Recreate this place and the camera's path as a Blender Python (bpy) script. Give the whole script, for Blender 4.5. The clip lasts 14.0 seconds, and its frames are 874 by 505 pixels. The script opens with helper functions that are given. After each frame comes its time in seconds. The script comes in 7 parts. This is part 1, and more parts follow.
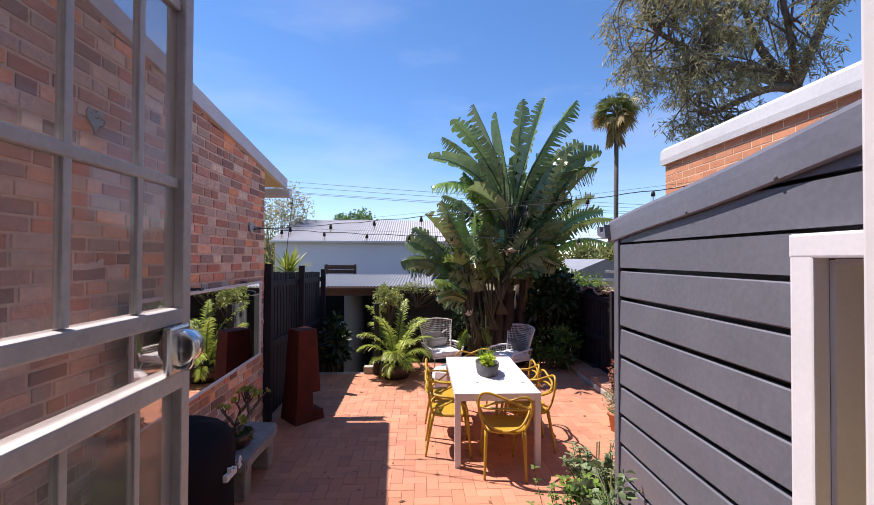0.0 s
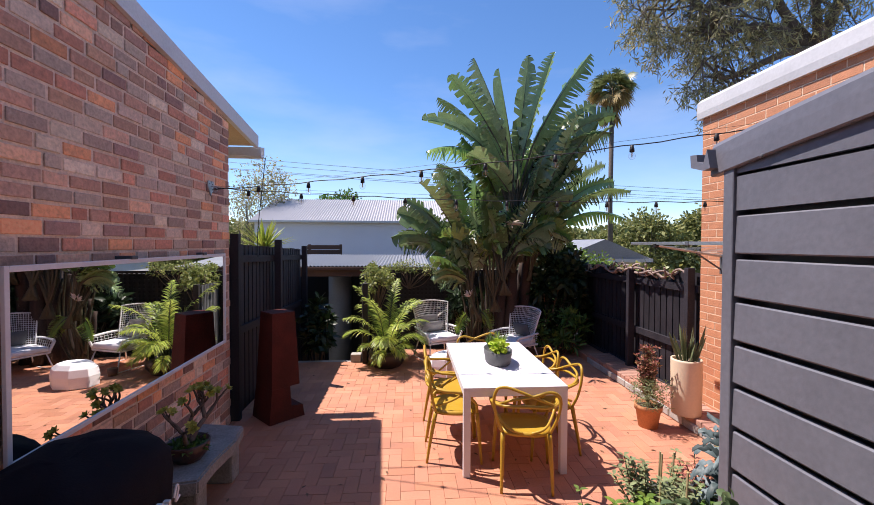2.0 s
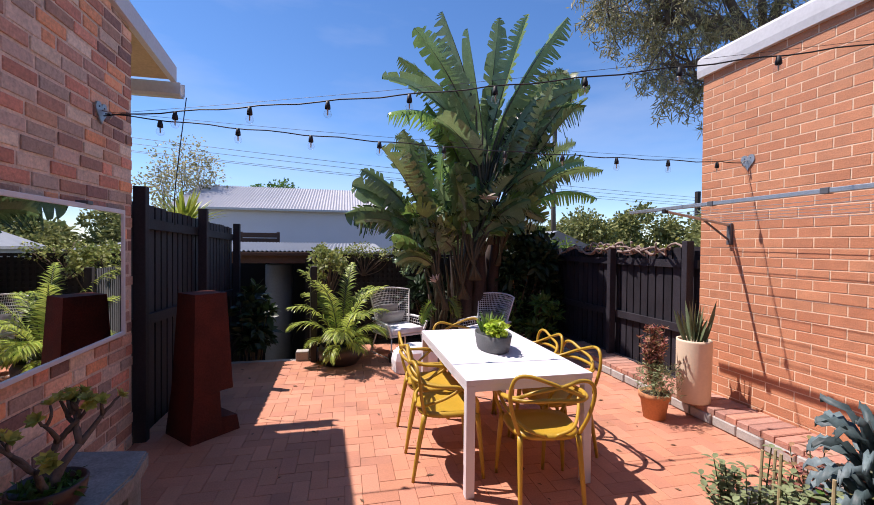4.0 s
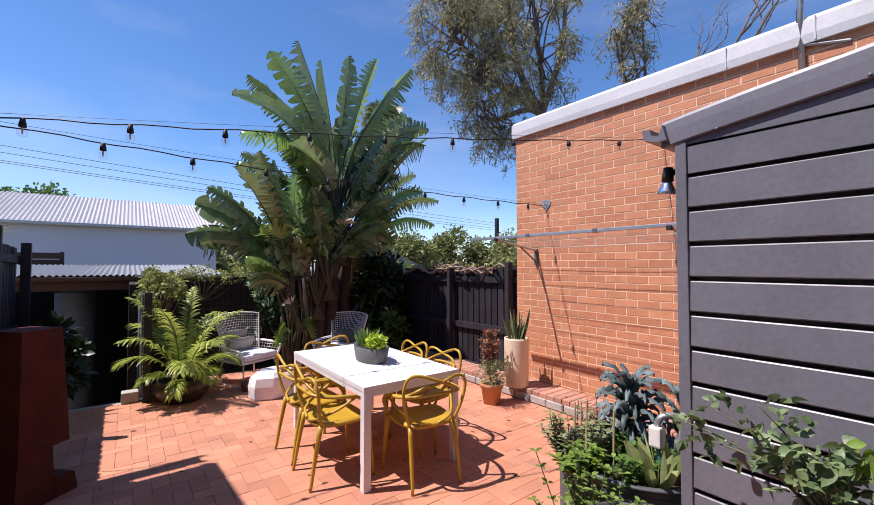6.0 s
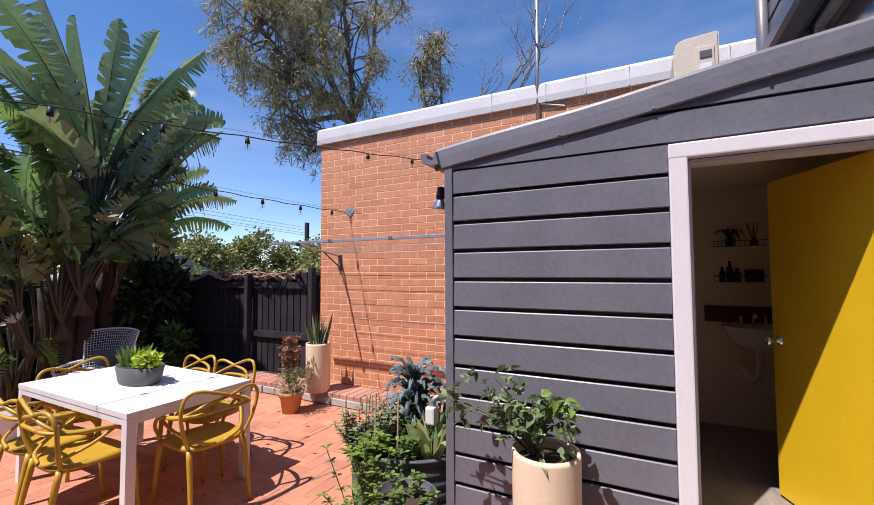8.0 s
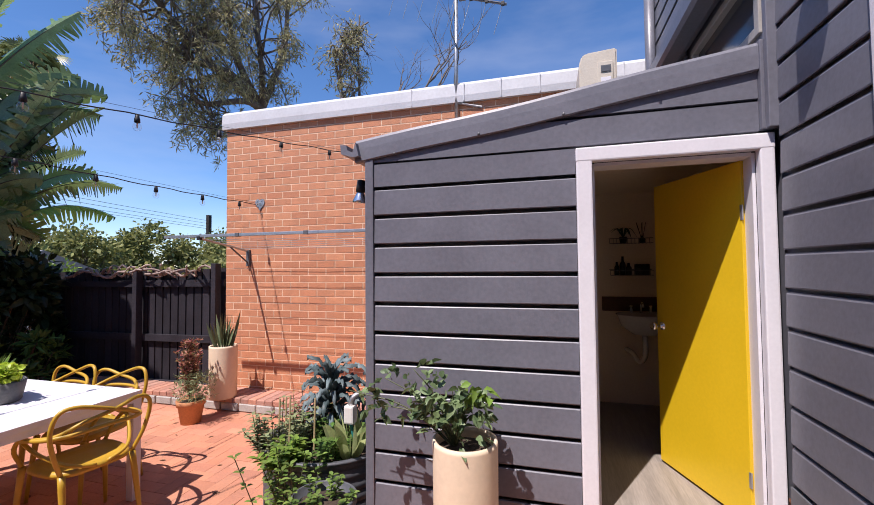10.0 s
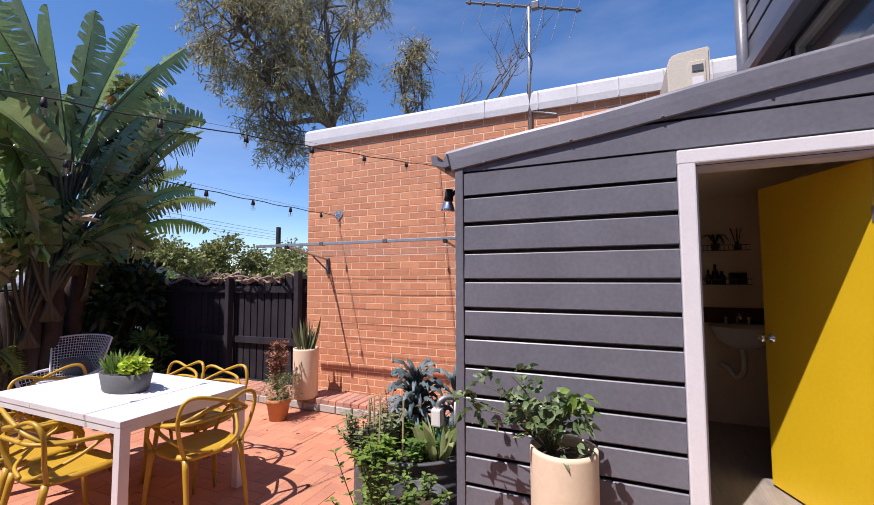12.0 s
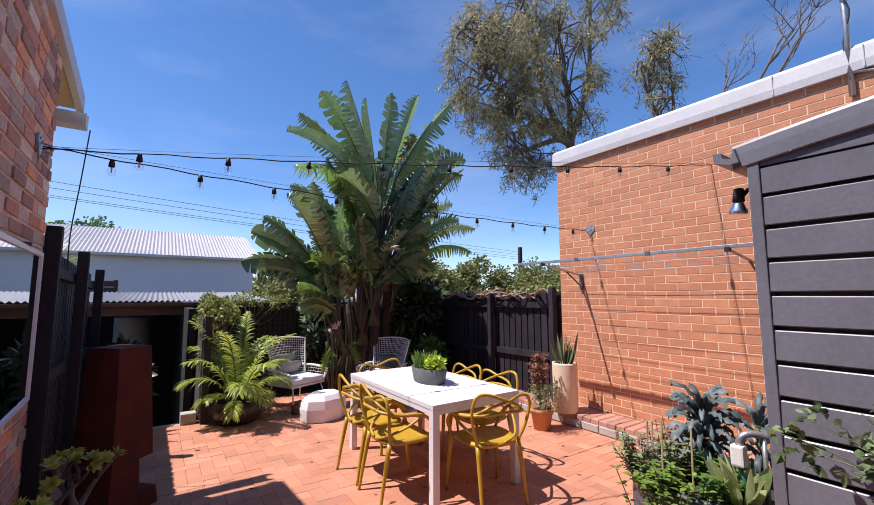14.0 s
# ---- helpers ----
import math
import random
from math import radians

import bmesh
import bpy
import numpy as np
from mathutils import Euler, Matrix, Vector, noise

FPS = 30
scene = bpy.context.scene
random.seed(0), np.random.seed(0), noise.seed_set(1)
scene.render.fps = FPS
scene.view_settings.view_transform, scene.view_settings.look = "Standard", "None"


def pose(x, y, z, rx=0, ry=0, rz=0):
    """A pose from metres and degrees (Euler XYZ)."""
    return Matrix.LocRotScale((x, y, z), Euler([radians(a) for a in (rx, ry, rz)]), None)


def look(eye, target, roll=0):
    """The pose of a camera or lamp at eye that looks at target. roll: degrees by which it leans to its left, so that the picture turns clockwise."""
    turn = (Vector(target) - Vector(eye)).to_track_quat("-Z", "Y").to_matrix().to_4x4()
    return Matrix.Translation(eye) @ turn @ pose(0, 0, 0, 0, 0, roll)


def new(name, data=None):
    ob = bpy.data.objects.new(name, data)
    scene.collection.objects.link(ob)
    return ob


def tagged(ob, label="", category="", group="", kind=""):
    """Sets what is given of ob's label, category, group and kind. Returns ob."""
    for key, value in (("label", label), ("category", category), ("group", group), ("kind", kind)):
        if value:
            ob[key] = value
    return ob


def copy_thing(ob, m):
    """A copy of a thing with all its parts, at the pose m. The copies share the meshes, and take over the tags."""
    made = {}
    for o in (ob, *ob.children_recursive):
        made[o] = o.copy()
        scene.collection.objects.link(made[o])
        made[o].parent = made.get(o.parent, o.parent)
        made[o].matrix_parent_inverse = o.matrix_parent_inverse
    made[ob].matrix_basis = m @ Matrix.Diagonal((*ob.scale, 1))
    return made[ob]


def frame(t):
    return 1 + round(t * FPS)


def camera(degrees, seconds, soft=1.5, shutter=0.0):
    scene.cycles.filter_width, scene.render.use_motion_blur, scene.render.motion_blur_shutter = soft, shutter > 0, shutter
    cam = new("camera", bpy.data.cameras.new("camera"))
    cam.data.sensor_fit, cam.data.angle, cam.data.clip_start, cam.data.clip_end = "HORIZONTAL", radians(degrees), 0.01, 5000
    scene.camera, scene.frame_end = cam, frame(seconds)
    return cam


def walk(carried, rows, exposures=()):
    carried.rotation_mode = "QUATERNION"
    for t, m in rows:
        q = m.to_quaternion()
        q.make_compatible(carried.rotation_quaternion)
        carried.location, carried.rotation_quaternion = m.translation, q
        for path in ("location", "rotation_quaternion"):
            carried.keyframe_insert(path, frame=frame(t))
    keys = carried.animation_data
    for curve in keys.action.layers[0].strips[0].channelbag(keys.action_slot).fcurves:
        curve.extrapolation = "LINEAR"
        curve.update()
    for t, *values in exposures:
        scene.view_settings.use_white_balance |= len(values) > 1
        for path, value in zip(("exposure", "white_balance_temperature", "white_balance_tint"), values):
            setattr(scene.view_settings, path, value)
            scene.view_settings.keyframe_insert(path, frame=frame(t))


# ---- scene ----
cam = camera(93.8, 14.0, soft=0.9)
PATH = [
    (0, (0.418, 0.218, 2.161), (0.491, 2.217, 2.189), 0.2),
    (0.5, (0.384, 0.464, 2.163), (0.446, 2.463, 2.144), 0.1),
    (1, (0.361, 0.683, 2.125), (0.436, 2.681, 2.094), 0.2),
    (1.5, (0.316, 0.877, 2.038), (0.414, 2.874, 2.0), 0.2),
    (2, (0.3, 1.06, 1.975), (0.438, 3.055, 1.933), 0.2),
    (4.5, (-0.159, 2.03, 1.591), (0.44, 3.938, 1.569), 0.4),
    (5, (-0.346, 1.949, 1.599), (0.456, 3.781, 1.598), 0.1),
    (5.5, (-0.496, 1.831, 1.637), (0.51, 3.559, 1.666), 0.1),
    (6, (-0.628, 1.727, 1.653), (0.578, 3.321, 1.717), -0.0),
    (6.5, (-0.706, 1.663, 1.663), (0.685, 3.097, 1.746), -0.3),
    (7, (-0.721, 1.624, 1.659), (0.83, 2.883, 1.75), -0.4),
    (7.5, (-0.686, 1.58, 1.648), (0.994, 2.661, 1.743), -0.3),
    (8, (-0.659, 1.555, 1.64), (1.121, 2.462, 1.731), -0.3),
    (8.5, (-0.64, 1.545, 1.633), (1.211, 2.297, 1.723), -0.2),
    (8.7, (-0.642, 1.544, 1.631), (1.23, 2.241, 1.719), -0.3),
    (10.8, (-0.668, 1.657, 1.638), (1.262, 2.179, 1.705), -0.5),
    (11, (-0.692, 1.683, 1.643), (1.233, 2.222, 1.706), -0.5),
    (11.5, (-0.737, 1.741, 1.615), (1.161, 2.362, 1.709), -0.3),
    (12, (-0.769, 1.762, 1.609), (1.067, 2.545, 1.73), -0.2),
    (12.5, (-0.82, 1.775, 1.601), (0.907, 2.77, 1.758), -0.2),
    (13, (-0.899, 1.797, 1.608), (0.668, 3.026, 1.786), -0.3),
    (13.5, (-0.95, 1.816, 1.595), (0.406, 3.273, 1.796), -0.2),
    (14, (-0.995, 1.819, 1.583), (0.128, 3.461, 1.793), -0.1),
]
walk(cam, [(r[0], look(*r[1:])) for r in PATH], exposures=((0.0, 0.72, 6850, 20), (2.0, 0.70, 6850, 20), (4.5, 0.55, 6650, 21), (14.0, 0.53, 6600, 21)))

# ---- world and sun ----
SUN_FROM = Vector((-1.5, 0.76, 3.1)).normalized()
world = bpy.data.worlds.new("sky")
scene.world = world
world.use_nodes = True
wn, wl = world.node_tree.nodes, world.node_tree.links
wn.clear()
sky = wn.new("ShaderNodeTexSky")
sky.sky_type = "NISHITA"
sky.sun_disc = False
sky.sun_elevation = math.asin(SUN_FROM.z)
sky.sun_rotation = math.atan2(SUN_FROM.x, SUN_FROM.y)
sky.air_density, sky.dust_density, sky.ozone_density = 0.9, 0.03, 4.5
sky.altitude = 600
bg = wn.new("ShaderNodeBackground")
bg.inputs["Strength"].default_value = 0.130
wout = wn.new("ShaderNodeOutputWorld")
sat = wn.new("ShaderNodeHueSaturation")
sat.inputs["Saturation"].default_value = 1.16
sat.inputs["Value"].default_value = 1.0
wl.new(sky.outputs[0], sat.inputs["Color"])
# faint high cloud
wtc, wmp, wno, wrm, wmx = (wn.new("ShaderNode" + k) for k in ("TexCoord", "Mapping", "TexNoise", "MapRange", "Mix"))
wmp.inputs["Scale"].default_value = (1.2, 1.2, 4.5)
wno.inputs["Scale"].default_value, wno.inputs["Detail"].default_value, wno.inputs["Roughness"].default_value = 1.3, 6, 0.55
wrm.inputs["From Min"].default_value, wrm.inputs["From Max"].default_value, wrm.inputs["To Max"].default_value = 0.5, 0.9, 0.32
wmx.data_type = "RGBA"
wmx.inputs[7].default_value = (4.6, 5.0, 5.6, 1)
wl.new(wtc.outputs["Generated"], wmp.inputs["Vector"])
wl.new(wmp.outputs[0], wno.inputs["Vector"])
wl.new(wno.outputs["Fac"], wrm.inputs["Value"])
wl.new(wrm.outputs[0], wmx.inputs[0])
wl.new(sat.outputs[0], wmx.inputs[6])
wl.new(wmx.outputs[2], bg.inputs["Color"])
wl.new(bg.outputs[0], wout.inputs["Surface"])
sun_data = bpy.data.lights.new("sun", "SUN")
sun_data.energy, sun_data.angle, sun_data.color = 4.8, radians(0.53), (1.0, 0.96, 0.90)
sun = new("sun", sun_data)
sun.matrix_world = look(SUN_FROM * 40, (0, 0, 0))

# ---- materials ----


def mat(name, base, rough=0.6, var=0.12, scale=6.0, grain=60.0, bump=0.15, metal=0.0, second=None, spread=0.0,
        stretch=(1, 1, 1), spec=0.5, stain=0.0, trans=0.0, hue=0.0, island=True):
    """Surface with variation at two scales, bump, optional random shade for each piece."""
    m = bpy.data.materials.new(name)
    m.use_nodes = True
    nt = m.node_tree
    n, l = nt.nodes, nt.links
    p = n["Principled BSDF"]
    p.inputs["Roughness"].default_value = rough
    p.inputs["Metallic"].default_value = metal
    p.inputs["Specular IOR Level"].default_value = spec
    tc = n.new("ShaderNodeTexCoord")
    mp = n.new("ShaderNodeMapping")
    mp.inputs["Scale"].default_value = stretch
    geo = n.new("ShaderNodeNewGeometry")
    l.new(geo.outputs["Position"], mp.inputs["Vector"])
    big, fine = n.new("ShaderNodeTexNoise"), n.new("ShaderNodeTexNoise")
    big.inputs["Scale"].default_value, fine.inputs["Scale"].default_value = scale, grain
    big.inputs["Detail"].default_value, fine.inputs["Detail"].default_value = 5, 4
    l.new(mp.outputs[0], big.inputs["Vector"])
    l.new(mp.outputs[0], fine.inputs["Vector"])
    add = n.new("ShaderNodeMath")
    add.operation = "ADD"
    l.new(big.outputs["Fac"], add.inputs[0])
    l.new(fine.outputs["Fac"], add.inputs[1])
    mr = n.new("ShaderNodeMapRange")
    mr.inputs["From Min"].default_value, mr.inputs["From Max"].default_value = 0.55, 1.45
    mr.inputs["To Min"].default_value, mr.inputs["To Max"].default_value = 1 - var * 1.6, 1 + var * 1.6
    l.new(add.outputs[0], mr.inputs["Value"])
    hsv = n.new("ShaderNodeHueSaturation")
    hsv.inputs["Color"].default_value = (*base, 1)
    if spread or second or hue:
        oi = n.new("ShaderNodeObjectInfo")
        sm = n.new("ShaderNodeMath")
        sm.operation = "ADD"
        l.new(oi.outputs["Random"], sm.inputs[0])
        if island:
            l.new(geo.outputs["Random Per Island"], sm.inputs[1])
        else:
            sm.inputs[1].default_value = 0.0
        fr = n.new("ShaderNodeMath")
        fr.operation = "FRACT"
        l.new(sm.outputs[0], fr.inputs[0])
        if second:
            ramp = n.new("ShaderNodeValToRGB")
            ramp.color_ramp.interpolation = "LINEAR"
            cols = [base] + list(second)
            els = ramp.color_ramp.elements
            while len(els) < len(cols):
                els.new(0.5)
            for i, c in enumerate(cols):
                els[i].position = i / (len(cols) - 1)
            for i, c in enumerate(cols):
                els[i].color = (*c, 1)
            l.new(fr.outputs[0], ramp.inputs[0])
            l.new(ramp.outputs[0], hsv.inputs["Color"])
        f2 = n.new("ShaderNodeMath")
        f2.operation, f2.inputs[1].default_value = "MULTIPLY", 7.31
        l.new(fr.outputs[0], f2.inputs[0])
        f3 = n.new("ShaderNodeMath")
        f3.operation = "FRACT"
        l.new(f2.outputs[0], f3.inputs[0])
        m2 = n.new("ShaderNodeMapRange")
        m2.inputs["To Min"].default_value, m2.inputs["To Max"].default_value = 1 - spread, 1 + spread
        l.new(f3.outputs[0], m2.inputs["Value"])
        mu = n.new("ShaderNodeMath")
        mu.operation = "MULTIPLY"
        l.new(mr.outputs[0], mu.inputs[0])
        l.new(m2.outputs[0], mu.inputs[1])
        l.new(mu.outputs[0], hsv.inputs["Value"])
        if hue:
            m3 = n.new("ShaderNodeMapRange")
            m3.inputs["To Min"].default_value, m3.inputs["To Max"].default_value = 0.5 - hue, 0.5 + hue
            l.new(fr.outputs[0], m3.inputs["Value"])
            l.new(m3.outputs[0], hsv.inputs["Hue"])
    else:
        l.new(mr.outputs[0], hsv.inputs["Value"])
    col = hsv.outputs[0]
    if stain:
        st = n.new("ShaderNodeTexNoise")
        st.inputs["Scale"].default_value, st.inputs["Detail"].default_value = scale * 0.35, 8
        st.inputs["Roughness"].default_value = 0.7
        l.new(geo.outputs["Position"], st.inputs["Vector"])
        sr = n.new("ShaderNodeMapRange")
        sr.inputs["From Min"].default_value, sr.inputs["From Max"].default_value = 0.52, 0.75
        sr.inputs["To Max"].default_value = stain
        l.new(st.outputs["Fac"], sr.inputs["Value"])
        mx = n.new("ShaderNodeMix")
        mx.data_type = "RGBA"
        l.new(sr.outputs[0], mx.inputs[0])
        l.new(col, mx.inputs[6])
        g = sum(base) / 3 * 0.35
        mx.inputs[7].default_value = (g * 1.1, g, g * 0.9, 1)
        col = mx.outputs[2]
    l.new(col, p.inputs["Base Color"])
    rr = n.new("ShaderNodeMapRange")
    rr.inputs["To Min"].default_value, rr.inputs["To Max"].default_value = max(0, rough - 0.12), min(1, rough + 0.12)
    l.new(big.outputs["Fac"], rr.inputs["Value"])
    l.new(rr.outputs[0], p.inputs["Roughness"])
    if bump:
        b = n.new("ShaderNodeBump")
        b.inputs["Strength"].default_value, b.inputs["Distance"].default_value = bump, 0.01
        l.new(add.outputs[0], b.inputs["Height"])
        l.new(b.outputs[0], p.inputs["Normal"])
    if trans:
        tr = n.new("ShaderNodeBsdfTranslucent")
        l.new(col, tr.inputs["Color"])
        ms = n.new("ShaderNodeMixShader")
        ms.inputs[0].default_value = trans
        l.new(p.outputs[0], ms.inputs[1])
        l.new(tr.outputs[0], ms.inputs[2])
        l.new(ms.outputs[0], n["Material Output"].inputs["Surface"])
    return m


def glass_mat(name, tint=(1, 1, 1), rough=0.02):
    """Thin pane: clear with a Fresnel gloss."""
    m = bpy.data.materials.new(name)
    m.use_nodes = True
    n, l = m.node_tree.nodes, m.node_tree.links
    n.clear()
    o = n.new("ShaderNodeOutputMaterial")
    t, g, mx, f = n.new("ShaderNodeBsdfTransparent"), n.new("ShaderNodeBsdfGlossy"), n.new("ShaderNodeMixShader"), n.new("ShaderNodeLayerWeight")
    t.inputs[0].default_value = (*tint, 1)
    g.inputs["Roughness"].default_value = rough
    pw, ma = n.new("ShaderNodeMath"), n.new("ShaderNodeMath")
    pw.operation, pw.inputs[1].default_value = "POWER", 4.0
    ma.operation, ma.inputs[1].default_value, ma.inputs[2].default_value = "MULTIPLY_ADD", 0.6, 0.04
    l.new(f.outputs["Facing"], pw.inputs[0])
    l.new(pw.outputs[0], ma.inputs[0])
    l.new(ma.outputs[0], mx.inputs[0])
    l.new(t.outputs[0], mx.inputs[1])
    l.new(g.outputs[0], mx.inputs[2])
    l.new(mx.outputs[0], o.inputs[0])
    return m


M_PAVER = mat("terracotta_paver", (0.455, 0.190, 0.110), 0.8, 0.15, 2.2, 90, 0.25, second=[(0.50, 0.22, 0.13), (0.44, 0.185, 0.115), (0.52, 0.24, 0.148), (0.48, 0.205, 0.115)], spread=0.08, stain=0.35)
M_JOINT = mat("sand_joint", (0.45, 0.20, 0.125), 0.95, 0.15, 8, 120, 0.3)
OLD_TINTS = [(0.47, 0.28, 0.22), (0.79, 0.63, 0.49), (0.62, 0.37, 0.27), (0.85, 0.39, 0.21), (0.68, 0.3, 0.21), (0.54, 0.39, 0.32), (0.72, 0.55, 0.44), (0.36, 0.21, 0.18), (0.79, 0.46, 0.31), (0.58, 0.44, 0.36), (0.72, 0.33, 0.23), (0.45, 0.3, 0.25)]
M_BRICK_OLD = mat("old_brick", (0.62, 0.34, 0.25), 0.85, 0.20, 26, 60, 0.45, second=OLD_TINTS, spread=0.28, stain=0.25)
for nd in M_BRICK_OLD.node_tree.nodes:
    if nd.type == "VALTORGB" and len(nd.color_ramp.elements) > 6:
        nd.color_ramp.interpolation = "CONSTANT"
M_MORTAR_OLD = mat("old_mortar", (0.74, 0.58, 0.48), 0.95, 0.2, 10, 60, 0.4)
M_BRICK_NEW = mat("orange_brick", (0.52, 0.225, 0.115), 0.82, 0.12, 10, 110, 0.35, second=[(0.48, 0.195, 0.10), (0.56, 0.25, 0.13), (0.50, 0.205, 0.105), (0.54, 0.24, 0.125)], spread=0.07, stain=0.15)
M_MORTAR_NEW = mat("cream_mortar", (0.72, 0.52, 0.36), 0.95, 0.15, 12, 90, 0.3)
M_BOARD = mat("charcoal_paint", (0.140, 0.144, 0.172), 0.40, 0.12, 2.5, 45, 0.06, stretch=(1, 1, 1))
M_FENCE = mat("black_fence_paint", (0.026, 0.0235, 0.030), 0.65, 0.25, 5, 50, 0.15, spread=0.2, spec=0.3)
M_WHITE = mat("white_gloss_paint", (0.70, 0.69, 0.72), 0.35, 0.04, 5, 60, 0.03)
M_CAP = mat("white_metal_flashing", (0.55, 0.55, 0.55), 0.4, 0.07, 3, 40, 0.04, stain=0.15)
M_ALU = mat("satin_aluminium", (0.55, 0.55, 0.56), 0.35, 0.08, 9, 90, 0.04, metal=0.85)
M_DARKMETAL = mat("dark_grey_metal", (0.10, 0.105, 0.115), 0.4, 0.1, 8, 60, 0.03)
M_STEEL = mat("galvanised_steel", (0.42, 0.43, 0.44), 0.42, 0.12, 25, 120, 0.04, metal=0.8)
M_CHROME = mat("chrome", (0.75, 0.75, 0.75), 0.25, 0.03, 8, 60, 0.0, metal=1.0)
M_CONCRETE = mat("concrete", (0.38, 0.36, 0.33), 0.9, 0.18, 6, 70, 0.3, stain=0.3)
M_RENDER = mat("grey_render_wall", (0.64, 0.64, 0.70), 0.9, 0.05, 1.0, 30, 0.1)
M_ROOFWHITE = mat("white_corrugated_steel", (0.42, 0.415, 0.425), 0.45, 0.06, 1.0, 30, 0.04)
M_ROOFGREY = mat("zinc_corrugated_steel", (0.24, 0.25, 0.26), 0.45, 0.15, 3, 30, 0.05, stain=0.2)
M_YELLOW_DOOR = mat("yellow_door_paint", (0.74, 0.49, 0.014), 0.4, 0.04, 4, 60, 0.03)
M_MUSTARD = mat("mustard_plastic", (0.44, 0.27, 0.025), 0.42, 0.06, 8, 80, 0.02)
M_TABLE = mat("white_powder_coat", (0.68, 0.67, 0.70), 0.45, 0.03, 6, 90, 0.02)
M_TIMBER = mat("brown_timber", (0.13, 0.055, 0.03), 0.6, 0.25, 4, 50, 0.2, spread=0.2)
M_SOIL = mat("potting_soil", (0.05, 0.033, 0.022), 0.95, 0.4, 20, 90, 0.8)
M_MIRROR = bpy.data.materials.new("mirror_silver")
M_MIRROR.use_nodes = True
M_MIRROR.node_tree.nodes["Principled BSDF"].inputs["Base Color"].default_value = (0.86, 0.87, 0.86, 1)
M_MIRROR.node_tree.nodes["Principled BSDF"].inputs["Metallic"].default_value = 1
M_MIRROR.node_tree.nodes["Principled BSDF"].inputs["Roughness"].default_value = 0.01
M_GLASS = glass_mat("window_glass")
M_GRASS = mat("dry_ground", (0.16, 0.15, 0.08), 0.95, 0.3, 0.5, 8, 0.4)

# ---- mesh helpers ----


def part(name, bm, material, parent=None, label="", smooth=False):
    me = bpy.data.meshes.new(name)
    bm.normal_update()
    bm.to_mesh(me)
    bm.free()
    me.materials.append(material)
    if smooth:
        me.polygons.foreach_set("use_smooth", [True] * len(me.polygons))
    ob = new(name, me)
    if parent:
        ob.parent = parent
    if label:
        ob["label"] = label
    return ob


def thing(name, label, category, m=None, group="", kind=""):
    ob = new(name)
    ob.empty_display_size = 0.1
    if m is not None:
        ob.matrix_basis = m
    return tagged(ob, label, category, group, kind)


def box(bm, x0, x1, y0, y1, z0, z1, bevel=0.0, m=None):
    vs = [bm.verts.new((x, y, z)) for x in (x0, x1) for y in (y0, y1) for z in (z0, z1)]
    fs = [bm.faces.new([vs[i] for i in f]) for f in ((0, 1, 3, 2), (4, 6, 7, 5), (0, 4, 5, 1), (2, 3, 7, 6), (0, 2, 6, 4), (1, 5, 7, 3))]
    made = vs
    if bevel:
        es = {e for f in fs for e in f.edges}
        r = bmesh.ops.bevel(bm, geom=list(es), offset=bevel, segments=2, affect="EDGES", profile=0.6)
        made = r["verts"]
    if m is not None:
        bmesh.ops.transform(bm, matrix=m, verts=made)
    return bm


def boxm(x0, x1, y0, y1, z0, z1, bevel=0.0, m=None):
    return box(bmesh.new(), x0, x1, y0, y1, z0, z1, bevel, m)


def smooth_path(pts, n=6):
    """Catmull-Rom through the points."""
    P = [Vector(p) for p in pts]
    P = [P[0] * 2 - P[1]] + P + [P[-1] * 2 - P[-2]]
    out = []
    for i in range(1, len(P) - 2):
        for k in range(n):
            t = k / n
            a, b, c, d = P[i - 1], P[i], P[i + 1], P[i + 2]
            out.append(0.5 * (2 * b + (c - a) * t + (2 * a - 5 * b + 4 * c - d) * t * t + (3 * b - a - 3 * c + d) * t ** 3))
    out.append(P[-2])
    return out


def tube(bm, pts, r, sides=8, closed=False, squash=1.0):
    """Round bar along points; r is a number or a list."""
    P = [Vector(p) for p in pts]
    n = len(P)
    rs = r if isinstance(r, (list, tuple)) else [r] * n
    up = Vector((0, 0, 1))
    rings = []
    side = None
    for i, p in enumerate(P):
        d = (P[(i + 1) % n] - P[i - 1]) if closed else (P[min(i + 1, n - 1)] - P[max(i - 1, 0)])
        if d.length < 1e-9:
            d = Vector((0, 0, 1))
        d.normalize()
        if side is None:
            side = d.cross(up) if abs(d.z) < 0.95 else d.cross(Vector((0, 1, 0)))
        side = (side - d * side.dot(d)).normalized()
        other = d.cross(side)
        rings.append([bm.verts.new(p + (side * math.cos(a) + other * math.sin(a) * squash) * rs[i]) for a in (2 * math.pi * k / sides for k in range(sides))])
    m = n if closed else n - 1
    for i in range(m):
        a, b = rings[i], rings[(i + 1) % n]
        for k in range(sides):
            bm.faces.new((a[k], a[(k + 1) % sides], b[(k + 1) % sides], b[k]))
    if not closed:
        bm.faces.new(rings[0][::-1])
        bm.faces.new(rings[-1])
    return bm


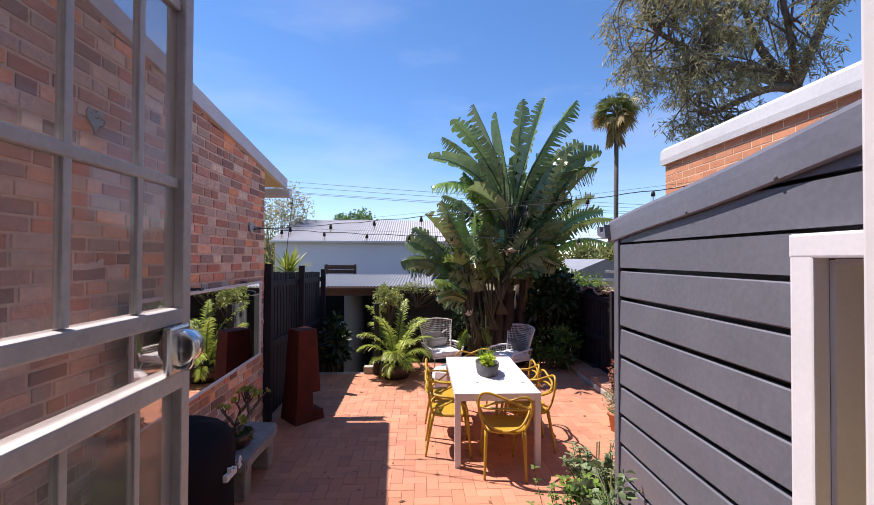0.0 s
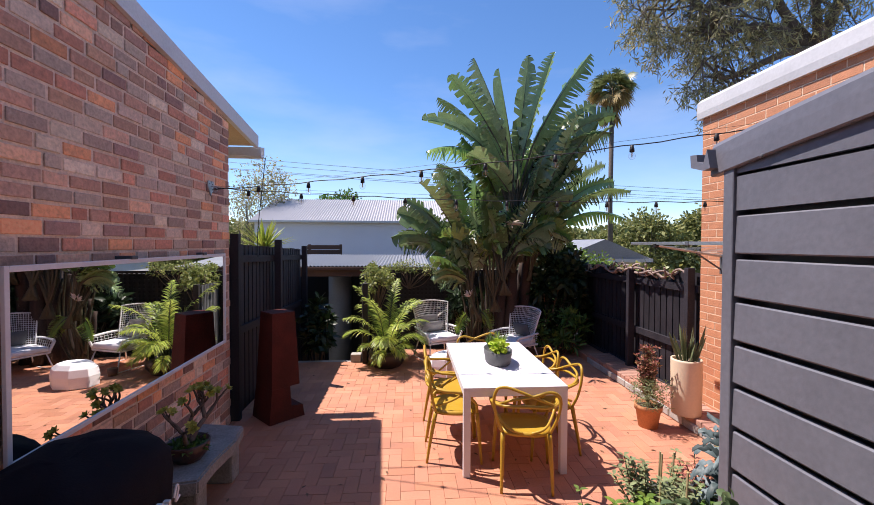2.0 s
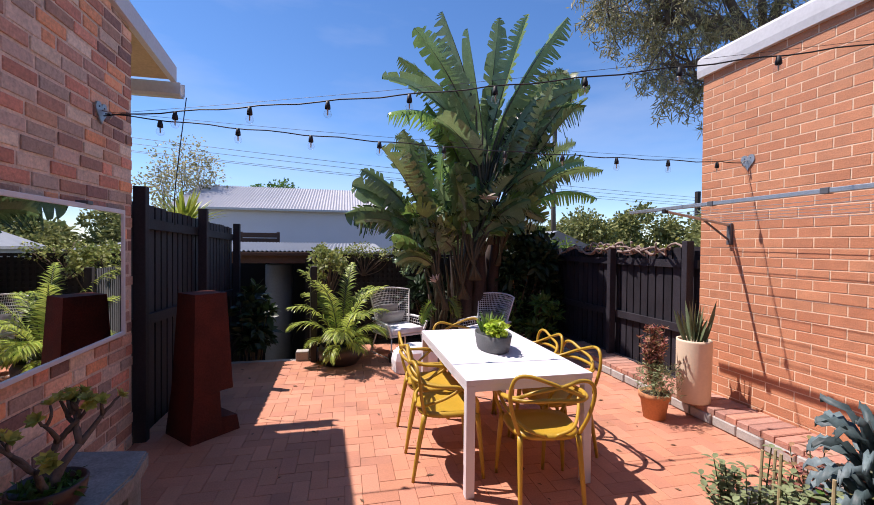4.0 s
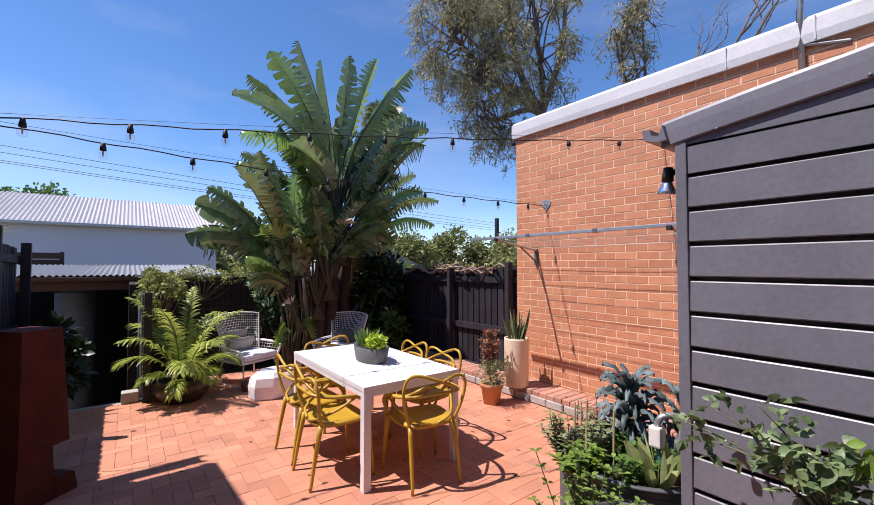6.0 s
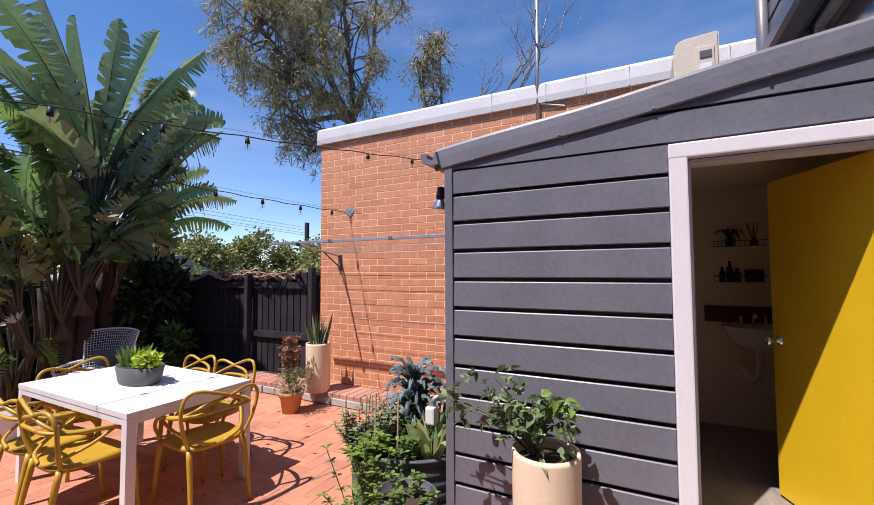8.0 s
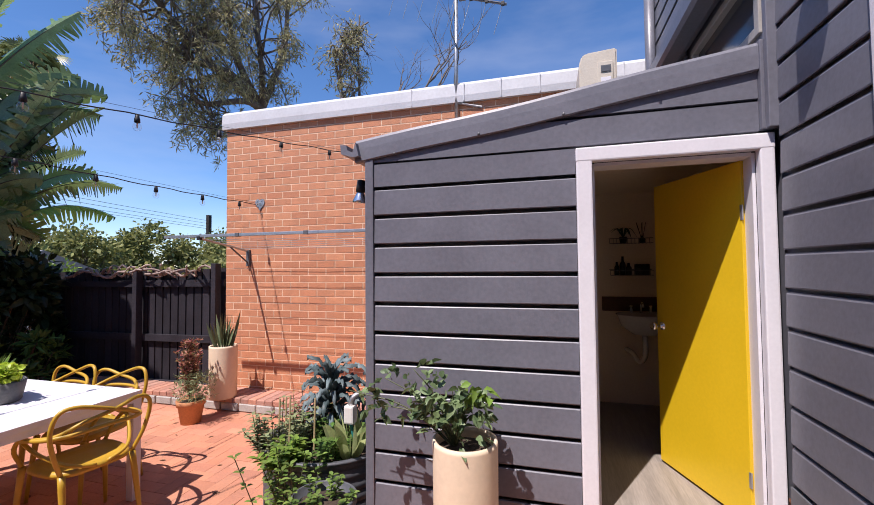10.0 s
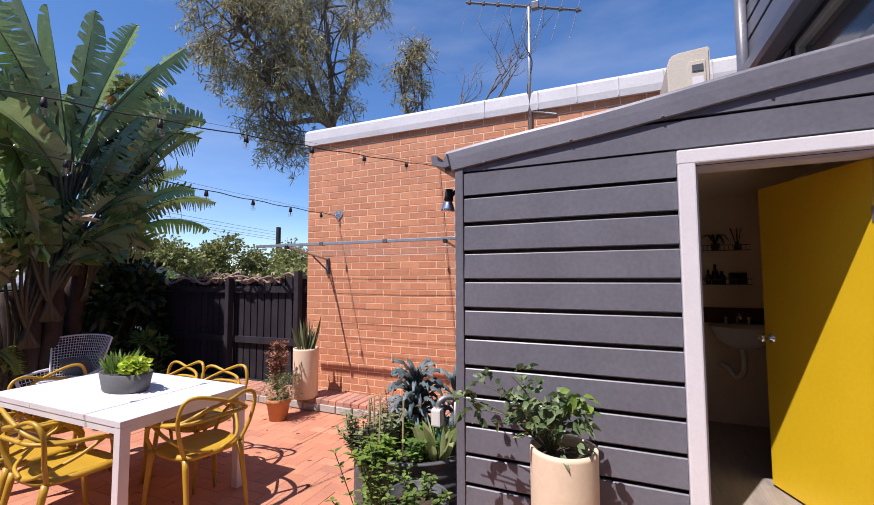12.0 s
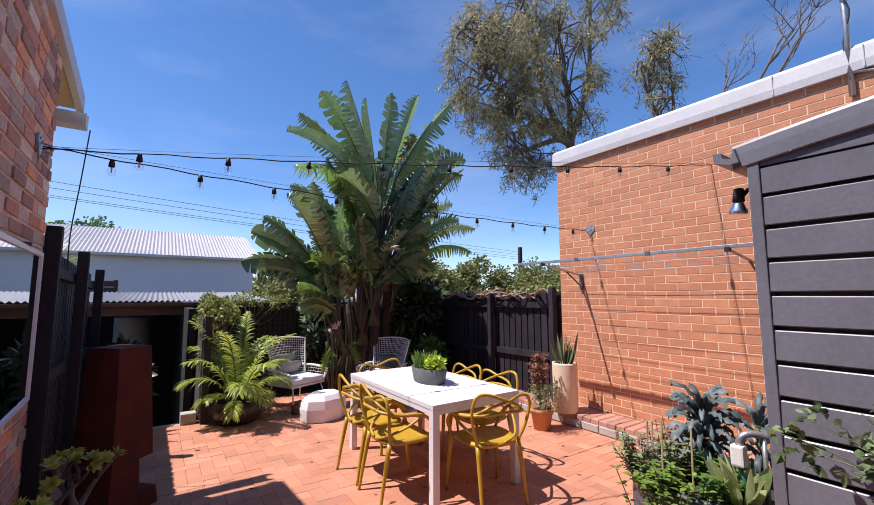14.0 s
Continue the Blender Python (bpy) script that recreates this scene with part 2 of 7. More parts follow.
def lathe(bm, profile, segs=32, cx=0.0, cy=0.0):
    """Turned shape from (radius, z) pairs."""
    rings = []
    for r, z in profile:
        if r < 1e-5:
            rings.append([bm.verts.new((cx, cy, z))])
        else:
            rings.append([bm.verts.new((cx + r * math.cos(2 * math.pi * k / segs), cy + r * math.sin(2 * math.pi * k / segs), z)) for k in range(segs)])
    for a, b in zip(rings, rings[1:]):
        for k in range(segs):
            j = (k + 1) % segs
            f = [a[k % len(a)], a[j % len(a)], b[j % len(b)], b[k % len(b)]]
            f2 = []
            for v in f:
                if v not in f2:
                    f2.append(v)
            if len(f2) > 2:
                bm.faces.new(f2)
    return bm


def prism(bm, outline, depth, axis="x"):
    """Extrudes a closed outline (pairs) from depth[0] to depth[1] along the axis."""
    def v(p, d):
        a, b = p
        return bm.verts.new({"x": (d, a, b), "y": (a, d, b), "z": (a, b, d)}[axis])
    A, B = [v(p, depth[0]) for p in outline], [v(p, depth[1]) for p in outline]
    n = len(A)
    for i in range(n):
        bm.faces.new((A[i], A[(i + 1) % n], B[(i + 1) % n], B[i]))
    bm.faces.new(A[::-1])
    bm.faces.new(B)
    bmesh.ops.recalc_face_normals(bm, faces=bm.faces)
    return bm

# ---- structure: ground, house, neighbours ----
BOARD = 0.1705


def structure(name, bm, material, label, category="wall", smooth=False):
    return tagged(part(name, bm, material, None, "", smooth), label, category, "", "structure")


ground = structure("ground", boxm(-400, 400, -400, 400, -1.5, -1.3), M_GRASS, "dry ground reaching out to the horizon", "ground")
patio_base = structure("floor", boxm(-1.66, 3.69, 0.45, 7.95, -0.3, -0.018), M_JOINT, "terracotta brick paved courtyard floor in herringbone", "floor")
bm = boxm(-1.64, 3.68, -2.9, 0.548, -0.3, 0.545)
house_floor = structure("floor_house", bm, M_TIMBER, "raised timber house floor behind the back door", "floor")
bm = boxm(-0.4, 1.0, 0.55, 0.80, -0.01, 0.555, 0.01)
box(bm, -0.4, 1.0, 0.80, 1.12, -0.01, 0.37, 0.01)
box(bm, -0.4, 1.0, 1.12, 1.44, -0.01, 0.185, 0.01)
steps = structure("steps", bm, M_CONCRETE, "concrete back steps down to the courtyard", "steps")

# back wall of the house with the door opening
bm = bmesh.new()
box(bm, -1.66, -0.19, 0.40, 0.53, 0.546, 4.6)
box(bm, 0.93, 3.75, 0.40, 0.53, 0, 2.62)
box(bm, -0.19, 0.93, 0.40, 0.53, 2.72, 4.6)
box(bm, 0.93, 1.74, 0.40, 0.53, 2.62, 4.6)
box(bm, 1.74, 2.75, 0.40, 0.53, 3.22, 4.6)
box(bm, 2.75, 3.75, 0.40, 0.53, 2.62, 4.6)
box(bm, 1.74, 2.75, 0.40, 0.53, 2.62, 2.80)
wall_house = structure("wall_south", bm, M_BOARD, "charcoal painted weatherboard back wall of the house")
bm = boxm(-1.7, 3.9, -3.0, -2.9, 0, 4.6)
box(bm, -1.7, -1.6, -2.9, 0.4, 0.5, 4.6)
box(bm, 3.75, 3.85, -2.9, 0.4, 0.5, 4.6)
wall_inside = structure("wall_inside", bm, M_WHITE, "plain white walls of the room behind the door")
ceiling_house = structure("ceiling_house", boxm(-1.7, 3.9, -3.0, 0.55, 4.6, 4.7), M_WHITE, "plain white ceiling of the room", "ceiling")
bm = boxm(0.845, 0.93, 0.38, 0.60, 0.55, 2.72, 0.004)
box(bm, -0.19, -0.11, 0.38, 0.60, 0.55, 2.72, 0.004)
box(bm, -0.11, 0.845, 0.38, 0.60, 2.63, 2.72, 0.004)
door_frame_house = structure("trim_back_door", bm, M_WHITE, "white painted frame of the back door", "door frame")

# small weatherboard outbuilding with the yellow door
bm = bmesh.new()
box(bm, 1.650, 1.72, 1.37, 2.60, 0, 2.30)
prism(bm, [(0.535, 2.16), (0.535, 2.60), (1.37, 2.485), (1.37, 2.16)], (1.650, 1.72))
prism(bm, [(1.37, 2.30), (1.37, 2.485), (2.60, 2.31), (2.60, 2.30)], (1.650, 1.72))
box(bm, 1.650, 1.72, 0.535, 0.64, 0, 2.16)
box(bm, 1.72, 3.60, 2.49, 2.60, 0, 2.30)
box(bm, 3.50, 3.60, 0.535, 2.49, 0, 2.30)
wall_shed = structure("wall_outbuilding", bm, M_DARKMETAL, "weatherboard outbuilding wall painted charcoal")
lining = mat("cream_wall_paint", (0.80, 0.68, 0.53), 0.6, 0.05, 3, 60, 0.05)
bm = boxm(3.485, 3.498, 0.55, 2.49, 0.1, 2.4)
box(bm, 1.722, 3.485, 2.475, 2.488, 0.1, 2.4)
box(bm, 1.722, 3.485, 0.537, 0.548, 0.1, 2.4)
structure("wall_lining", bm, lining, "cream painted lining of the outbuilding")
structure("ceiling_outbuilding", boxm(1.722, 3.485, 0.55, 2.475, 2.30, 2.32), lining, "cream painted ceiling of the outbuilding", "ceiling")
lino = mat("grey_plank_vinyl", (0.26, 0.23, 0.20), 0.45, 0.2, 6, 40, 0.05, stretch=(0.3, 3, 1))
structure("floor_outbuilding", boxm(1.606, 3.485, 0.55, 2.475, 0, 0.36), lino, "grey brown plank vinyl floor inside the outbuilding", "floor")


def roof_z(y):
    return 2.26 + (2.62 - y) * 0.137


bm = prism(bmesh.new(), [(2.72, roof_z(2.72) + 0.06), (2.72, roof_z(2.72) + 0.10), (0.535, roof_z(0.535) + 0.10), (0.535, roof_z(0.535) + 0.06)], (1.62, 3.62))
structure("roof_outbuilding", bm, M_DARKMETAL, "dark grey metal skillion roof of the outbuilding", "roof")
# rolled barge capping along the roof edge
bm = bmesh.new()
prof = [(1.600, 0.012), (1.570, 0.010), (1.564, 0.016), (1.566, 0.085), (1.569, 0.128), (1.578, 0.145), (1.60, 0.153), (1.66, 0.155), (1.66, 0.13)]
rings = []
for i in range(13):
    y = 2.70 + (0.60 - 2.70) * i / 12
    wob = 0.004 * math.sin(i * 0.9) - 0.010 * math.sin(math.pi * i / 12)
    rings.append([bm.verts.new((x, y, roof_z(y) + z + wob)) for x, z in prof])
for a, b in zip(rings, rings[1:]):
    for k in range(len(prof) - 1):
        bm.faces.new((a[k], a[k + 1], b[k + 1], b[k]))
bm.faces.new(rings[0])
bm.faces.new(rings[-1][::-1])
structure("trim_roof_barge", bm, M_BOARD, "rolled charcoal metal capping along the sloping roof edge", "barge")
bm = bmesh.new()
pr = [(2.66, 2.29), (2.70, 2.285), (2.775, 2.31), (2.78, 2.365), (2.74, 2.36), (2.735, 2.33), (2.70, 2.315), (2.68, 2.37)]
prism(bm, pr, (1.53, 3.62))
structure("gutter_outbuilding", bm, M_BOARD, "charcoal roof gutter on the outbuilding", "gutter")

# architrave of the yellow door
bm = bmesh.new()
for a, b, w in ((1.367, 1.445, 0.0), (0.578, 0.638, 0.0)):
    box(bm, 1.555, 1.606, a, b, 0.10, 2.236, 0.008)
box(bm, 1.5535, 1.606, 0.5765, 1.4465, 2.165, 2.239, 0.008)
box(bm, 1.606, 1.72, 1.352, 1.369, 0.13, 2.16)
box(bm, 1.606, 1.72, 0.638, 0.652, 0.13, 2.16)
box(bm, 1.606, 1.72, 0.6521, 1.3519, 2.147, 2.163)
structure("trim_yellow_door", bm, M_WHITE, "white painted moulded architrave around the doorway", "door frame")
structure("threshold", boxm(1.56, 1.604, 0.64, 1.366, 0.0, 0.35, 0.006), M_CONCRETE, "concrete doorstep of the outbuilding", "threshold")

# corner posts
structure("trim_corner_post", boxm(1.572, 1.700, 2.587, 2.640, 0, 2.30, 0.006), M_BOARD, "charcoal corner stop of the weatherboards", "trim")
bm = boxm(1.555, 1.60, 0.567, 0.625, 2.258, 2.68, 0.004)
box(bm, 1.520, 1.556, 0.545, 0.612, 2.255, 3.6, 0.004)
structure("trim_corner_house", bm, M_BOARD, "charcoal metal corner flashing beside the doorway", "trim")


def weatherboard_x(parent, x, y0, y1, z0, z1, top=None):
    """One board on a wall that faces -x."""
    if top is None:
        out = [(x + 0.026, z0 + 0.022), (x + 0.003, z0 + 0.013), (x, z0 + 0.018), (x + 0.004, z1 - 0.014), (x + 0.008, z1 - 0.009), (x + 0.026, z1 - 0.009)]
        bm = bmesh.new()
        prism(bm, [(p[0], p[1]) for p in out], (y0, y1), "y")
    else:
        bm = prism(bmesh.new(), top, (x, x + 0.026), "x")
    return part("weatherboard", bm, M_BOARD, parent)


z = 2.098 - 13 * BOARD
while z < 2.08:
    ya = 1.447 if z > -0.1 else 0.55
    weatherboard_x(wall_shed, 1.581, ya, 2.586, z, z + BOARD)
    z += BOARD
weatherboard_x(wall_shed, 1.583, 0.625, 2.586, 0, 0, [(1.4475, 2.110), (2.585, 2.110), (2.585, 2.243), (1.4475, 2.243)])
weatherboard_x(wall_shed, 1.583, 0.625, 2.586, 0, 0, [(0.626, 2.256), (2.585, 2.256), (2.585, 2.285), (1.76, 2.396), (0.626, 2.396)])
weatherboard_x(wall_shed, 1.584, 0.625, 2.586, 0, 0, [(0.626, 2.412), (1.66, 2.412), (1.45, 2.435), (0.626, 2.552)])


def weatherboard_y(parent, y, x0, x1, z0, z1):
    """One board on a wall that faces +y."""
    out = [(y - 0.026, z0 + 0.02), (y - 0.002, z0 + 0.012), (y, z0 + 0.018), (y - 0.004, z1 - 0.016), (y - 0.009, z1 - 0.005), (y - 0.026, z1 - 0.002)]
    bm = prism(bmesh.new(), out, (x0, x1), "x")
    return part("weatherboard", bm, M_BOARD, parent)


z = 0.66
while z < 4.5:
    weatherboard_y(wall_house, 0.577, 0.935, 1.521, z, z + BOARD)
    if z > 2.55 and (z < 2.70 or z > 3.22):
        weatherboard_y(wall_house, 0.577, 1.60, 3.70, z, z + BOARD)
    elif z > 2.55:
        weatherboard_y(wall_house, 0.577, 2.80, 3.70, z, z + BOARD)
    z += BOARD
structure("trim_base_flashing", boxm(0.935, 1.54, 0.53, 0.578, 0.0, 0.65, 0.006), M_DARKMETAL, "dark metal sheet below the weatherboards", "trim")

# upper window of the house beside the roof
win = thing("window_1", "aluminium framed upper window reflecting the sky", "window", kind="structure")
bm = boxm(1.74, 1.79, 0.47, 0.545, 2.80, 3.22, 0.004)
box(bm, 2.70, 2.75, 0.47, 0.545, 2.80, 3.22, 0.004)
box(bm, 1.79, 2.70, 0.47, 0.545, 2.80, 2.85, 0.004)
box(bm, 1.79, 2.70, 0.47, 0.545, 3.17, 3.22, 0.004)
part("window_frame", bm, mat("beige_aluminium", (0.36, 0.34, 0.31), 0.4), win)
part("pane", boxm(1.79, 2.70, 0.50, 0.506, 2.85, 3.17), mat("dark_window_glass", (0.03, 0.035, 0.04), 0.06, 0.02, 3, 20, 0.0, spec=1.0), win)
bm = prism(bmesh.new(), [(0.56, 3.24), (0.60, 3.22), (0.70, 3.22), (0.72, 3.25), (0.72, 3.34), (0.56, 3.36)], (1.66, 3.58))
structure("gutter_house", bm, M_BOARD, "charcoal gutter above the upper window", "gutter")
bm = bmesh.new()
tube(bm, [(3.62, 0.62, 2.3), (3.62, 0.62, 4.6)], 0.045, 14)
structure("downpipe_house", bm, M_BOARD, "charcoal round downpipe on the house corner", "downpipe", True)

# neighbour's orange brick building
structure("wall_east", boxm(3.69, 3.95, -3, 5.59, -0.1, 3.43), M_MORTAR_NEW, "orange brick wall with cream mortar joints")
structure("wall_east_end", boxm(3.95, 12, 5.46, 5.59, -0.7, 3.43), M_BRICK_NEW, "orange brick end wall of the neighbouring building")
bm = prism(bmesh.new(), [(3.645, 3.42), (3.638, 3.49), (3.645, 3.605), (3.69, 3.65), (3.98, 3.64), (4.0, 3.44), (3.96, 3.44), (3.71, 3.44), (3.71, 3.42)], (-3, 5.63), "y")
structure("roof_east", boxm(3.96, 12, -3, 5.5, 3.30, 3.409), M_ROOFGREY, "flat metal roof of the orange brick building", "roof")
cap_wall = structure("trim_parapet_cap", bm, M_CAP, "white metal parapet capping on the brick building", "capping")
for y in (3.05, 2.45, 2.05, 1.65, 1.25, 0.85):
    part("seam", boxm(3.634, 3.66, y - 0.005, y + 0.005, 3.43, 3.62, 0.002), M_CAP, cap_wall)

# neighbour's old brick building
bm = prism(bmesh.new(), [(-2.0, -0.3), (5.68, -0.3), (5.68, 3.28), (-2.0, 4.36)], (-1.88, -1.663), "x")
wall_west = structure("wall_west", bm, M_MORTAR_OLD, "old mixed red and brown recycled brick wall")
structure("wall_west_end", boxm(-7, -1.88, 5.45, 5.68, -0.3, 3.2), M_BRICK_OLD, "end wall of the old brick building")


def barge_z(y):
    return 3.30 + (5.70 - y) * 0.143


M_BARGE = mat("grey_white_barge_paint", (0.62, 0.63, 0.66), 0.5, 0.08, 4, 50, 0.05)
bm = prism(bmesh.new(), [(-2.0, barge_z(-2)), (6.45, barge_z(6.45)), (6.45, barge_z(6.45) + 0.15), (-2.0, barge_z(-2) + 0.15)], (-1.665, -1.615), "x")
structure("trim_barge_west", bm, M_BARGE, "pale grey painted barge board along the old brick wall", "barge")
bm = prism(bmesh.new(), [(-2.0, barge_z(-2) + 0.06), (6.45, barge_z(6.45) + 0.06), (6.45, barge_z(6.45) + 0.10), (-2.0, barge_z(-2) + 0.10)], (-7, -1.67), "x")
structure("roof_west", bm, M_ROOFGREY, "metal skillion roof of the old brick building", "roof")
M_SOFFIT = mat("cream_soffit_timber", (0.55, 0.42, 0.26), 0.6, 0.12, 5, 40, 0.1)
bm = prism(bmesh.new(), [(5.685, barge_z(5.685) + 0.02), (6.44, barge_z(6.44) + 0.02), (6.44, barge_z(6.44) + 0.05), (5.685, barge_z(5.685) + 0.05)], (-7, -1.675), "x")
structure("soffit_west", bm, M_SOFFIT, "cream timber soffit under the roof overhang", "soffit")
bm = prism(bmesh.new(), [(q + 0.03, z + 0.06) for q, z in ((6.455, 3.15), (6.455, 3.04), (6.48, 3.015), (6.56, 3.02), (6.59, 3.06), (6.59, 3.17), (6.57, 3.17), (6.565, 3.07), (6.54, 3.045), (6.49, 3.045), (6.475, 3.07), (6.475, 3.15))], (-7, -1.60))
structure("gutter_west", bm, M_CAP, "white metal gutter at the roof's end", "gutter")

# near black: dark timber parts, and painted shade on the carport's floor and walls
M_DARKTIMBER_SHADE = mat("dark_timber_and_carport_shade", (0.018, 0.014, 0.012), 0.8, 0.3, 4, 40, 0.2)
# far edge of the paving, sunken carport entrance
# floor colour stands in for the deep shade under the carport roof
structure("floor_carport", boxm(-3.5, -0.45, 8.072, 16, -1.25, -1.05), M_DARKTIMBER_SHADE, "sunken carport floor, coloured near black for the shade under its roof", "floor")
structure("floor_alcove", boxm(-0.40, 3.69, 7.952, 8.718, -0.6, -0.018), M_JOINT, "paved alcove under the tall plants", "floor")
structure("garden_bed", boxm(-0.40, 3.9, 8.72, 9.6, -0.6, -0.02), M_SOIL, "dark soil garden bed along the back fence", "soil")
structure("kerb_back", boxm(-1.66, -0.402, 7.952, 8.07, -0.7, -0.004, 0.008), M_CONCRETE, "mortar edge where the paving ends above the carport", "kerb")
# carport walls get the same near-black colour in place of shade
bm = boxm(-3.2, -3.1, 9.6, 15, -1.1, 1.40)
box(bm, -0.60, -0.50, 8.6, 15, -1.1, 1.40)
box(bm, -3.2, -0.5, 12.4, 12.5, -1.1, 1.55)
structure("wall_carport", bm, M_DARKTIMBER_SHADE, "carport walls, coloured near black for the shade inside")
bm = bmesh.new()
n = 176
lo, hi = [], []
for i in range(n + 1):
    x = -2.6 + i * 0.019
    dz = 0.016 * math.sin(i * math.pi / 2)
    lo.append(bm.verts.new((x, 9.75, 1.50 + dz)))
    hi.append(bm.verts.new((x, 12.6, 1.66 + dz)))
for i in range(n):
    bm.faces.new((lo[i], lo[i + 1], hi[i + 1], hi[i]))
r = bmesh.ops.extrude_face_region(bm, geom=bm.faces[:])
bmesh.ops.translate(bm, vec=(0, 0, 0.006), verts=[v for v in r["geom"] if isinstance(v, bmesh.types.BMVert)])
bmesh.ops.recalc_face_normals(bm, faces=bm.faces)
structure("roof_carport", bm, M_ROOFGREY, "zinc corrugated steel roof of the low carport", "roof")
bm = boxm(-2.6, 0.75, 9.72, 9.80, 1.42, 1.48, 0.005)
box(bm, -2.6, 0.75, 9.82, 9.92, 1.28, 1.42)
structure("beam_carport", bm, M_TIMBER, "brown timber beam below the carport roof", "beam")

# right garden bed with a brick edge
structure("bed_east", boxm(3.30, 3.695, 2.66, 8.7, -0.02, 0.10), M_JOINT, "brick topped ledge along the orange wall", "ledge")


# ---- bricks and pavers ----
def brick_mesh(L, H, D, c=0.006):
    """Brick whose outer face is at x = D, from the wall plane x = 0; open at the back."""
    bm = bmesh.new()
    b = [bm.verts.new((0, y, z)) for y, z in ((-L / 2, -H / 2), (L / 2, -H / 2), (L / 2, H / 2), (-L / 2, H / 2))]
    m_ = [bm.verts.new((D - c, y, z)) for y, z in ((-L / 2, -H / 2), (L / 2, -H / 2), (L / 2, H / 2), (-L / 2, H / 2))]
    f = [bm.verts.new((D, y, z)) for y, z in ((-L / 2 + c, -H / 2 + c), (L / 2 - c, -H / 2 + c), (L / 2 - c, H / 2 - c), (-L / 2 + c, H / 2 - c))]
    for p, q in ((b, m_), (m_, f)):
        for i in range(4):
            j = (i + 1) % 4
            bm.faces.new((p[i], p[j], q[j], q[i]))
    bm.faces.new(f)
    return bm


def lay(name, wall, cells, depth, material, near, rnd, jitter=0.0, turn=None, chamfer=0.006, stuff_label="", limit=300):
    """Lays pieces (position, length, height); those that near() picks become parts, the rest one joined part."""
    meshes = {}
    rest = bmesh.new()
    made = 0
    for pos, L, H, rot in cells:
        p = Vector(pos)
        q = turn @ pose(0, 0, 0, rot, 0, 0) if turn else pose(0, 0, 0, rot, 0, 0)
        m = Matrix.Translation(p) @ q @ pose(rnd.uniform(-jitter, jitter), 0, 0, rnd.uniform(-1, 1) * jitter * 90, rnd.uniform(-1, 1) * jitter * 160, rnd.uniform(-1, 1) * jitter * 100)
        key = (round(L, 3), round(H, 3))
        if near(p) and made < limit:
            if key not in meshes:
                bm = brick_mesh(key[0], key[1], depth, chamfer)
                me = bpy.data.meshes.new(name)
                bm.normal_update()
                bm.to_mesh(me)
                bm.free()
                me.materials.append(material)
                meshes[key] = me
            ob = new(name, meshes[key])
            ob.parent = wall
            ob.matrix_basis = m
            made += 1
        else:
            c = chamfer
            L_, H_ = key
            vs = []
            for x, s in ((0, 0), (depth - c, 0), (depth, c)):
                vs.append([rest.verts.new(m @ Vector((x, y, z))) for y, z in ((-L_ / 2 + s, -H_ / 2 + s), (L_ / 2 - s, -H_ / 2 + s), (L_ / 2 - s, H_ / 2 - s), (-L_ / 2 + s, H_ / 2 - s))])
            for a, b in zip(vs, vs[1:]):
                for i in range(4):
                    rest.faces.new((a[i], a[(i + 1) % 4], b[(i + 1) % 4], b[i]))
            rest.faces.new(vs[2])
    if len(rest.verts):
        tagged(part(name + "_field", rest, material, wall, stuff_label), "", "", "", "stuff")
    else:
        rest.free()


rnd = random.Random(5)

# ---- dining table and chairs ----
TX0, TX1, TY0, TY1 = 0.762, 1.662, 4.443, 6.02
table = thing("dining_table", "long white powder coated outdoor dining table on the pavers", "table", pose(0, 0, 0))
for a, b in ((0.0, 0.498), (0.5, 1.004), (1.006, TY1 - TY0)):
    part("tabletop_panel", boxm(TX0, TX1, TY0 + a, TY0 + b, 0.727, 0.764, 0.002), M_TABLE, table)
bm = boxm(TX0 + 0.004, TX1 - 0.004, TY0 + 0.004, TY0 + 0.03, 0.687, 0.727)
box(bm, TX0 + 0.004, TX1 - 0.004, TY1 - 0.03, TY1 - 0.004, 0.687, 0.727)
box(bm, TX0 + 0.004, TX0 + 0.03, TY0 + 0.03, TY1 - 0.03, 0.687, 0.727)
box(bm, TX1 - 0.03, TX1 - 0.004, TY0 + 0.03, TY1 - 0.03, 0.687, 0.727)
part("apron", bm, M_TABLE, table)
for x in (TX0 + 0.002, TX1 - 0.062):
    for y in (TY0 + 0.002, TY1 - 0.062):
        part("leg", boxm(x, x + 0.06, y, y + 0.06, 0.0, 0.726, 0.004), M_TABLE, table)


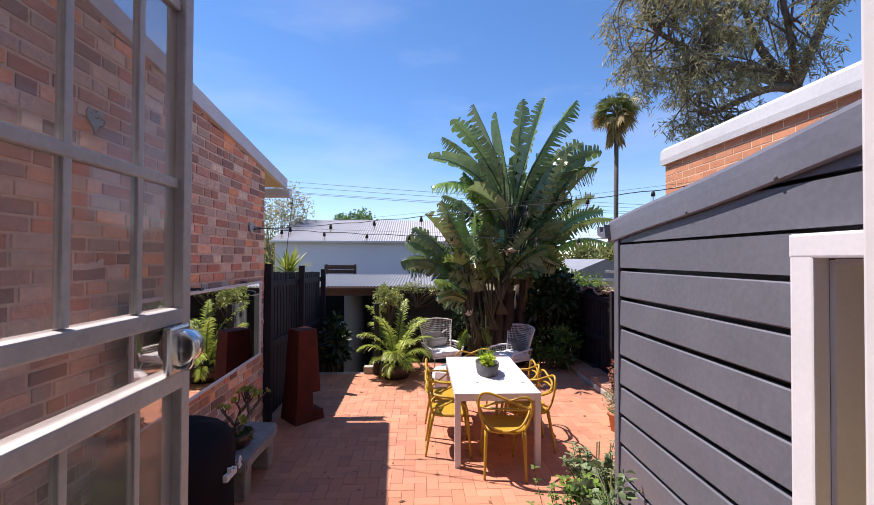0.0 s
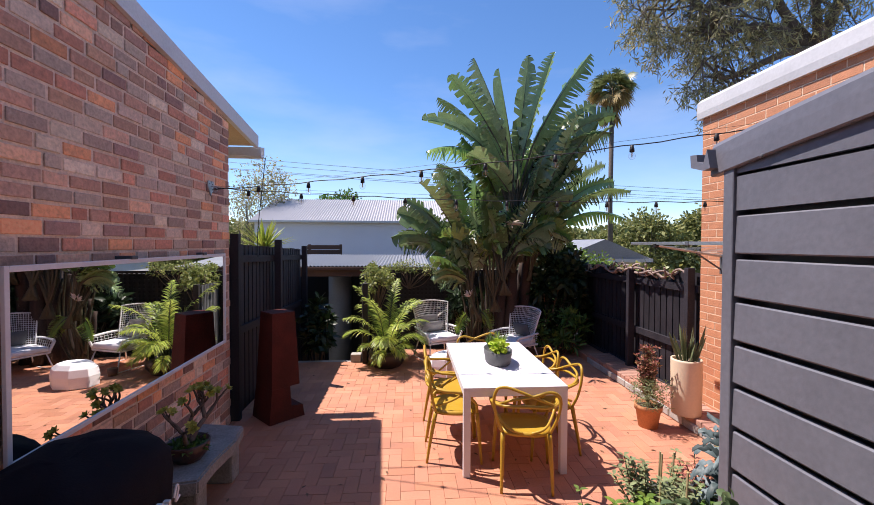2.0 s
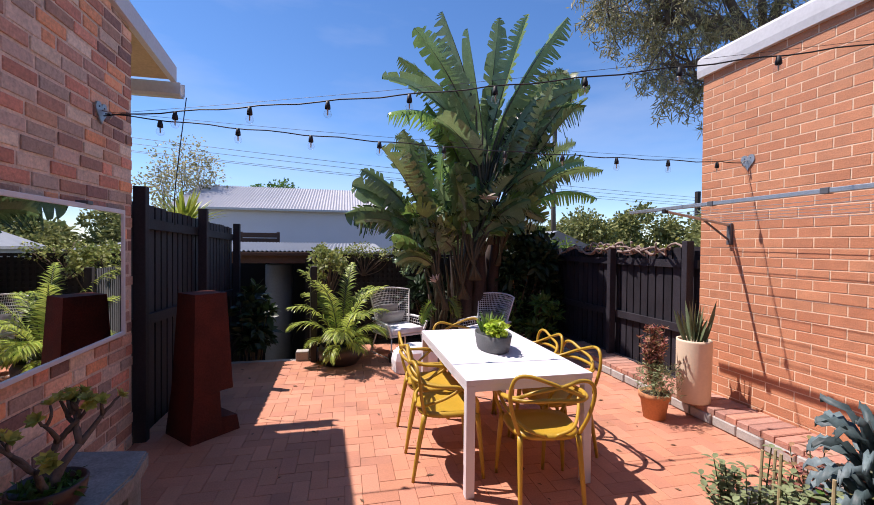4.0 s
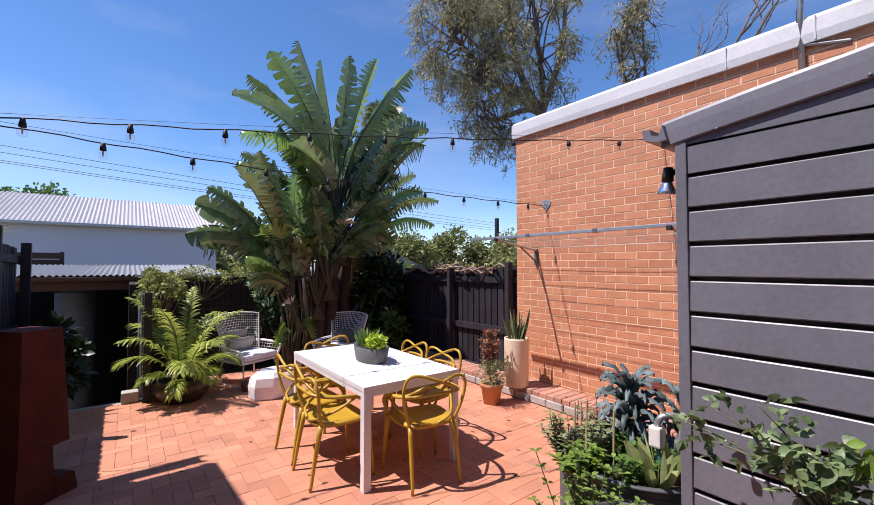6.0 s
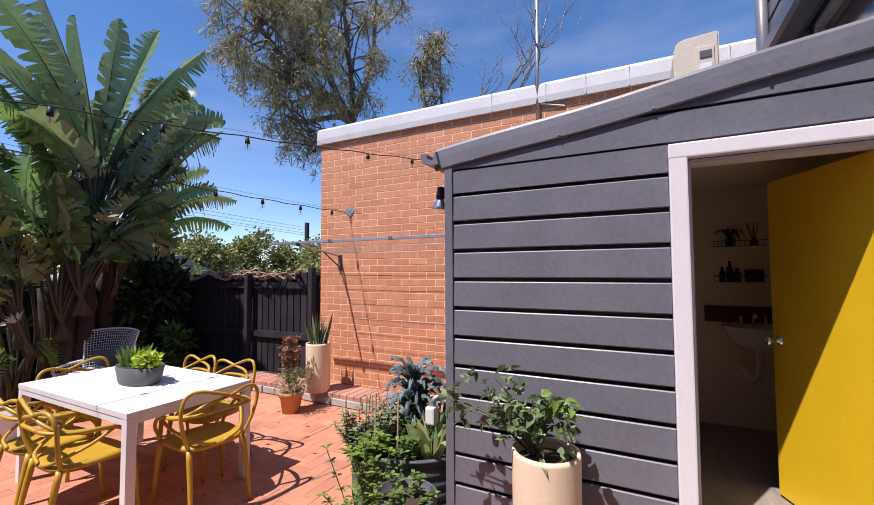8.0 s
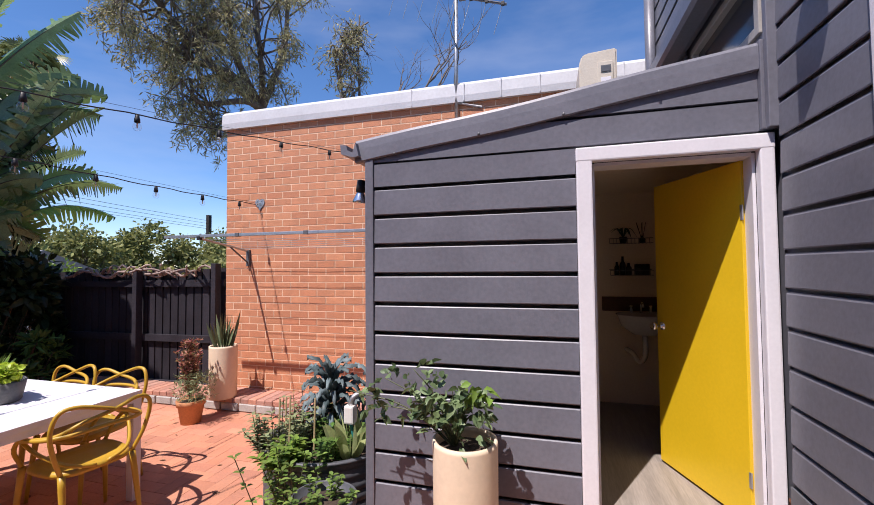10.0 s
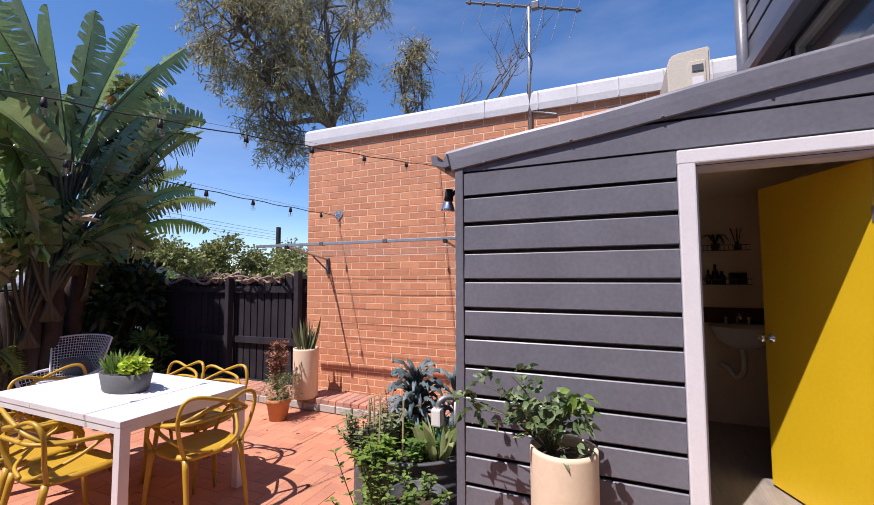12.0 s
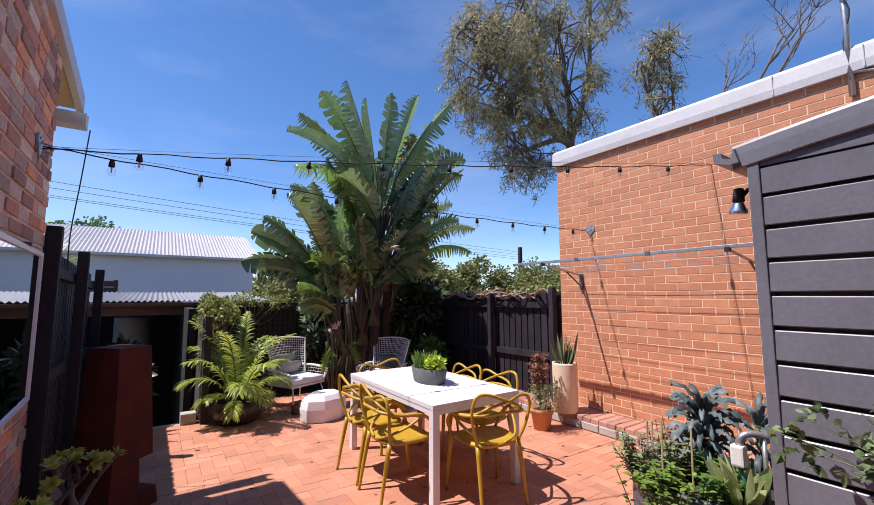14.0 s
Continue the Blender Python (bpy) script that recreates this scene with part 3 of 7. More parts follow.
def dining_chair(m):
    ch = thing("dining_chair", "mustard moulded plastic chair with three interwoven back hoops", "chair", m, "chairs round the table")
    # seat: a dished panel with rounded outline
    bm = bmesh.new()
    n, rings = 28, []
    for r in (0.0, 0.45, 0.75, 0.93, 1.0):
        ring = []
        for k in range(n):
            a = 2 * math.pi * k / n
            c, s = math.cos(a), math.sin(a)
            x = 0.225 * r * math.copysign(abs(c) ** 0.62, c)
            y = 0.215 * r * math.copysign(abs(s) ** 0.62, s) + 0.0
            z = 0.445 + 0.018 * r ** 3 + (0.012 if r == 0.93 else 0) - (0.01 if r == 1.0 else 0) - 0.012 * max(0, y / 0.215) ** 3
            ring.append(bm.verts.new((x * (1 + 0.06 * y / 0.2), y, z)))
        rings.append(ring)
    for a, b in zip(rings, rings[1:]):
        for k in range(n):
            j = (k + 1) % n
            if a is rings[0]:
                continue
            bm.faces.new((a[k], a[j], b[j], b[k]))
    bm.faces.new(rings[1])
    for v in rings[0]:
        bm.verts.remove(v)
    r = bmesh.ops.extrude_face_region(bm, geom=bm.faces[:])
    bmesh.ops.translate(bm, vec=(0, 0, -0.018), verts=[v for v in r["geom"] if isinstance(v, bmesh.types.BMVert)])
    bmesh.ops.recalc_face_normals(bm, faces=bm.faces)
    part("seat", bm, M_MUSTARD, ch, "", True)
    for sx, sy, bx, by in ((-1, 1, -0.245, 0.225), (1, 1, 0.245, 0.225), (-1, -1, -0.20, -0.265), (1, -1, 0.20, -0.265)):
        bm = bmesh.new()
        top = (sx * (0.215 if sy > 0 else 0.185), sy * 0.185, 0.452)
        tube(bm, smooth_path([(bx, by, 0), (bx * 0.6 + top[0] * 0.4, by * 0.6 + top[1] * 0.4, 0.2), top], 4), [0.0115 + 0.008 * i / 8 for i in range(9)], 10)
        part("leg", bm, M_MUSTARD, ch, "", True)
    hoop = smooth_path([(-0.215, 0.185, 0.45), (-0.262, 0.165, 0.56), (-0.278, 0.05, 0.655), (-0.262, -0.12, 0.672), (-0.17, -0.245, 0.69), (0, -0.268, 0.70),
                        (0.17, -0.245, 0.69), (0.262, -0.12, 0.672), (0.278, 0.05, 0.655), (0.262, 0.165, 0.56), (0.215, 0.185, 0.45)], 5)
    part("back_hoop", tube(bmesh.new(), hoop, 0.0125, 8), M_MUSTARD, ch, "", True)
    for s, h in ((1, 0.845), (-1, 0.815)):
        loop = smooth_path([(-0.185 * s, -0.18, 0.45), (-0.235 * s, -0.215, 0.58), (-0.262 * s, -0.235, 0.72), (-0.235 * s, -0.25, h - 0.02), (-0.16 * s, -0.262, h), (-0.04 * s, -0.27, h - 0.035),
                            (0.12 * s, -0.258, 0.745), (0.215 * s, -0.19, 0.69), (0.268 * s, -0.06, 0.668), (0.276 * s, 0.04, 0.652)], 5)
        part("back_hoop", tube(bmesh.new(), loop, 0.0125, 8), M_MUSTARD, ch, "", True)
    low = smooth_path([(-0.275, 0.06, 0.65), (-0.235, -0.06, 0.57), (-0.15, -0.19, 0.50), (-0.03, -0.215, 0.46)], 5)
    part("brace", tube(bmesh.new(), low, 0.011, 8), M_MUSTARD, ch, "", True)
    part("brace", tube(bmesh.new(), [Vector((-p.x, p.y, p.z)) for p in low], 0.011, 8), M_MUSTARD, ch, "", True)
    return ch


chair = dining_chair(pose(0.735, 4.90, 0, 0, 0, -91))
for x, y, rz in ((0.745, 5.40, -87), (1.635, 4.93, 92), (1.615, 5.43, 86), (1.275, 4.445, -9), (1.18, 5.885, 183)):
    copy_thing(chair, pose(x, y, 0, 0, 0, rz))

# ---- string lights ----
M_BLACK = mat("black_rubber", (0.012, 0.012, 0.013), 0.6, 0.1, 10, 60, 0.05)
M_BULB = glass_mat("bulb_glass", (0.98, 0.97, 0.96), 0.06)
M_FILAMENT = mat("filament_stem", (0.5, 0.42, 0.3), 0.4)


def bulb_holder(parent, p):
    bm = bmesh.new()
    lathe(bm, [(0.0, 0.006), (0.012, 0.004), (0.014, -0.012), (0.017, -0.02), (0.019, -0.045), (0.015, -0.048)], 12)
    bmesh.ops.translate(bm, vec=p, verts=bm.verts[:])
    h = part("bulb_holder", bm, M_BLACK, parent, "", True)
    bm = bmesh.new()
    lathe(bm, [(0.012, -0.044), (0.015, -0.052), (0.024, -0.066), (0.027, -0.080), (0.022, -0.096), (0.012, -0.104), (0.0, -0.106)], 14)
    bmesh.ops.translate(bm, vec=p, verts=bm.verts[:])
    b = part("bulb", bm, M_BULB, h, "clear glass globe", True)
    b.visible_shadow = False
    bm = bmesh.new()
    lathe(bm, [(0.005, -0.05), (0.004, -0.085), (0.0, -0.09)], 6)
    bmesh.ops.translate(bm, vec=p, verts=bm.verts[:])
    part("filament", bm, M_FILAMENT, h, "", True)


def string_lights(a, b, sag, fractions, label):
    st = thing("string_lights", label, "string lights", None, "festoon strings")
    a, b = Vector(a), Vector(b)
    P = [a.lerp(b, t / 40) - Vector((0, 0, sag * 4 * (t / 40) * (1 - t / 40))) for t in range(41)]
    for i in range(1, 40):
        P[i].z += 0.006 * math.sin(i * 1.7)
    part("cable", tube(bmesh.new(), P, 0.0045, 6), M_BLACK, st, "", True)
    Q = [a.lerp(b, t / 20) + Vector((0, 0.02, 0.02 - sag * 2.2 * (t / 20) * (1 - t / 20))) for t in range(21)]
    part("support_wire", tube(bmesh.new(), Q, 0.0014, 5), M_BLACK, st)
    for f in fractions:
        p = a.lerp(b, f) - Vector((0, 0, sag * 4 * f * (1 - f) + 0.006))
        bulb_holder(st, p)
    return st


string_lights((-1.635, 5.25, 2.50), (3.685, 3.62, 2.93), 0.06, [0.093 * k * (1 + 0.008 * k) for k in range(1, 11)], "black festoon cable with clear globes running to the brick wall")
string_lights((-1.635, 5.27, 2.52), (3.67, 5.10, 2.43), 0.055, [0.065 + i * 0.0975 for i in range(10)], "black festoon cable with clear globes across the courtyard")
bm = tube(bmesh.new(), smooth_path([(-1.58, 6.60, 3.10), (-1.60, 6.5, 2.6), (-1.63, 6.45, 2.12), (-1.63, 6.45, 1.8)], 6), 0.005, 6)
tagged(part("hanging_cable", bm, M_BLACK), "thin black cable hanging from the gutter to the fence", "cable")


def heart_hook(m, label):
    h = thing("wall_hook", label, "hook", m, "heart hooks")
    out = []
    for k in range(36):
        t = 2 * math.pi * k / 36
        x = 16 * math.sin(t) ** 3
        y = 13 * math.cos(t) - 5 * math.cos(2 * t) - 2 * math.cos(3 * t) - math.cos(4 * t)
        out.append((x * 0.0042, y * 0.0052))
    part("plate", prism(bmesh.new(), out, (0, 0.012), "x"), M_STEEL, h, "grey heart shaped metal plate")
    bm = tube(bmesh.new(), smooth_path([(0.01, 0, 0.01), (0.05, 0, 0.0), (0.07, 0, -0.02), (0.06, 0, -0.045), (0.035, 0, -0.05)], 4), 0.005, 8)
    part("hook", bm, M_STEEL, h, "", True)
    for y in (-0.03, 0.03):
        bm = bmesh.new()
        lathe(bm, [(0.0, 0.005), (0.006, 0.003), (0.007, 0.0)], 8)
        bmesh.ops.transform(bm, matrix=pose(0.012, y, 0.03, 0, 90, 0), verts=bm.verts[:])
        part("screw", bm, M_DARKMETAL, h)
    return h


heart_hook(pose(-1.652, 5.24, 2.525), "grey metal heart hook screwed to the old brick wall")
heart_hook(pose(-1.652, 2.86, 3.03), "grey metal heart hook high on the old brick wall")
heart_hook(pose(3.69, 5.08, 2.44, 0, 0, 180), "grey metal heart hook screwed to the orange brick wall")

# ---- clothes line on the orange wall ----
cl = thing("clothes_line", "grey fold down clothes line fixed to the brick wall", "clothes line")
for y in (3.25, 5.24):
    part("bracket", boxm(3.655, 3.695, y - 0.022, y + 0.022, 1.66, 1.87, 0.006), M_DARKMETAL, cl, "dark hinged wall bracket")
    part("arm", tube(bmesh.new(), [(3.665, y, 1.85), (2.93, y, 1.965)], 0.013, 8), M_STEEL, cl)
    part("strut", tube(bmesh.new(), [(3.67, y, 1.70), (3.36, y, 1.895)], 0.010, 8), M_DARKMETAL, cl)
    part("end_cap", boxm(2.905, 2.945, y - 0.02, y + 0.02, 1.945, 1.985, 0.004), M_BLACK, cl, "black plastic end cap")
front = part("front_bar", boxm(2.915, 2.95, 3.0, 5.72, 1.972, 2.004, 0.004), M_STEEL, cl)
for y in (3.9, 4.72):
    part("sleeve", boxm(2.910, 2.955, y, y + 0.05, 1.968, 2.008, 0.004), M_DARKMETAL, front, "dark joining sleeve")
for x in (3.05, 3.15, 3.25, 3.35, 3.45, 3.55):
    z = 1.86 + (3.665 - x) * 0.155
    part("line", tube(bmesh.new(), [(x, 3.26, z), (x, 4.25, z - 0.012), (x, 5.23, z)], 0.0022, 5), M_STEEL, cl)

# ---- spot lamp on the outbuilding's end wall ----
sp = thing("spot_lamp", "chrome spot lamp on the outbuilding's end wall", "lamp")
part("wall_plate", boxm(1.70, 1.80, 2.60, 2.625, 2.10, 2.22, 0.006), M_BLACK, sp)
part("arm", tube(bmesh.new(), smooth_path([(1.74, 2.62, 2.17), (1.73, 2.68, 2.18), (1.72, 2.72, 2.14)], 4), 0.012, 8), M_BLACK, sp, "", True)
bm = bmesh.new()
lathe(bm, [(0.0, 0.075), (0.024, 0.07), (0.028, 0.03), (0.030, -0.005), (0.0, -0.005)], 20)
bmesh.ops.transform(bm, matrix=pose(1.71, 2.735, 2.115, 6, -4, 0), verts=bm.verts[:])
part("holder", bm, M_BLACK, sp, "black lamp holder", True)
bm = bmesh.new()
lathe(bm, [(0.022, -0.004), (0.028, -0.02), (0.044, -0.055), (0.047, -0.07), (0.043, -0.075), (0.0, -0.080)], 22)
bmesh.ops.transform(bm, matrix=pose(1.71, 2.735, 2.115, 6, -4, 0), verts=bm.verts[:])
part("reflector_bulb", bm, M_CHROME, sp, "silvered reflector bulb", True)

# ---- cylinder lamp on the house wall ----
hl = thing("wall_lamp", "dark cylinder wall lamp on the charcoal weatherboards", "lamp")
part("mount", boxm(1.10, 1.16, 0.553, 0.60, 2.72, 2.80, 0.005), M_DARKMETAL, hl)
bm = bmesh.new()
lathe(bm, [(0.0, 3.0), (0.045, 3.0), (0.048, 2.99), (0.048, 2.67), (0.044, 2.665), (0.040, 2.68), (0.0, 2.685)], 20, 1.13, 0.645)
part("cylinder", bm, M_DARKMETAL, hl, "", True)

# ---- yellow door of the outbuilding ----
door = thing("door_1", "bright yellow painted flush door standing open inward", "door", pose(1.690, 0.664, 0), "", "structure")
DOOR_TURN = pose(0, 0, 0, 0, 0, -69)
leaf = part("leaf", boxm(-0.004, 0.036, 0.0, 0.685, 0.375, 2.145, 0.003, None), M_YELLOW_DOOR, door)
leaf.matrix_basis = DOOR_TURN
bm = bmesh.new()
lathe(bm, [(0.026, 0.0), (0.026, 0.006), (0.012, 0.01), (0.011, 0.04), (0.022, 0.05), (0.027, 0.065), (0.018, 0.078), (0.0, 0.08)], 18)
bmesh.ops.transform(bm, matrix=pose(-0.004, 0.63, 1.24, 0, -90, 0), verts=bm.verts[:])
part("door_knob", bm, M_CHROME, leaf, "chrome knob", True)
for z in (0.55, 1.85):
    part("hinge", boxm(-0.007, 0.0, -0.008, 0.008, z, z + 0.075, 0.002), M_ALU, leaf, "metal butt hinge")

# ---- inside the outbuilding ----


def wire_shelf(m, label):
    s = thing("wire_shelf", label, "shelf", m, "wire shelves")
    bm = bmesh.new()
    for k in range(12):
        tube(bm, [(-0.09, -0.17 + k * 0.031, 0.0), (0.0, -0.17 + k * 0.031, 0.0), (0.0, -0.17 + k * 0.031, 0.05)], 0.0022, 5)
    for x, z in ((-0.09, 0.0), (-0.09, 0.045), (0.0, 0.05)):
        tube(bm, [(x, -0.18, z), (x, 0.18, z)], 0.003, 5)
    part("wire_basket", bm, M_DARKMETAL, s)
    return s


wire_shelf(pose(3.48, 0.87, 1.54), "dark wire shelf on the cream wall holding bottles")
wire_shelf(pose(3.48, 0.87, 1.83), "dark wire shelf on the cream wall with a small plant")
M_BOTTLE = mat("dark_bottle", (0.02, 0.015, 0.012), 0.25, 0.1)
for y, h, r in ((0.99, 0.12, 0.022), (0.94, 0.17, 0.024), (0.89, 0.11, 0.026)):
    bm = bmesh.new()
    lathe(bm, [(0.0, 0.0), (r, 0.0), (r, h * 0.6), (r * 0.45, h * 0.75), (r * 0.42, h), (0, h)], 14, 3.435, y)
    bmesh.ops.translate(bm, vec=(0, 0, 1.542), verts=bm.verts[:])
    tagged(part("bottle", bm, M_BOTTLE, None, "", True), "small dark bottle on the wire shelf", "bottle", "shelf bottles")
tagged(part("storage_tin", boxm(3.40, 3.46, 0.72, 0.84, 1.542, 1.64, 0.006), M_BOTTLE), "dark square tin on the wire shelf", "tin")
bm = bmesh.new()
lathe(bm, [(0.0, 0.0), (0.028, 0.0), (0.036, 0.06), (0.03, 0.06), (0.0, 0.055)], 14, 3.435, 0.93)
bmesh.ops.translate(bm, vec=(0, 0, 1.832), verts=bm.verts[:])
sp_ = part("small_pot", bm, M_BOTTLE, None, "", True)
tagged(sp_, "small dark pot with a trailing houseplant", "plant pot")
bm = bmesh.new()
for k in range(9):
    a = k * 0.7
    q = smooth_path([(3.435, 0.93, 1.88), (3.435 + 0.03 * math.cos(a), 0.93 + 0.06 * math.sin(a), 1.97), (3.435 + 0.05 * math.cos(a), 0.93 + 0.12 * math.sin(a), 1.96 - 0.01 * k)], 3)
    tube(bm, q, [0.004, 0.008, 0.012, 0.015, 0.013, 0.009, 0.002], 5, squash=0.2)
part("leaves", bm, mat("dark_houseplant", (0.03, 0.06, 0.02), 0.5), sp_)
rd = thing("reed_diffuser", "small reed diffuser with dark sticks on the shelf", "diffuser")
bm = bmesh.new()
lathe(bm, [(0.0, 1.832), (0.026, 1.832), (0.026, 1.87), (0.012, 1.885), (0.012, 1.90)], 12, 3.435, 0.77)
part("bottle", bm, M_BOTTLE, rd, "", True)
for k in range(6):
    part("reed", tube(bmesh.new(), [(3.435, 0.77, 1.85), (3.435 + 0.02 * math.cos(k), 0.77 + 0.05 * math.sin(k * 1.9), 2.02)], 0.0022, 5), M_BOTTLE, rd)
M_CERAMIC = mat("white_ceramic", (0.7, 0.68, 0.64), 0.15, 0.03)
basin = thing("wash_basin", "white ceramic wall basin with chrome taps", "basin")
bm = bmesh.new()
lathe(bm, [(0.0, 1.02), (0.10, 1.03), (0.19, 1.10), (0.225, 1.20), (0.235, 1.205), (0.225, 1.195), (0.18, 1.12), (0.0, 1.07)], 28, 3.27, 0.80)
bmesh.ops.scale(bm, vec=(0.85, 1.0, 1.0), space=Matrix.Translation((-3.27, -0.8, 0)), verts=bm.verts[:])
part("bowl", bm, M_CERAMIC, basin, "", True)
for y in (0.72, 0.88):
    bm = bmesh.new()
    lathe(bm, [(0.0, 1.27), (0.02, 1.265), (0.012, 1.25), (0.012, 1.20)], 10, 3.42, y)
    part("tap", bm, M_CHROME, basin, "chrome tap", True)
part("spout", tube(bmesh.new(), smooth_path([(3.42, 0.80, 1.2), (3.41, 0.80, 1.28), (3.36, 0.80, 1.29), (3.32, 0.80, 1.26)], 4), 0.011, 8), M_CHROME, basin, "chrome spout", True)
part("waste_pipe", tube(bmesh.new(), smooth_path([(3.28, 0.80, 1.03), (3.28, 0.80, 0.85), (3.32, 0.84, 0.78), (3.37, 0.88, 0.84), (3.47, 0.92, 0.86)], 5), 0.022, 10), M_CERAMIC, basin, "", True)
part("splashback", boxm(3.44, 3.484, 0.56, 1.12, 1.21, 1.34, 0.004), M_TIMBER, basin, "dark timber back ledge")

# ---- glazed back door standing open ----
fd = thing("door_2", "aluminium framed glazed screen door standing open", "door", None, "", "structure")
DX = -0.083
M_DOORALU = mat("weathered_aluminium", (0.48, 0.47, 0.47), 0.5, 0.12, 12, 90, 0.08, metal=0.35, stain=0.25)
bm = boxm(DX - 0.02, DX + 0.02, 1.18, 1.215, 0.60, 3.10, 0.004)
box(bm, DX - 0.02, DX + 0.02, 0.50, 0.55, 0.60, 3.10, 0.004)
part("stile", bm, M_DOORALU, fd)
for z0, z1 in ((2.03, 2.06), (1.90, 1.935), (0.60, 0.68), (3.02, 3.10)):
    part("rail", boxm(DX - 0.022, DX + 0.022, 0.551, 1.179, z0, z1, 0.004), M_DOORALU, fd)
for y in (0.68, 0.87, 1.05):
    part("glazing_bar", boxm(DX - 0.007, DX + 0.007, y - 0.009, y + 0.009, 2.061, 3.018, 0.003), M_DOORALU, fd)
    part("glazing_bar", boxm(DX - 0.007, DX + 0.007, y - 0.009, y + 0.009, 0.682, 1.899, 0.003), M_DOORALU, fd)
for z in (2.31, 2.67):
    part("glazing_bar", boxm(DX - 0.010, DX + 0.010, 0.551, 1.179, z - 0.010, z + 0.010, 0.003), M_DOORALU, fd)
M_DUSTY = glass_mat("dusty_door_glass", (0.86, 0.82, 0.81), 0.05)
dn, dl = M_DUSTY.node_tree.nodes, M_DUSTY.node_tree.links
dust, veil, motes, span = (dn.new("ShaderNode" + k) for k in ("BsdfDiffuse", "MixShader", "TexNoise", "MapRange"))
dust.inputs["Color"].default_value = (0.45, 0.40, 0.37, 1)
motes.inputs["Scale"].default_value, motes.inputs["Detail"].default_value = 5.0, 7
span.inputs["To Min"].default_value, span.inputs["To Max"].default_value = 0.06, 0.26
dl.new(motes.outputs["Fac"], span.inputs["Value"])
dl.new(span.outputs[0], veil.inputs[0])
out_node = next(n for n in dn if n.type == "OUTPUT_MATERIAL")
dl.new(out_node.inputs[0].links[0].from_socket, veil.inputs[1])
dl.new(dust.outputs[0], veil.inputs[2])
dl.new(veil.outputs[0], out_node.inputs[0])
gp = part("pane", boxm(DX - 0.003, DX + 0.003, 0.552, 1.178, 0.685, 3.018), M_DUSTY, fd, "dusty tinted pane")
gp.visible_shadow = False
part("latch", boxm(DX + 0.022, DX + 0.036, 1.10, 1.18, 1.94, 2.03, 0.006), M_CHROME, fd, "chrome lock case")
hd = bmesh.new()
tube(hd, smooth_path([(DX + 0.034, 1.145, 2.005), (DX + 0.052, 1.145, 2.0), (DX + 0.056, 1.145, 1.975), (DX + 0.05, 1.145, 1.95), (DX + 0.034, 1.145, 1.945)], 4), 0.006, 8)
part("handle", hd, M_CHROME, fd, "chrome pull handle", True)
bm = bmesh.new()
lathe(bm, [(0.0, 0.0), (0.03, 0.0), (0.034, 0.02), (0.03, 0.045), (0.0, 0.05)], 16)
bmesh.ops.transform(bm, matrix=pose(DX + 0.03, 1.13, 1.985, 90, 0, 180) @ Matrix.Diagonal((1.1, 1.1, 1.2, 1)), verts=bm.verts[:])
part("knob", bm, M_CHROME, fd, "chrome knob", True)

fd.matrix_basis = Matrix.Translation((0, 0.5, 0)) @ Matrix.Diagonal((1, 0.825, 1, 1)) @ Matrix.Translation((0, -0.5, 0))

# ---- mirror on the old brick wall ----
mi = thing("wall_mirror", "large white framed mirror leaning on the old brick wall", "mirror")
mi.matrix_basis = pose(-1.638, 5.505, 0, 0, 0, 2.4)
part("mirror_glass", boxm(0.004, 0.008, -2.455, -0.03, 0.953, 1.84), M_MIRROR, mi)
bm = boxm(-0.002, 0.018, -2.480, -2.453, 0.928, 1.868, 0.003)
box(bm, -0.002, 0.018, -0.032, -0.005, 0.928, 1.868, 0.003)
box(bm, -0.002, 0.018, -2.453, -0.032, 0.928, 0.955, 0.003)
box(bm, -0.002, 0.018, -2.453, -0.032, 1.838, 1.868, 0.003)
part("frame", bm, M_WHITE, mi, "worn white painted frame")
part("backing", boxm(-0.008, -0.003, -2.465, -0.02, 0.943, 1.853), M_DARKTIMBER_SHADE, mi)
for y in (-1.55, -0.5):
    part("bracket", boxm(-0.12, 0.03, y - 0.03, y + 0.03, 1.864, 1.888, 0.003), M_DARKMETAL, mi, "rusty wall bracket")

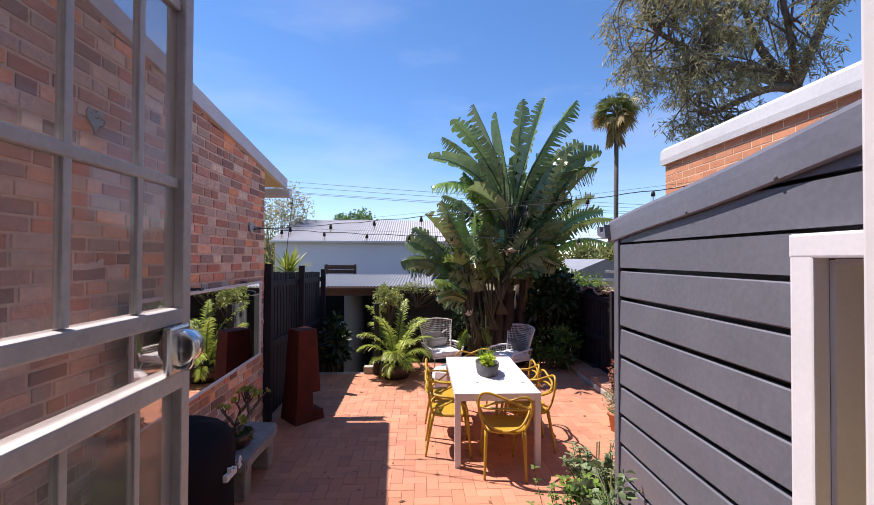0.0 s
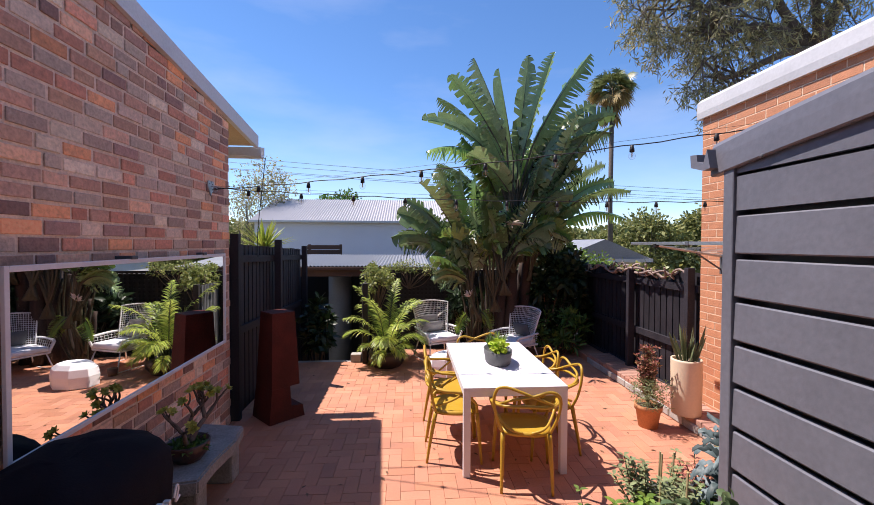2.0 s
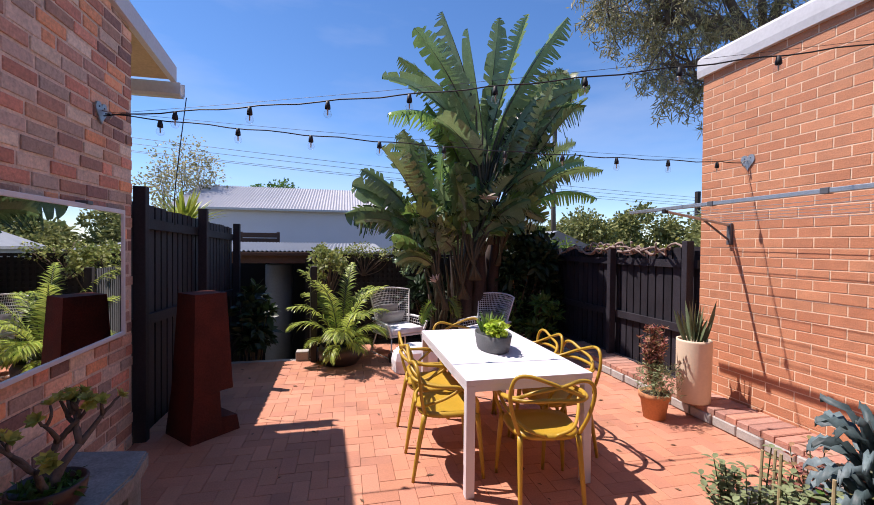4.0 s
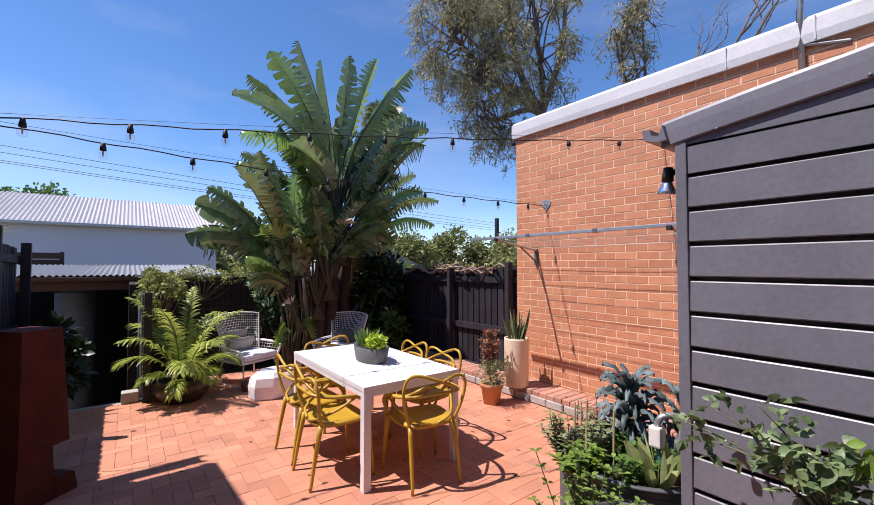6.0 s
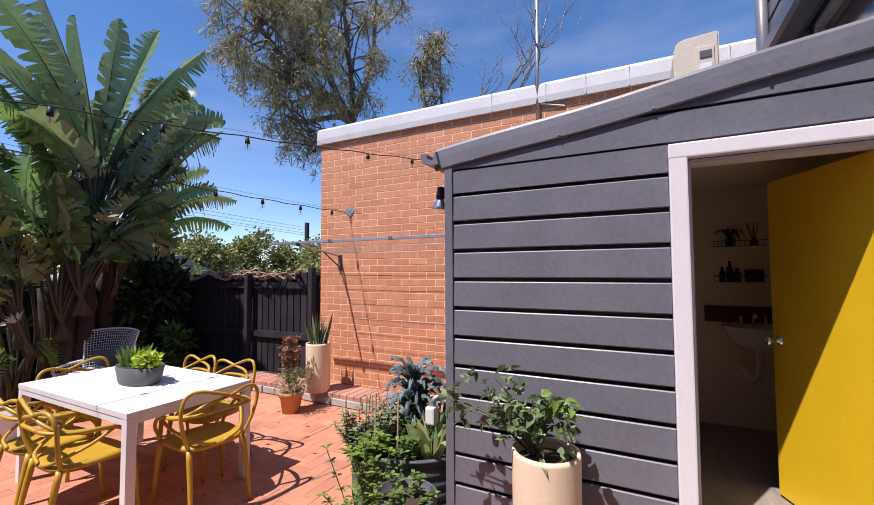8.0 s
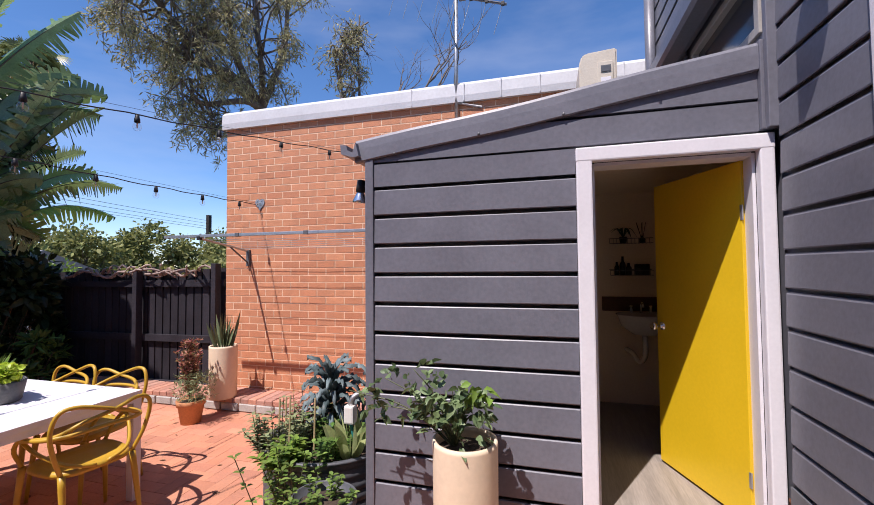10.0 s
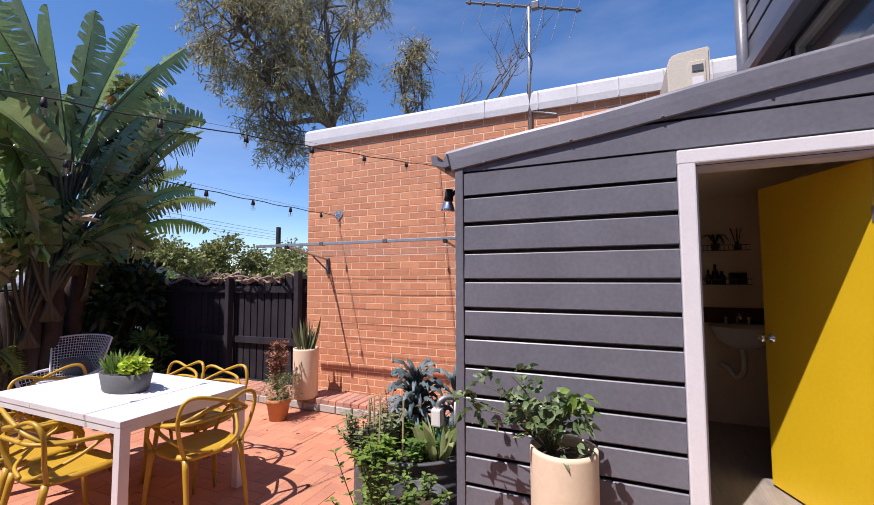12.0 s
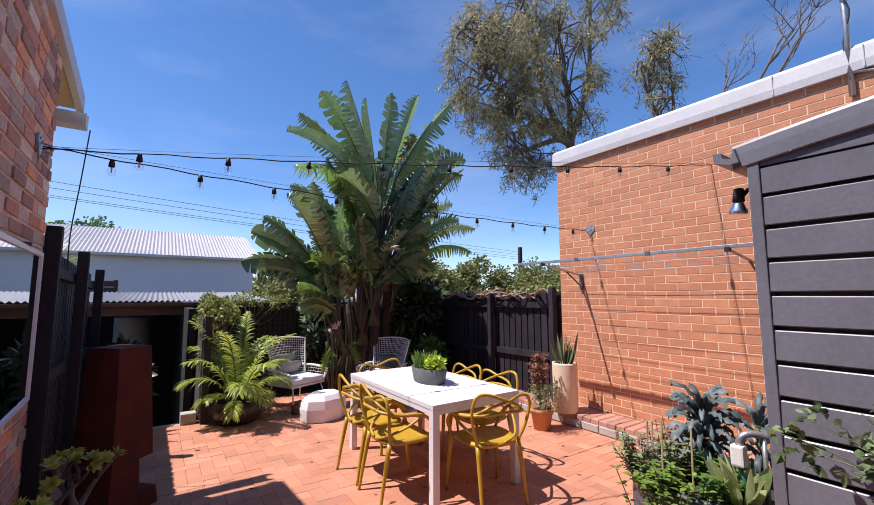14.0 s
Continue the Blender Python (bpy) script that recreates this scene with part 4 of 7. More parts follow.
# ---- covered barbecue ----
M_COVER = mat("black_cover_fabric", (0.009, 0.008, 0.012), 0.85, 0.25, 8, 160, 0.4, spec=0.12)
bq = thing("covered_barbecue", "barbecue under a fitted black fabric cover", "barbecue", pose(-1.235, 3.0, 0))
bm = bmesh.new()
levels = [(0.0, 0.37, 0.42), (0.25, 0.345, 0.405), (0.55, 0.335, 0.40), (0.78, 0.335, 0.42), (0.88, 0.325, 0.415), (0.955, 0.28, 0.37), (1.01, 0.19, 0.26), (1.035, 0.07, 0.11)]
n, rings = 40, []
for z, rx, ry in levels:
    ring = []
    for k in range(n):
        a = 2 * math.pi * k / n
        c, s = math.cos(a), math.sin(a)
        w = 1 + 0.035 * math.sin(7 * a + z * 3) * (1.05 - z) + 0.012 * math.sin(13 * a - z * 9)
        ring.append(bm.verts.new((rx * math.copysign(abs(c) ** 0.7, c) * w, ry * math.copysign(abs(s) ** 0.7, s) * w, z + 0.008 * math.sin(5 * a))))
    rings.append(ring)
for a, b in zip(rings, rings[1:]):
    for k in range(n):
        bm.faces.new((a[k], a[(k + 1) % n], b[(k + 1) % n], b[k]))
bm.faces.new(rings[-1])
part("cover", bm, M_COVER, bq, "", True)
M_LOGO = mat("white_print", (0.75, 0.75, 0.75), 0.6)
bm = bmesh.new()
for i, h in enumerate((0.045, 0.04, 0.065, 0.04, 0.045)):
    box(bm, 0.338, 0.368, 0.00 + i * 0.030, 0.018 + i * 0.030, 0.665, 0.665 + h)
tube(bm, smooth_path([(0.366, 0.165, 0.70), (0.366, 0.19, 0.75), (0.366, 0.205, 0.725), (0.366, 0.18, 0.675), (0.366, 0.215, 0.685)], 4), 0.006, 5)
part("printed_mark", bm, M_LOGO, bq, "white printed bars")

# ---- stone bench with a potted succulent ----
M_STONE = mat("weathered_grey_stone", (0.27, 0.265, 0.25), 0.9, 0.25, 9, 60, 0.5, stain=0.35)
bench = thing("stone_bench", "weathered grey stone slab bench on two blocks", "bench")
bm = bmesh.new()
out = [(-1.53, 3.83), (-1.30, 3.80), (-1.09, 3.84), (-1.10, 4.1), (-1.075, 4.4), (-1.12, 4.67), (-1.3, 4.70), (-1.53, 4.74)]
prism(bm, out, (0.30, 0.40), "z")
bmesh.ops.bevel(bm, geom=bm.edges[:], offset=0.012, segments=2, affect="EDGES")
part("slab", bm, M_STONE, bench)
for y in (3.92, 4.48):
    part("leg", boxm(-1.46, -1.14, y, y + 0.15, 0, 0.30, 0.018), M_STONE, bench)

# ---- rusted steel outdoor fireplace ----
M_RUST = mat("rusted_steel", (0.095, 0.020, 0.013), 0.8, 0.3, 5, 90, 0.3, second=None, stain=0.45, spec=0.2)
fp = thing("steel_fireplace", "tall tapered rusted steel outdoor fireplace on the pavers", "fireplace", pose(-1.19, 5.835, 0, 0, 0, 44))


def tapered(outline, half):
    bm = prism(bmesh.new(), outline, (-half, half), "y")
    for v in bm.verts:
        v.co.y *= 1 - 0.32 * v.co.z / 1.2
    return bm


part("hood", tapered([(-0.168, 0.372), (0.160, 0.372), (0.128, 1.20), (-0.135, 1.20)], 0.21), M_RUST, fp)
part("firebox", tapered([(-0.205, 0.0), (0.055, 0.0), (0.045, 0.37), (-0.168, 0.37)], 0.21), M_RUST, fp)
part("hearth", tapered([(0.057, 0.0), (0.21, 0.0), (0.19, 0.13), (0.055, 0.15)], 0.21), M_RUST, fp)

# ---- fences ----


def paling_fence(name, label, x, face, y0, y1, top0, top1, bot, posts, rails, gap, width):
    f = thing(name, label, "fence")
    n = int((y1 - y0) / (width + gap))
    step = (y1 - y0) / n
    for i in range(n):
        y = y0 + i * step
        zt = top0 + (top1 - top0) * (i + 0.5) / n + rnd.uniform(-0.006, 0.006)
        part("paling", boxm(x - 0.009, x + 0.009, y + gap / 2, y + step - gap / 2, bot, zt), M_FENCE, f)
        part("paling", boxm(x - face * 0.02 - 0.008, x - face * 0.02 + 0.008, y + step - gap / 2 - 0.03, y + step + gap / 2 + 0.03, bot, zt - 0.035), M_FENCE, f)
    for z in rails:
        s = (top1 - top0)
        m_ = bmesh.new()
        prism(m_, [(y0, z - 0.045), (y1, z - 0.045 + s * 0.8), (y1, z + 0.045 + s * 0.8), (y0, z + 0.045)], (x + face * 0.01, x + face * 0.055), "x")
        part("rail", m_, M_FENCE, f)
    for y, zt in posts:
        part("post", boxm(x + min(face * 0.058, face * 0.15), x + max(face * 0.058, face * 0.15), y - 0.036, y + 0.036, bot, zt, 0.006), M_FENCE, f)
    return f


paling_fence("paling_fence", "black painted timber paling fence with rails and posts", -1.72, 1, 5.69, 8.85, 1.97, 1.87, -0.3, [(5.735, 2.08), (7.23, 2.03), (8.74, 1.93)], (1.80, 0.96), 0.03, 0.10)
rf = paling_fence("paling_fence", "black painted timber paling fence with sunlit lower rail", 3.74, -1, 5.62, 9.15, 1.64, 1.60, -0.1, [(5.70, 1.70), (7.0, 1.60), (8.6, 1.60)], (1.45, 0.72), 0.022, 0.105)
part("plinth_board", boxm(3.66, 3.70, 5.62, 9.0, 0.0, 0.16, 0.005), M_FENCE, rf)

# lattice screen behind the garden bed
lat = thing("lattice_screen", "dark timber lattice screen along the back of the courtyard", "lattice")
LY = 9.12


def slats(parent, a, b, z0, z1, spacing, w, t, along="x", at=LY, material=None):
    """Two crossed layers of slats between a and b."""
    L, Hh = b - a, z1 - z0
    k = 0
    p = a
    while p < b:
        if along == "x":
            o = boxm(p, p + w, at - t, at, z0, z1)
        else:
            o = boxm(at - t, at, p, p + w, z0, z1)
        part("slat", o, material or M_DARKSLAT, parent)
        p += spacing
    q = z0
    while q < z1:
        if along == "x":
            o = boxm(a, b, at, at + t, q, q + w)
        else:
            o = boxm(at, at + t, a, b, q, q + w)
        part("slat", o, material or M_DARKSLAT, parent)
        q += spacing


M_DARKSLAT = mat("dark_brown_slat", (0.022, 0.017, 0.017), 0.7, 0.25, 5, 50, 0.2)
slats(lat, -0.40, 3.60, -0.05, 1.42, 0.082, 0.042, 0.012)
part("top_rail", boxm(-0.42, 3.62, LY - 0.03, LY + 0.03, 1.42, 1.465, 0.004), M_DARKSLAT, lat)
part("post", boxm(-0.46, -0.37, LY - 0.045, LY + 0.045, -0.1, 1.45, 0.006), M_DARKSLAT, lat)
back = part("back_panel", boxm(-0.36, 3.66, LY + 0.20, LY + 0.23, -0.1, 1.40), M_DARKTIMBER_SHADE, lat)
lat2 = thing("lattice_screen", "short dark lattice side screen beside the carport drop", "lattice")
M_LATTICE = mat("weathered_grey_lattice", (0.12, 0.118, 0.122), 0.7, 0.2, 6, 60, 0.15, spread=0.15)
slats(lat2, 7.90, 9.03, 0.06, 1.30, 0.062, 0.036, 0.012, "y", -0.462, M_LATTICE)
part("post", boxm(-0.455, -0.375, 7.82, 7.90, -0.02, 1.32, 0.005), M_DARKSLAT, lat2)
part("post", boxm(-0.455, -0.375, 9.03, 9.07, -0.02, 1.32, 0.005), M_DARKSLAT, lat2)
tagged(part("kerb_block", boxm(-0.66, -0.49, 7.90, 8.06, -0.006, 0.13, 0.012), M_CONCRETE), "small pale concrete block at the paving's end", "block")

# ---- wicker armchairs, cushions, ottoman ----
M_WICKER = mat("white_wicker", (0.68, 0.67, 0.66), 0.6, 0.08, 12, 120, 0.2)
M_WICKER_GREY = mat("grey_white_wicker", (0.74, 0.75, 0.78), 0.6, 0.08, 12, 120, 0.2)
M_CUSHION = mat("white_cushion_fabric", (0.78, 0.77, 0.80), 0.9, 0.06, 6, 160, 0.3)
M_PILLOW = mat("grey_pillow_fabric", (0.36, 0.36, 0.35), 0.95, 0.15, 14, 160, 0.4)


def wicker_chair(m, material, label):
    w = thing("wicker_armchair", label, "armchair", m, "wicker armchairs")
    # back: a curved winged net

    def back(u, v):
        a = (u - 0.5) * 2
        half = 0.26 + 0.085 * v
        x = a * half
        y = -0.27 - 0.13 * v + 0.13 * abs(a) ** 2.4
        z = 0.36 + 0.56 * v - 0.03 * a * a * v
        return Vector((x, y, z))
    bm = bmesh.new()
    for i in range(27):
        u = i / 26
        tube(bm, [back(u, k / 7) for k in range(8)], 0.0032, 4)
    for k in range(17):
        v = k / 16
        tube(bm, [back(i / 14, v) for i in range(15)], 0.0032 if 0 < k < 16 else 0.006, 4)
    part("back_weave", bm, material, w)
    rim = [back(0, k / 6) for k in range(7)] + [back(i / 10, 1.0) for i in range(1, 10)] + [back(1, 1 - k / 6) for k in range(7)]
    part("back_rim", tube(bmesh.new(), rim, 0.011, 7), material, w, "", True)
    for s in (-1, 1):
        arm = smooth_path([(s * 0.30, -0.25, 0.50), (s * 0.335, -0.05, 0.50), (s * 0.345, 0.16, 0.485), (s * 0.33, 0.25, 0.47), (s * 0.29, 0.26, 0.38), (s * 0.27, 0.24, 0.31)], 4)
        part("armrest", tube(bmesh.new(), arm, 0.018, 8), material, w, "", True)
        bm = bmesh.new()
        for k in range(9):
            y = -0.22 + k * 0.052
            tube(bm, [(s * (0.30 + 0.04 * k / 8), y, 0.495), (s * 0.275, y, 0.31)], 0.0032, 4)
        for k in range(4):
            tube(bm, [(s * (0.28 + 0.013 * k), -0.23, 0.33 + 0.042 * k), (s * (0.285 + 0.016 * k), 0.24, 0.33 + 0.042 * k)], 0.0032, 4)
        part("side_weave", bm, material, w)
    part("seat_frame", boxm(-0.285, 0.285, -0.28, 0.26, 0.285, 0.315, 0.01), material, w)
    for s in (-1, 1):
        for a, b in (((s * 0.24, 0.22, 0.29), (s * 0.30, 0.32, 0.0)), ((s * 0.24, -0.22, 0.29), (s * 0.30, -0.30, 0.0))):
            part("leg", tube(bmesh.new(), [a, b], 0.010, 7), material, w, "", True)
        part("runner", tube(bmesh.new(), [(s * 0.30, 0.32, 0.008), (s * 0.30, -0.30, 0.008)], 0.008, 6), material, w)
    return w


def pillow(bm, w, h, t, n=10):
    top, bot = [], []
    for i in range(n + 1):
        ra, rb = [], []
        for j in range(n + 1):
            u, v = i / n * 2 - 1, j / n * 2 - 1
            p = (1 - abs(u) ** 2.5) * (1 - abs(v) ** 2.5)
            ed = 1 - 0.06 * (u * u * v * v)
            z = t / 2 * max(p, 0) ** 0.5
            x, y = u * w / 2 * ed * (1 - 0.05 * (1 - u * u) * v * v), v * h / 2 * ed
            ra.append(bm.verts.new((x, y, z)))
            rb.append(bm.verts.new((x, y, -z - 0.001)))
        top.append(ra)
        bot.append(rb)
    for g, f in ((top, 1), (bot, -1)):
        for i in range(n):
            for j in range(n):
                q = (g[i][j], g[i + 1][j], g[i + 1][j + 1], g[i][j + 1])
                bm.faces.new(q[::f])
    return bm


W1 = pose(0.80, 8.12, 0.0, 0, 0, 204) @ Matrix.Diagonal((1.04, 1.0, 1.03, 1))
wicker_chair(W1, M_WICKER, "white woven wicker wing armchair facing the courtyard")
W2 = pose(2.10, 7.90, 0.0, 0, 0, 122) @ Matrix.Diagonal((1.0, 1.0, 0.95, 1))
wicker_chair(W2, M_WICKER_GREY, "white woven wicker wing armchair in the plants' shade")
for W in (W1, W2):
    bm = boxm(-0.26, 0.26, -0.24, 0.27, 0.318, 0.405, 0.03)
    c = tagged(part("seat_cushion", bm, M_CUSHION, None, "", True), "thick white seat cushion on the wicker armchair", "cushion", "seat cushions")
    c.matrix_basis = W
for dx, dz, t, w_, h_ in ((0.0, 0.50, 62, 0.38, 0.20), (0.05, 0.575, 72, 0.34, 0.26)):
    c = tagged(part("pillow", pillow(bmesh.new(), w_, h_, 0.10), M_PILLOW, None, "", True), "grey patterned pillow leaning in the wicker armchair", "pillow", "grey pillows")
    c.matrix_basis = W1 @ pose(dx, -0.17 - (dz - 0.5) * 0.9, dz, t, 0, 0)
c = tagged(part("pillow", pillow(bmesh.new(), 0.36, 0.26, 0.10), mat("dark_grey_fabric", (0.10, 0.11, 0.12), 0.95), None, "", True), "dark grey pillow in the shaded wicker armchair", "pillow")
c.matrix_basis = W2 @ pose(0, -0.18, 0.53, 68, 0, 0)

bm = bmesh.new()
n = 8
rings = []
for z, r in ((0.0, 0.93), (0.012, 0.97), (0.16, 1.0), (0.26, 0.93), (0.315, 0.72), (0.33, 0.60)):
    rings.append([bm.verts.new((0.235 * r * math.cos(2 * math.pi * (k + 0.5) / n) * 1.36, 0.225 * r * math.sin(2 * math.pi * (k + 0.5) / n), z)) for k in range(n)])
for a, b in zip(rings, rings[1:]):
    for k in range(n):
        bm.faces.new((a[k], a[(k + 1) % n], b[(k + 1) % n], b[k]))
bm.faces.new(rings[-1])
bm.faces.new(rings[0][::-1])
ot = tagged(part("ottoman", bm, M_CUSHION), "white faceted fabric pouf on the pavers", "pouf")
ot.matrix_basis = pose(0.90, 7.22, 0, 0, 0, 14)
bm = bmesh.new()
lathe(bm, [(0.0, 0.0), (0.055, 0.0), (0.068, 0.11), (0.06, 0.11), (0.0, 0.09)], 18)
o = tagged(part("small_pot", bm, mat("brown_clay", (0.12, 0.06, 0.04), 0.8), None, "", True), "small brown clay pot beside the armchair", "plant pot")
o.matrix_basis = pose(0.66, 7.62, 0)

# ---- air conditioner and aerial on the brick building ----
ac = thing("air_conditioner", "beige outdoor air conditioner unit standing on the low roof", "air conditioner", pose(2.60, 1.21, 2.56))
M_BEIGE = mat("beige_enamel", (0.56, 0.51, 0.42), 0.45, 0.05)
bm = prism(bmesh.new(), [(-0.135, 0.03), (0.125, 0.03), (0.135, 0.60), (0.115, 0.665), (0.08, 0.685), (-0.135, 0.70)], (0.0, 0.78), "x")
bmesh.ops.bevel(bm, geom=bm.edges[:], offset=0.010, segments=2, affect="EDGES")
part("casing", bm, M_BEIGE, ac)
part("side_panel", boxm(-0.010, -0.001, -0.105, 0.0, 0.22, 0.60, 0.003), M_BEIGE, ac)
part("recess", boxm(-0.016, -0.011, -0.09, -0.02, 0.52, 0.57, 0.002), M_DARKMETAL, ac, "dark recessed grip")
part("service_label", boxm(-0.014, -0.011, -0.09, -0.02, 0.36, 0.48, 0.001), M_WHITE, ac, "pale paper label")
for x in (0.10, 0.68):
    part("foot", boxm(x - 0.03, x + 0.03, -0.15, 0.15, -0.03, 0.03), M_DARKMETAL, ac)

an = thing("television_aerial", "tall metal mast with a comb aerial on the brick wall", "aerial")
part("mast", tube(bmesh.new(), [(3.66, 2.54, 3.22), (3.66, 2.53, 4.60)], 0.022, 8), M_STEEL, an, "", True)
part("stay", tube(bmesh.new(), [(3.66, 2.53, 3.42), (3.68, 2.26, 3.35)], 0.014, 6), M_STEEL, an)
part("boom", tube(bmesh.new(), [(3.66, 3.26, 4.86), (3.66, 1.98, 4.42)], 0.014, 6), M_DARKMETAL, an)
part("boom_clamp", boxm(3.63, 3.69, 2.42, 2.50, 4.56, 4.64, 0.006), M_DARKMETAL, an)
for i in range(8):
    y = 2.02 + i * 0.172
    z = 4.434 + (y - 2.02) * 0.344
    part("element", tube(bmesh.new(), [(3.66, y + 0.10, z - 0.32), (3.66, y - 0.06, z + 0.20)], 0.004, 5), M_STEEL, an)
    part("insulator", boxm(3.645, 3.675, y - 0.018, y + 0.018, z - 0.02, z + 0.022, 0.004), M_BLACK, an, "black plastic clip")
part("lead", tube(bmesh.new(), smooth_path([(3.64, 2.54, 4.45), (3.60, 2.58, 4.2), (3.63, 2.50, 3.95), (3.66, 2.56, 3.7), (3.64, 2.54, 3.35)], 5), 0.006, 5), M_BLACK, an)

# ---- beyond the courtyard ----
tank = bmesh.new()
lathe(tank, [(0.0, -1.05), (0.26, -1.05), (0.26, 1.20), (0.25, 1.22), (0.0, 1.25)], 36, -1.30, 10.75)
tagged(part("water_tank", tank, mat("pale_grey_tank", (0.28, 0.28, 0.29), 0.6, 0.1, 2, 30, 0.05), None, "", True), "pale grey cylindrical water tank under the carport roof", "tank")

gar = thing("garage_building", "long grey rendered building with a white corrugated roof", "building")
GY = 17.2
part("wall", boxm(-5.6, 1.75, GY, GY + 6, -0.7, 2.87), M_RENDER, gar)
bm = bmesh.new()
lo, hi = [], []
nn = 304
for i in range(nn + 1):
    x = -5.75 + 7.7 * i / nn
    dz = 0.022 * math.sin(i * math.pi / 2)
    lo.append(bm.verts.new((x, GY - 0.18, 2.84 + dz)))
    hi.append(bm.verts.new((x - 0.0, GY + 3.0, 4.0 + dz)))
for i in range(nn):
    bm.faces.new((lo[i], lo[i + 1], hi[i + 1], hi[i]))
r = bmesh.ops.extrude_face_region(bm, geom=bm.faces[:])
bmesh.ops.translate(bm, vec=(0, 0, -0.02), verts=[v for v in r["geom"] if isinstance(v, bmesh.types.BMVert)])
bmesh.ops.recalc_face_normals(bm, faces=bm.faces)
part("roof", bm, M_ROOFWHITE, gar, "white corrugated steel roof")
bm = prism(bmesh.new(), [(GY - 0.2, 2.80), (GY + 3.0, 3.96), (GY + 6.2, 2.80)], (1.70, 1.76), "x")
part("gable", bm, M_RENDER, gar)
bm = prism(bmesh.new(), [(GY - 0.2, 2.80), (GY + 3.0, 3.96), (GY + 6.2, 2.80)], (-5.61, -5.55), "x")
part("gable", bm, M_RENDER, gar)
part("gutter", boxm(-5.75, 1.95, GY - 0.26, GY - 0.16, 2.78, 2.86, 0.01), M_CAP, gar)

bs = thing("slatted_screen", "brown horizontal timber slat screen behind the fence", "screen")
for i in range(14):
    part("slat", boxm(-2.75, -1.72, 13.62, 13.65, -0.1 + i * 0.146, 0.03 + i * 0.146, 0.004), M_TIMBER, bs)
for x in (-2.73, -1.80):
    part("post", boxm(x, x + 0.07, 13.66, 13.73, -0.7, 1.95), M_TIMBER, bs)

nh = thing("neighbour_house", "low neighbouring house with a pale grey roof", "house")
part("wall", boxm(5.3, 8.1, 14.2, 18.0, -1.3, 1.55), M_CAP, nh)
bm = prism(bmesh.new(), [(5.1, 1.50), (6.7, 2.15), (8.3, 1.50), (8.3, 1.42), (5.1, 1.42)], (14.0, 18.2), "y")
part("roof", bm, M_ROOFGREY, nh, "pale grey metal roof")
part("fascia", boxm(5.1, 8.3, 13.94, 13.996, 1.40, 1.51), M_CAP, nh)

pl = thing("power_lines", "thin black overhead power lines and pole", "power lines")
bm = boxm(28.1, 28.4, 30.0, 30.3, -0.7, 6.3)
part("pole", bm, M_DARKTIMBER_SHADE, pl)
for k, (za, zb) in enumerate(((7.6, 4.6), (7.3, 4.35), (6.9, 4.1), (7.0, 3.9))):
    q = [Vector((-40, 26.0 + k * 0.5, za + 2)).lerp(Vector((28.2, 30.1, zb + 1.2)), t / 16) - Vector((0, 0, 2.4 * (t / 16) * (1 - t / 16))) for t in range(17)]
    part("wire", tube(bmesh.new(), q, 0.012, 4), M_BLACK, pl)

# fallen leaves on the pavers
M_LITTER = mat("dry_leaf", (0.16, 0.085, 0.045), 0.8, 0.3, 20, 90, 0.1, spread=0.4)
lr_ = random.Random(3)
bm = bmesh.new()
for i in range(70):
    x, y = lr_.uniform(-1.3, 3.1), lr_.uniform(2.9, 7.9)
    a, L = lr_.uniform(0, 6.28), lr_.uniform(0.015, 0.04)
    c, s_ = math.cos(a) * L, math.sin(a) * L
    vs = [bm.verts.new(q) for q in ((x - c, y - s_, 0.003), (x + s_ * 0.4, y - c * 0.4, 0.007), (x + c, y + s_, 0.004), (x - s_ * 0.4, y + c * 0.4, 0.007))]
    bm.faces.new(vs)
tagged(part("leaf_litter", bm, M_LITTER), "small dry brown leaves scattered on the pavers", "leaf litter", "", "stuff")
# roofing screws and paint chips on the outbuilding
for y in (2.45, 1.95, 1.5, 1.05):
    bm = bmesh.new()
    lathe(bm, [(0.0, 0.006), (0.006, 0.004), (0.008, 0.0)], 8)
    bmesh.ops.transform(bm, matrix=pose(1.563, y, roof_z(y) + 0.012, 0, -90, 0), verts=bm.verts[:])
    part("screw", bm, M_DARKMETAL, bpy.data.objects["trim_roof_barge"])

# ---- plants ----
prnd = random.Random(11)


def green(name, base, rough=0.5, trans=0.25, spread=0.3, second=None, var=0.2, island=True):
    return mat(name, base, rough, var, 9, 70, 0.08, second=second, spread=spread, trans=trans, hue=0.015, spec=0.4, island=island)


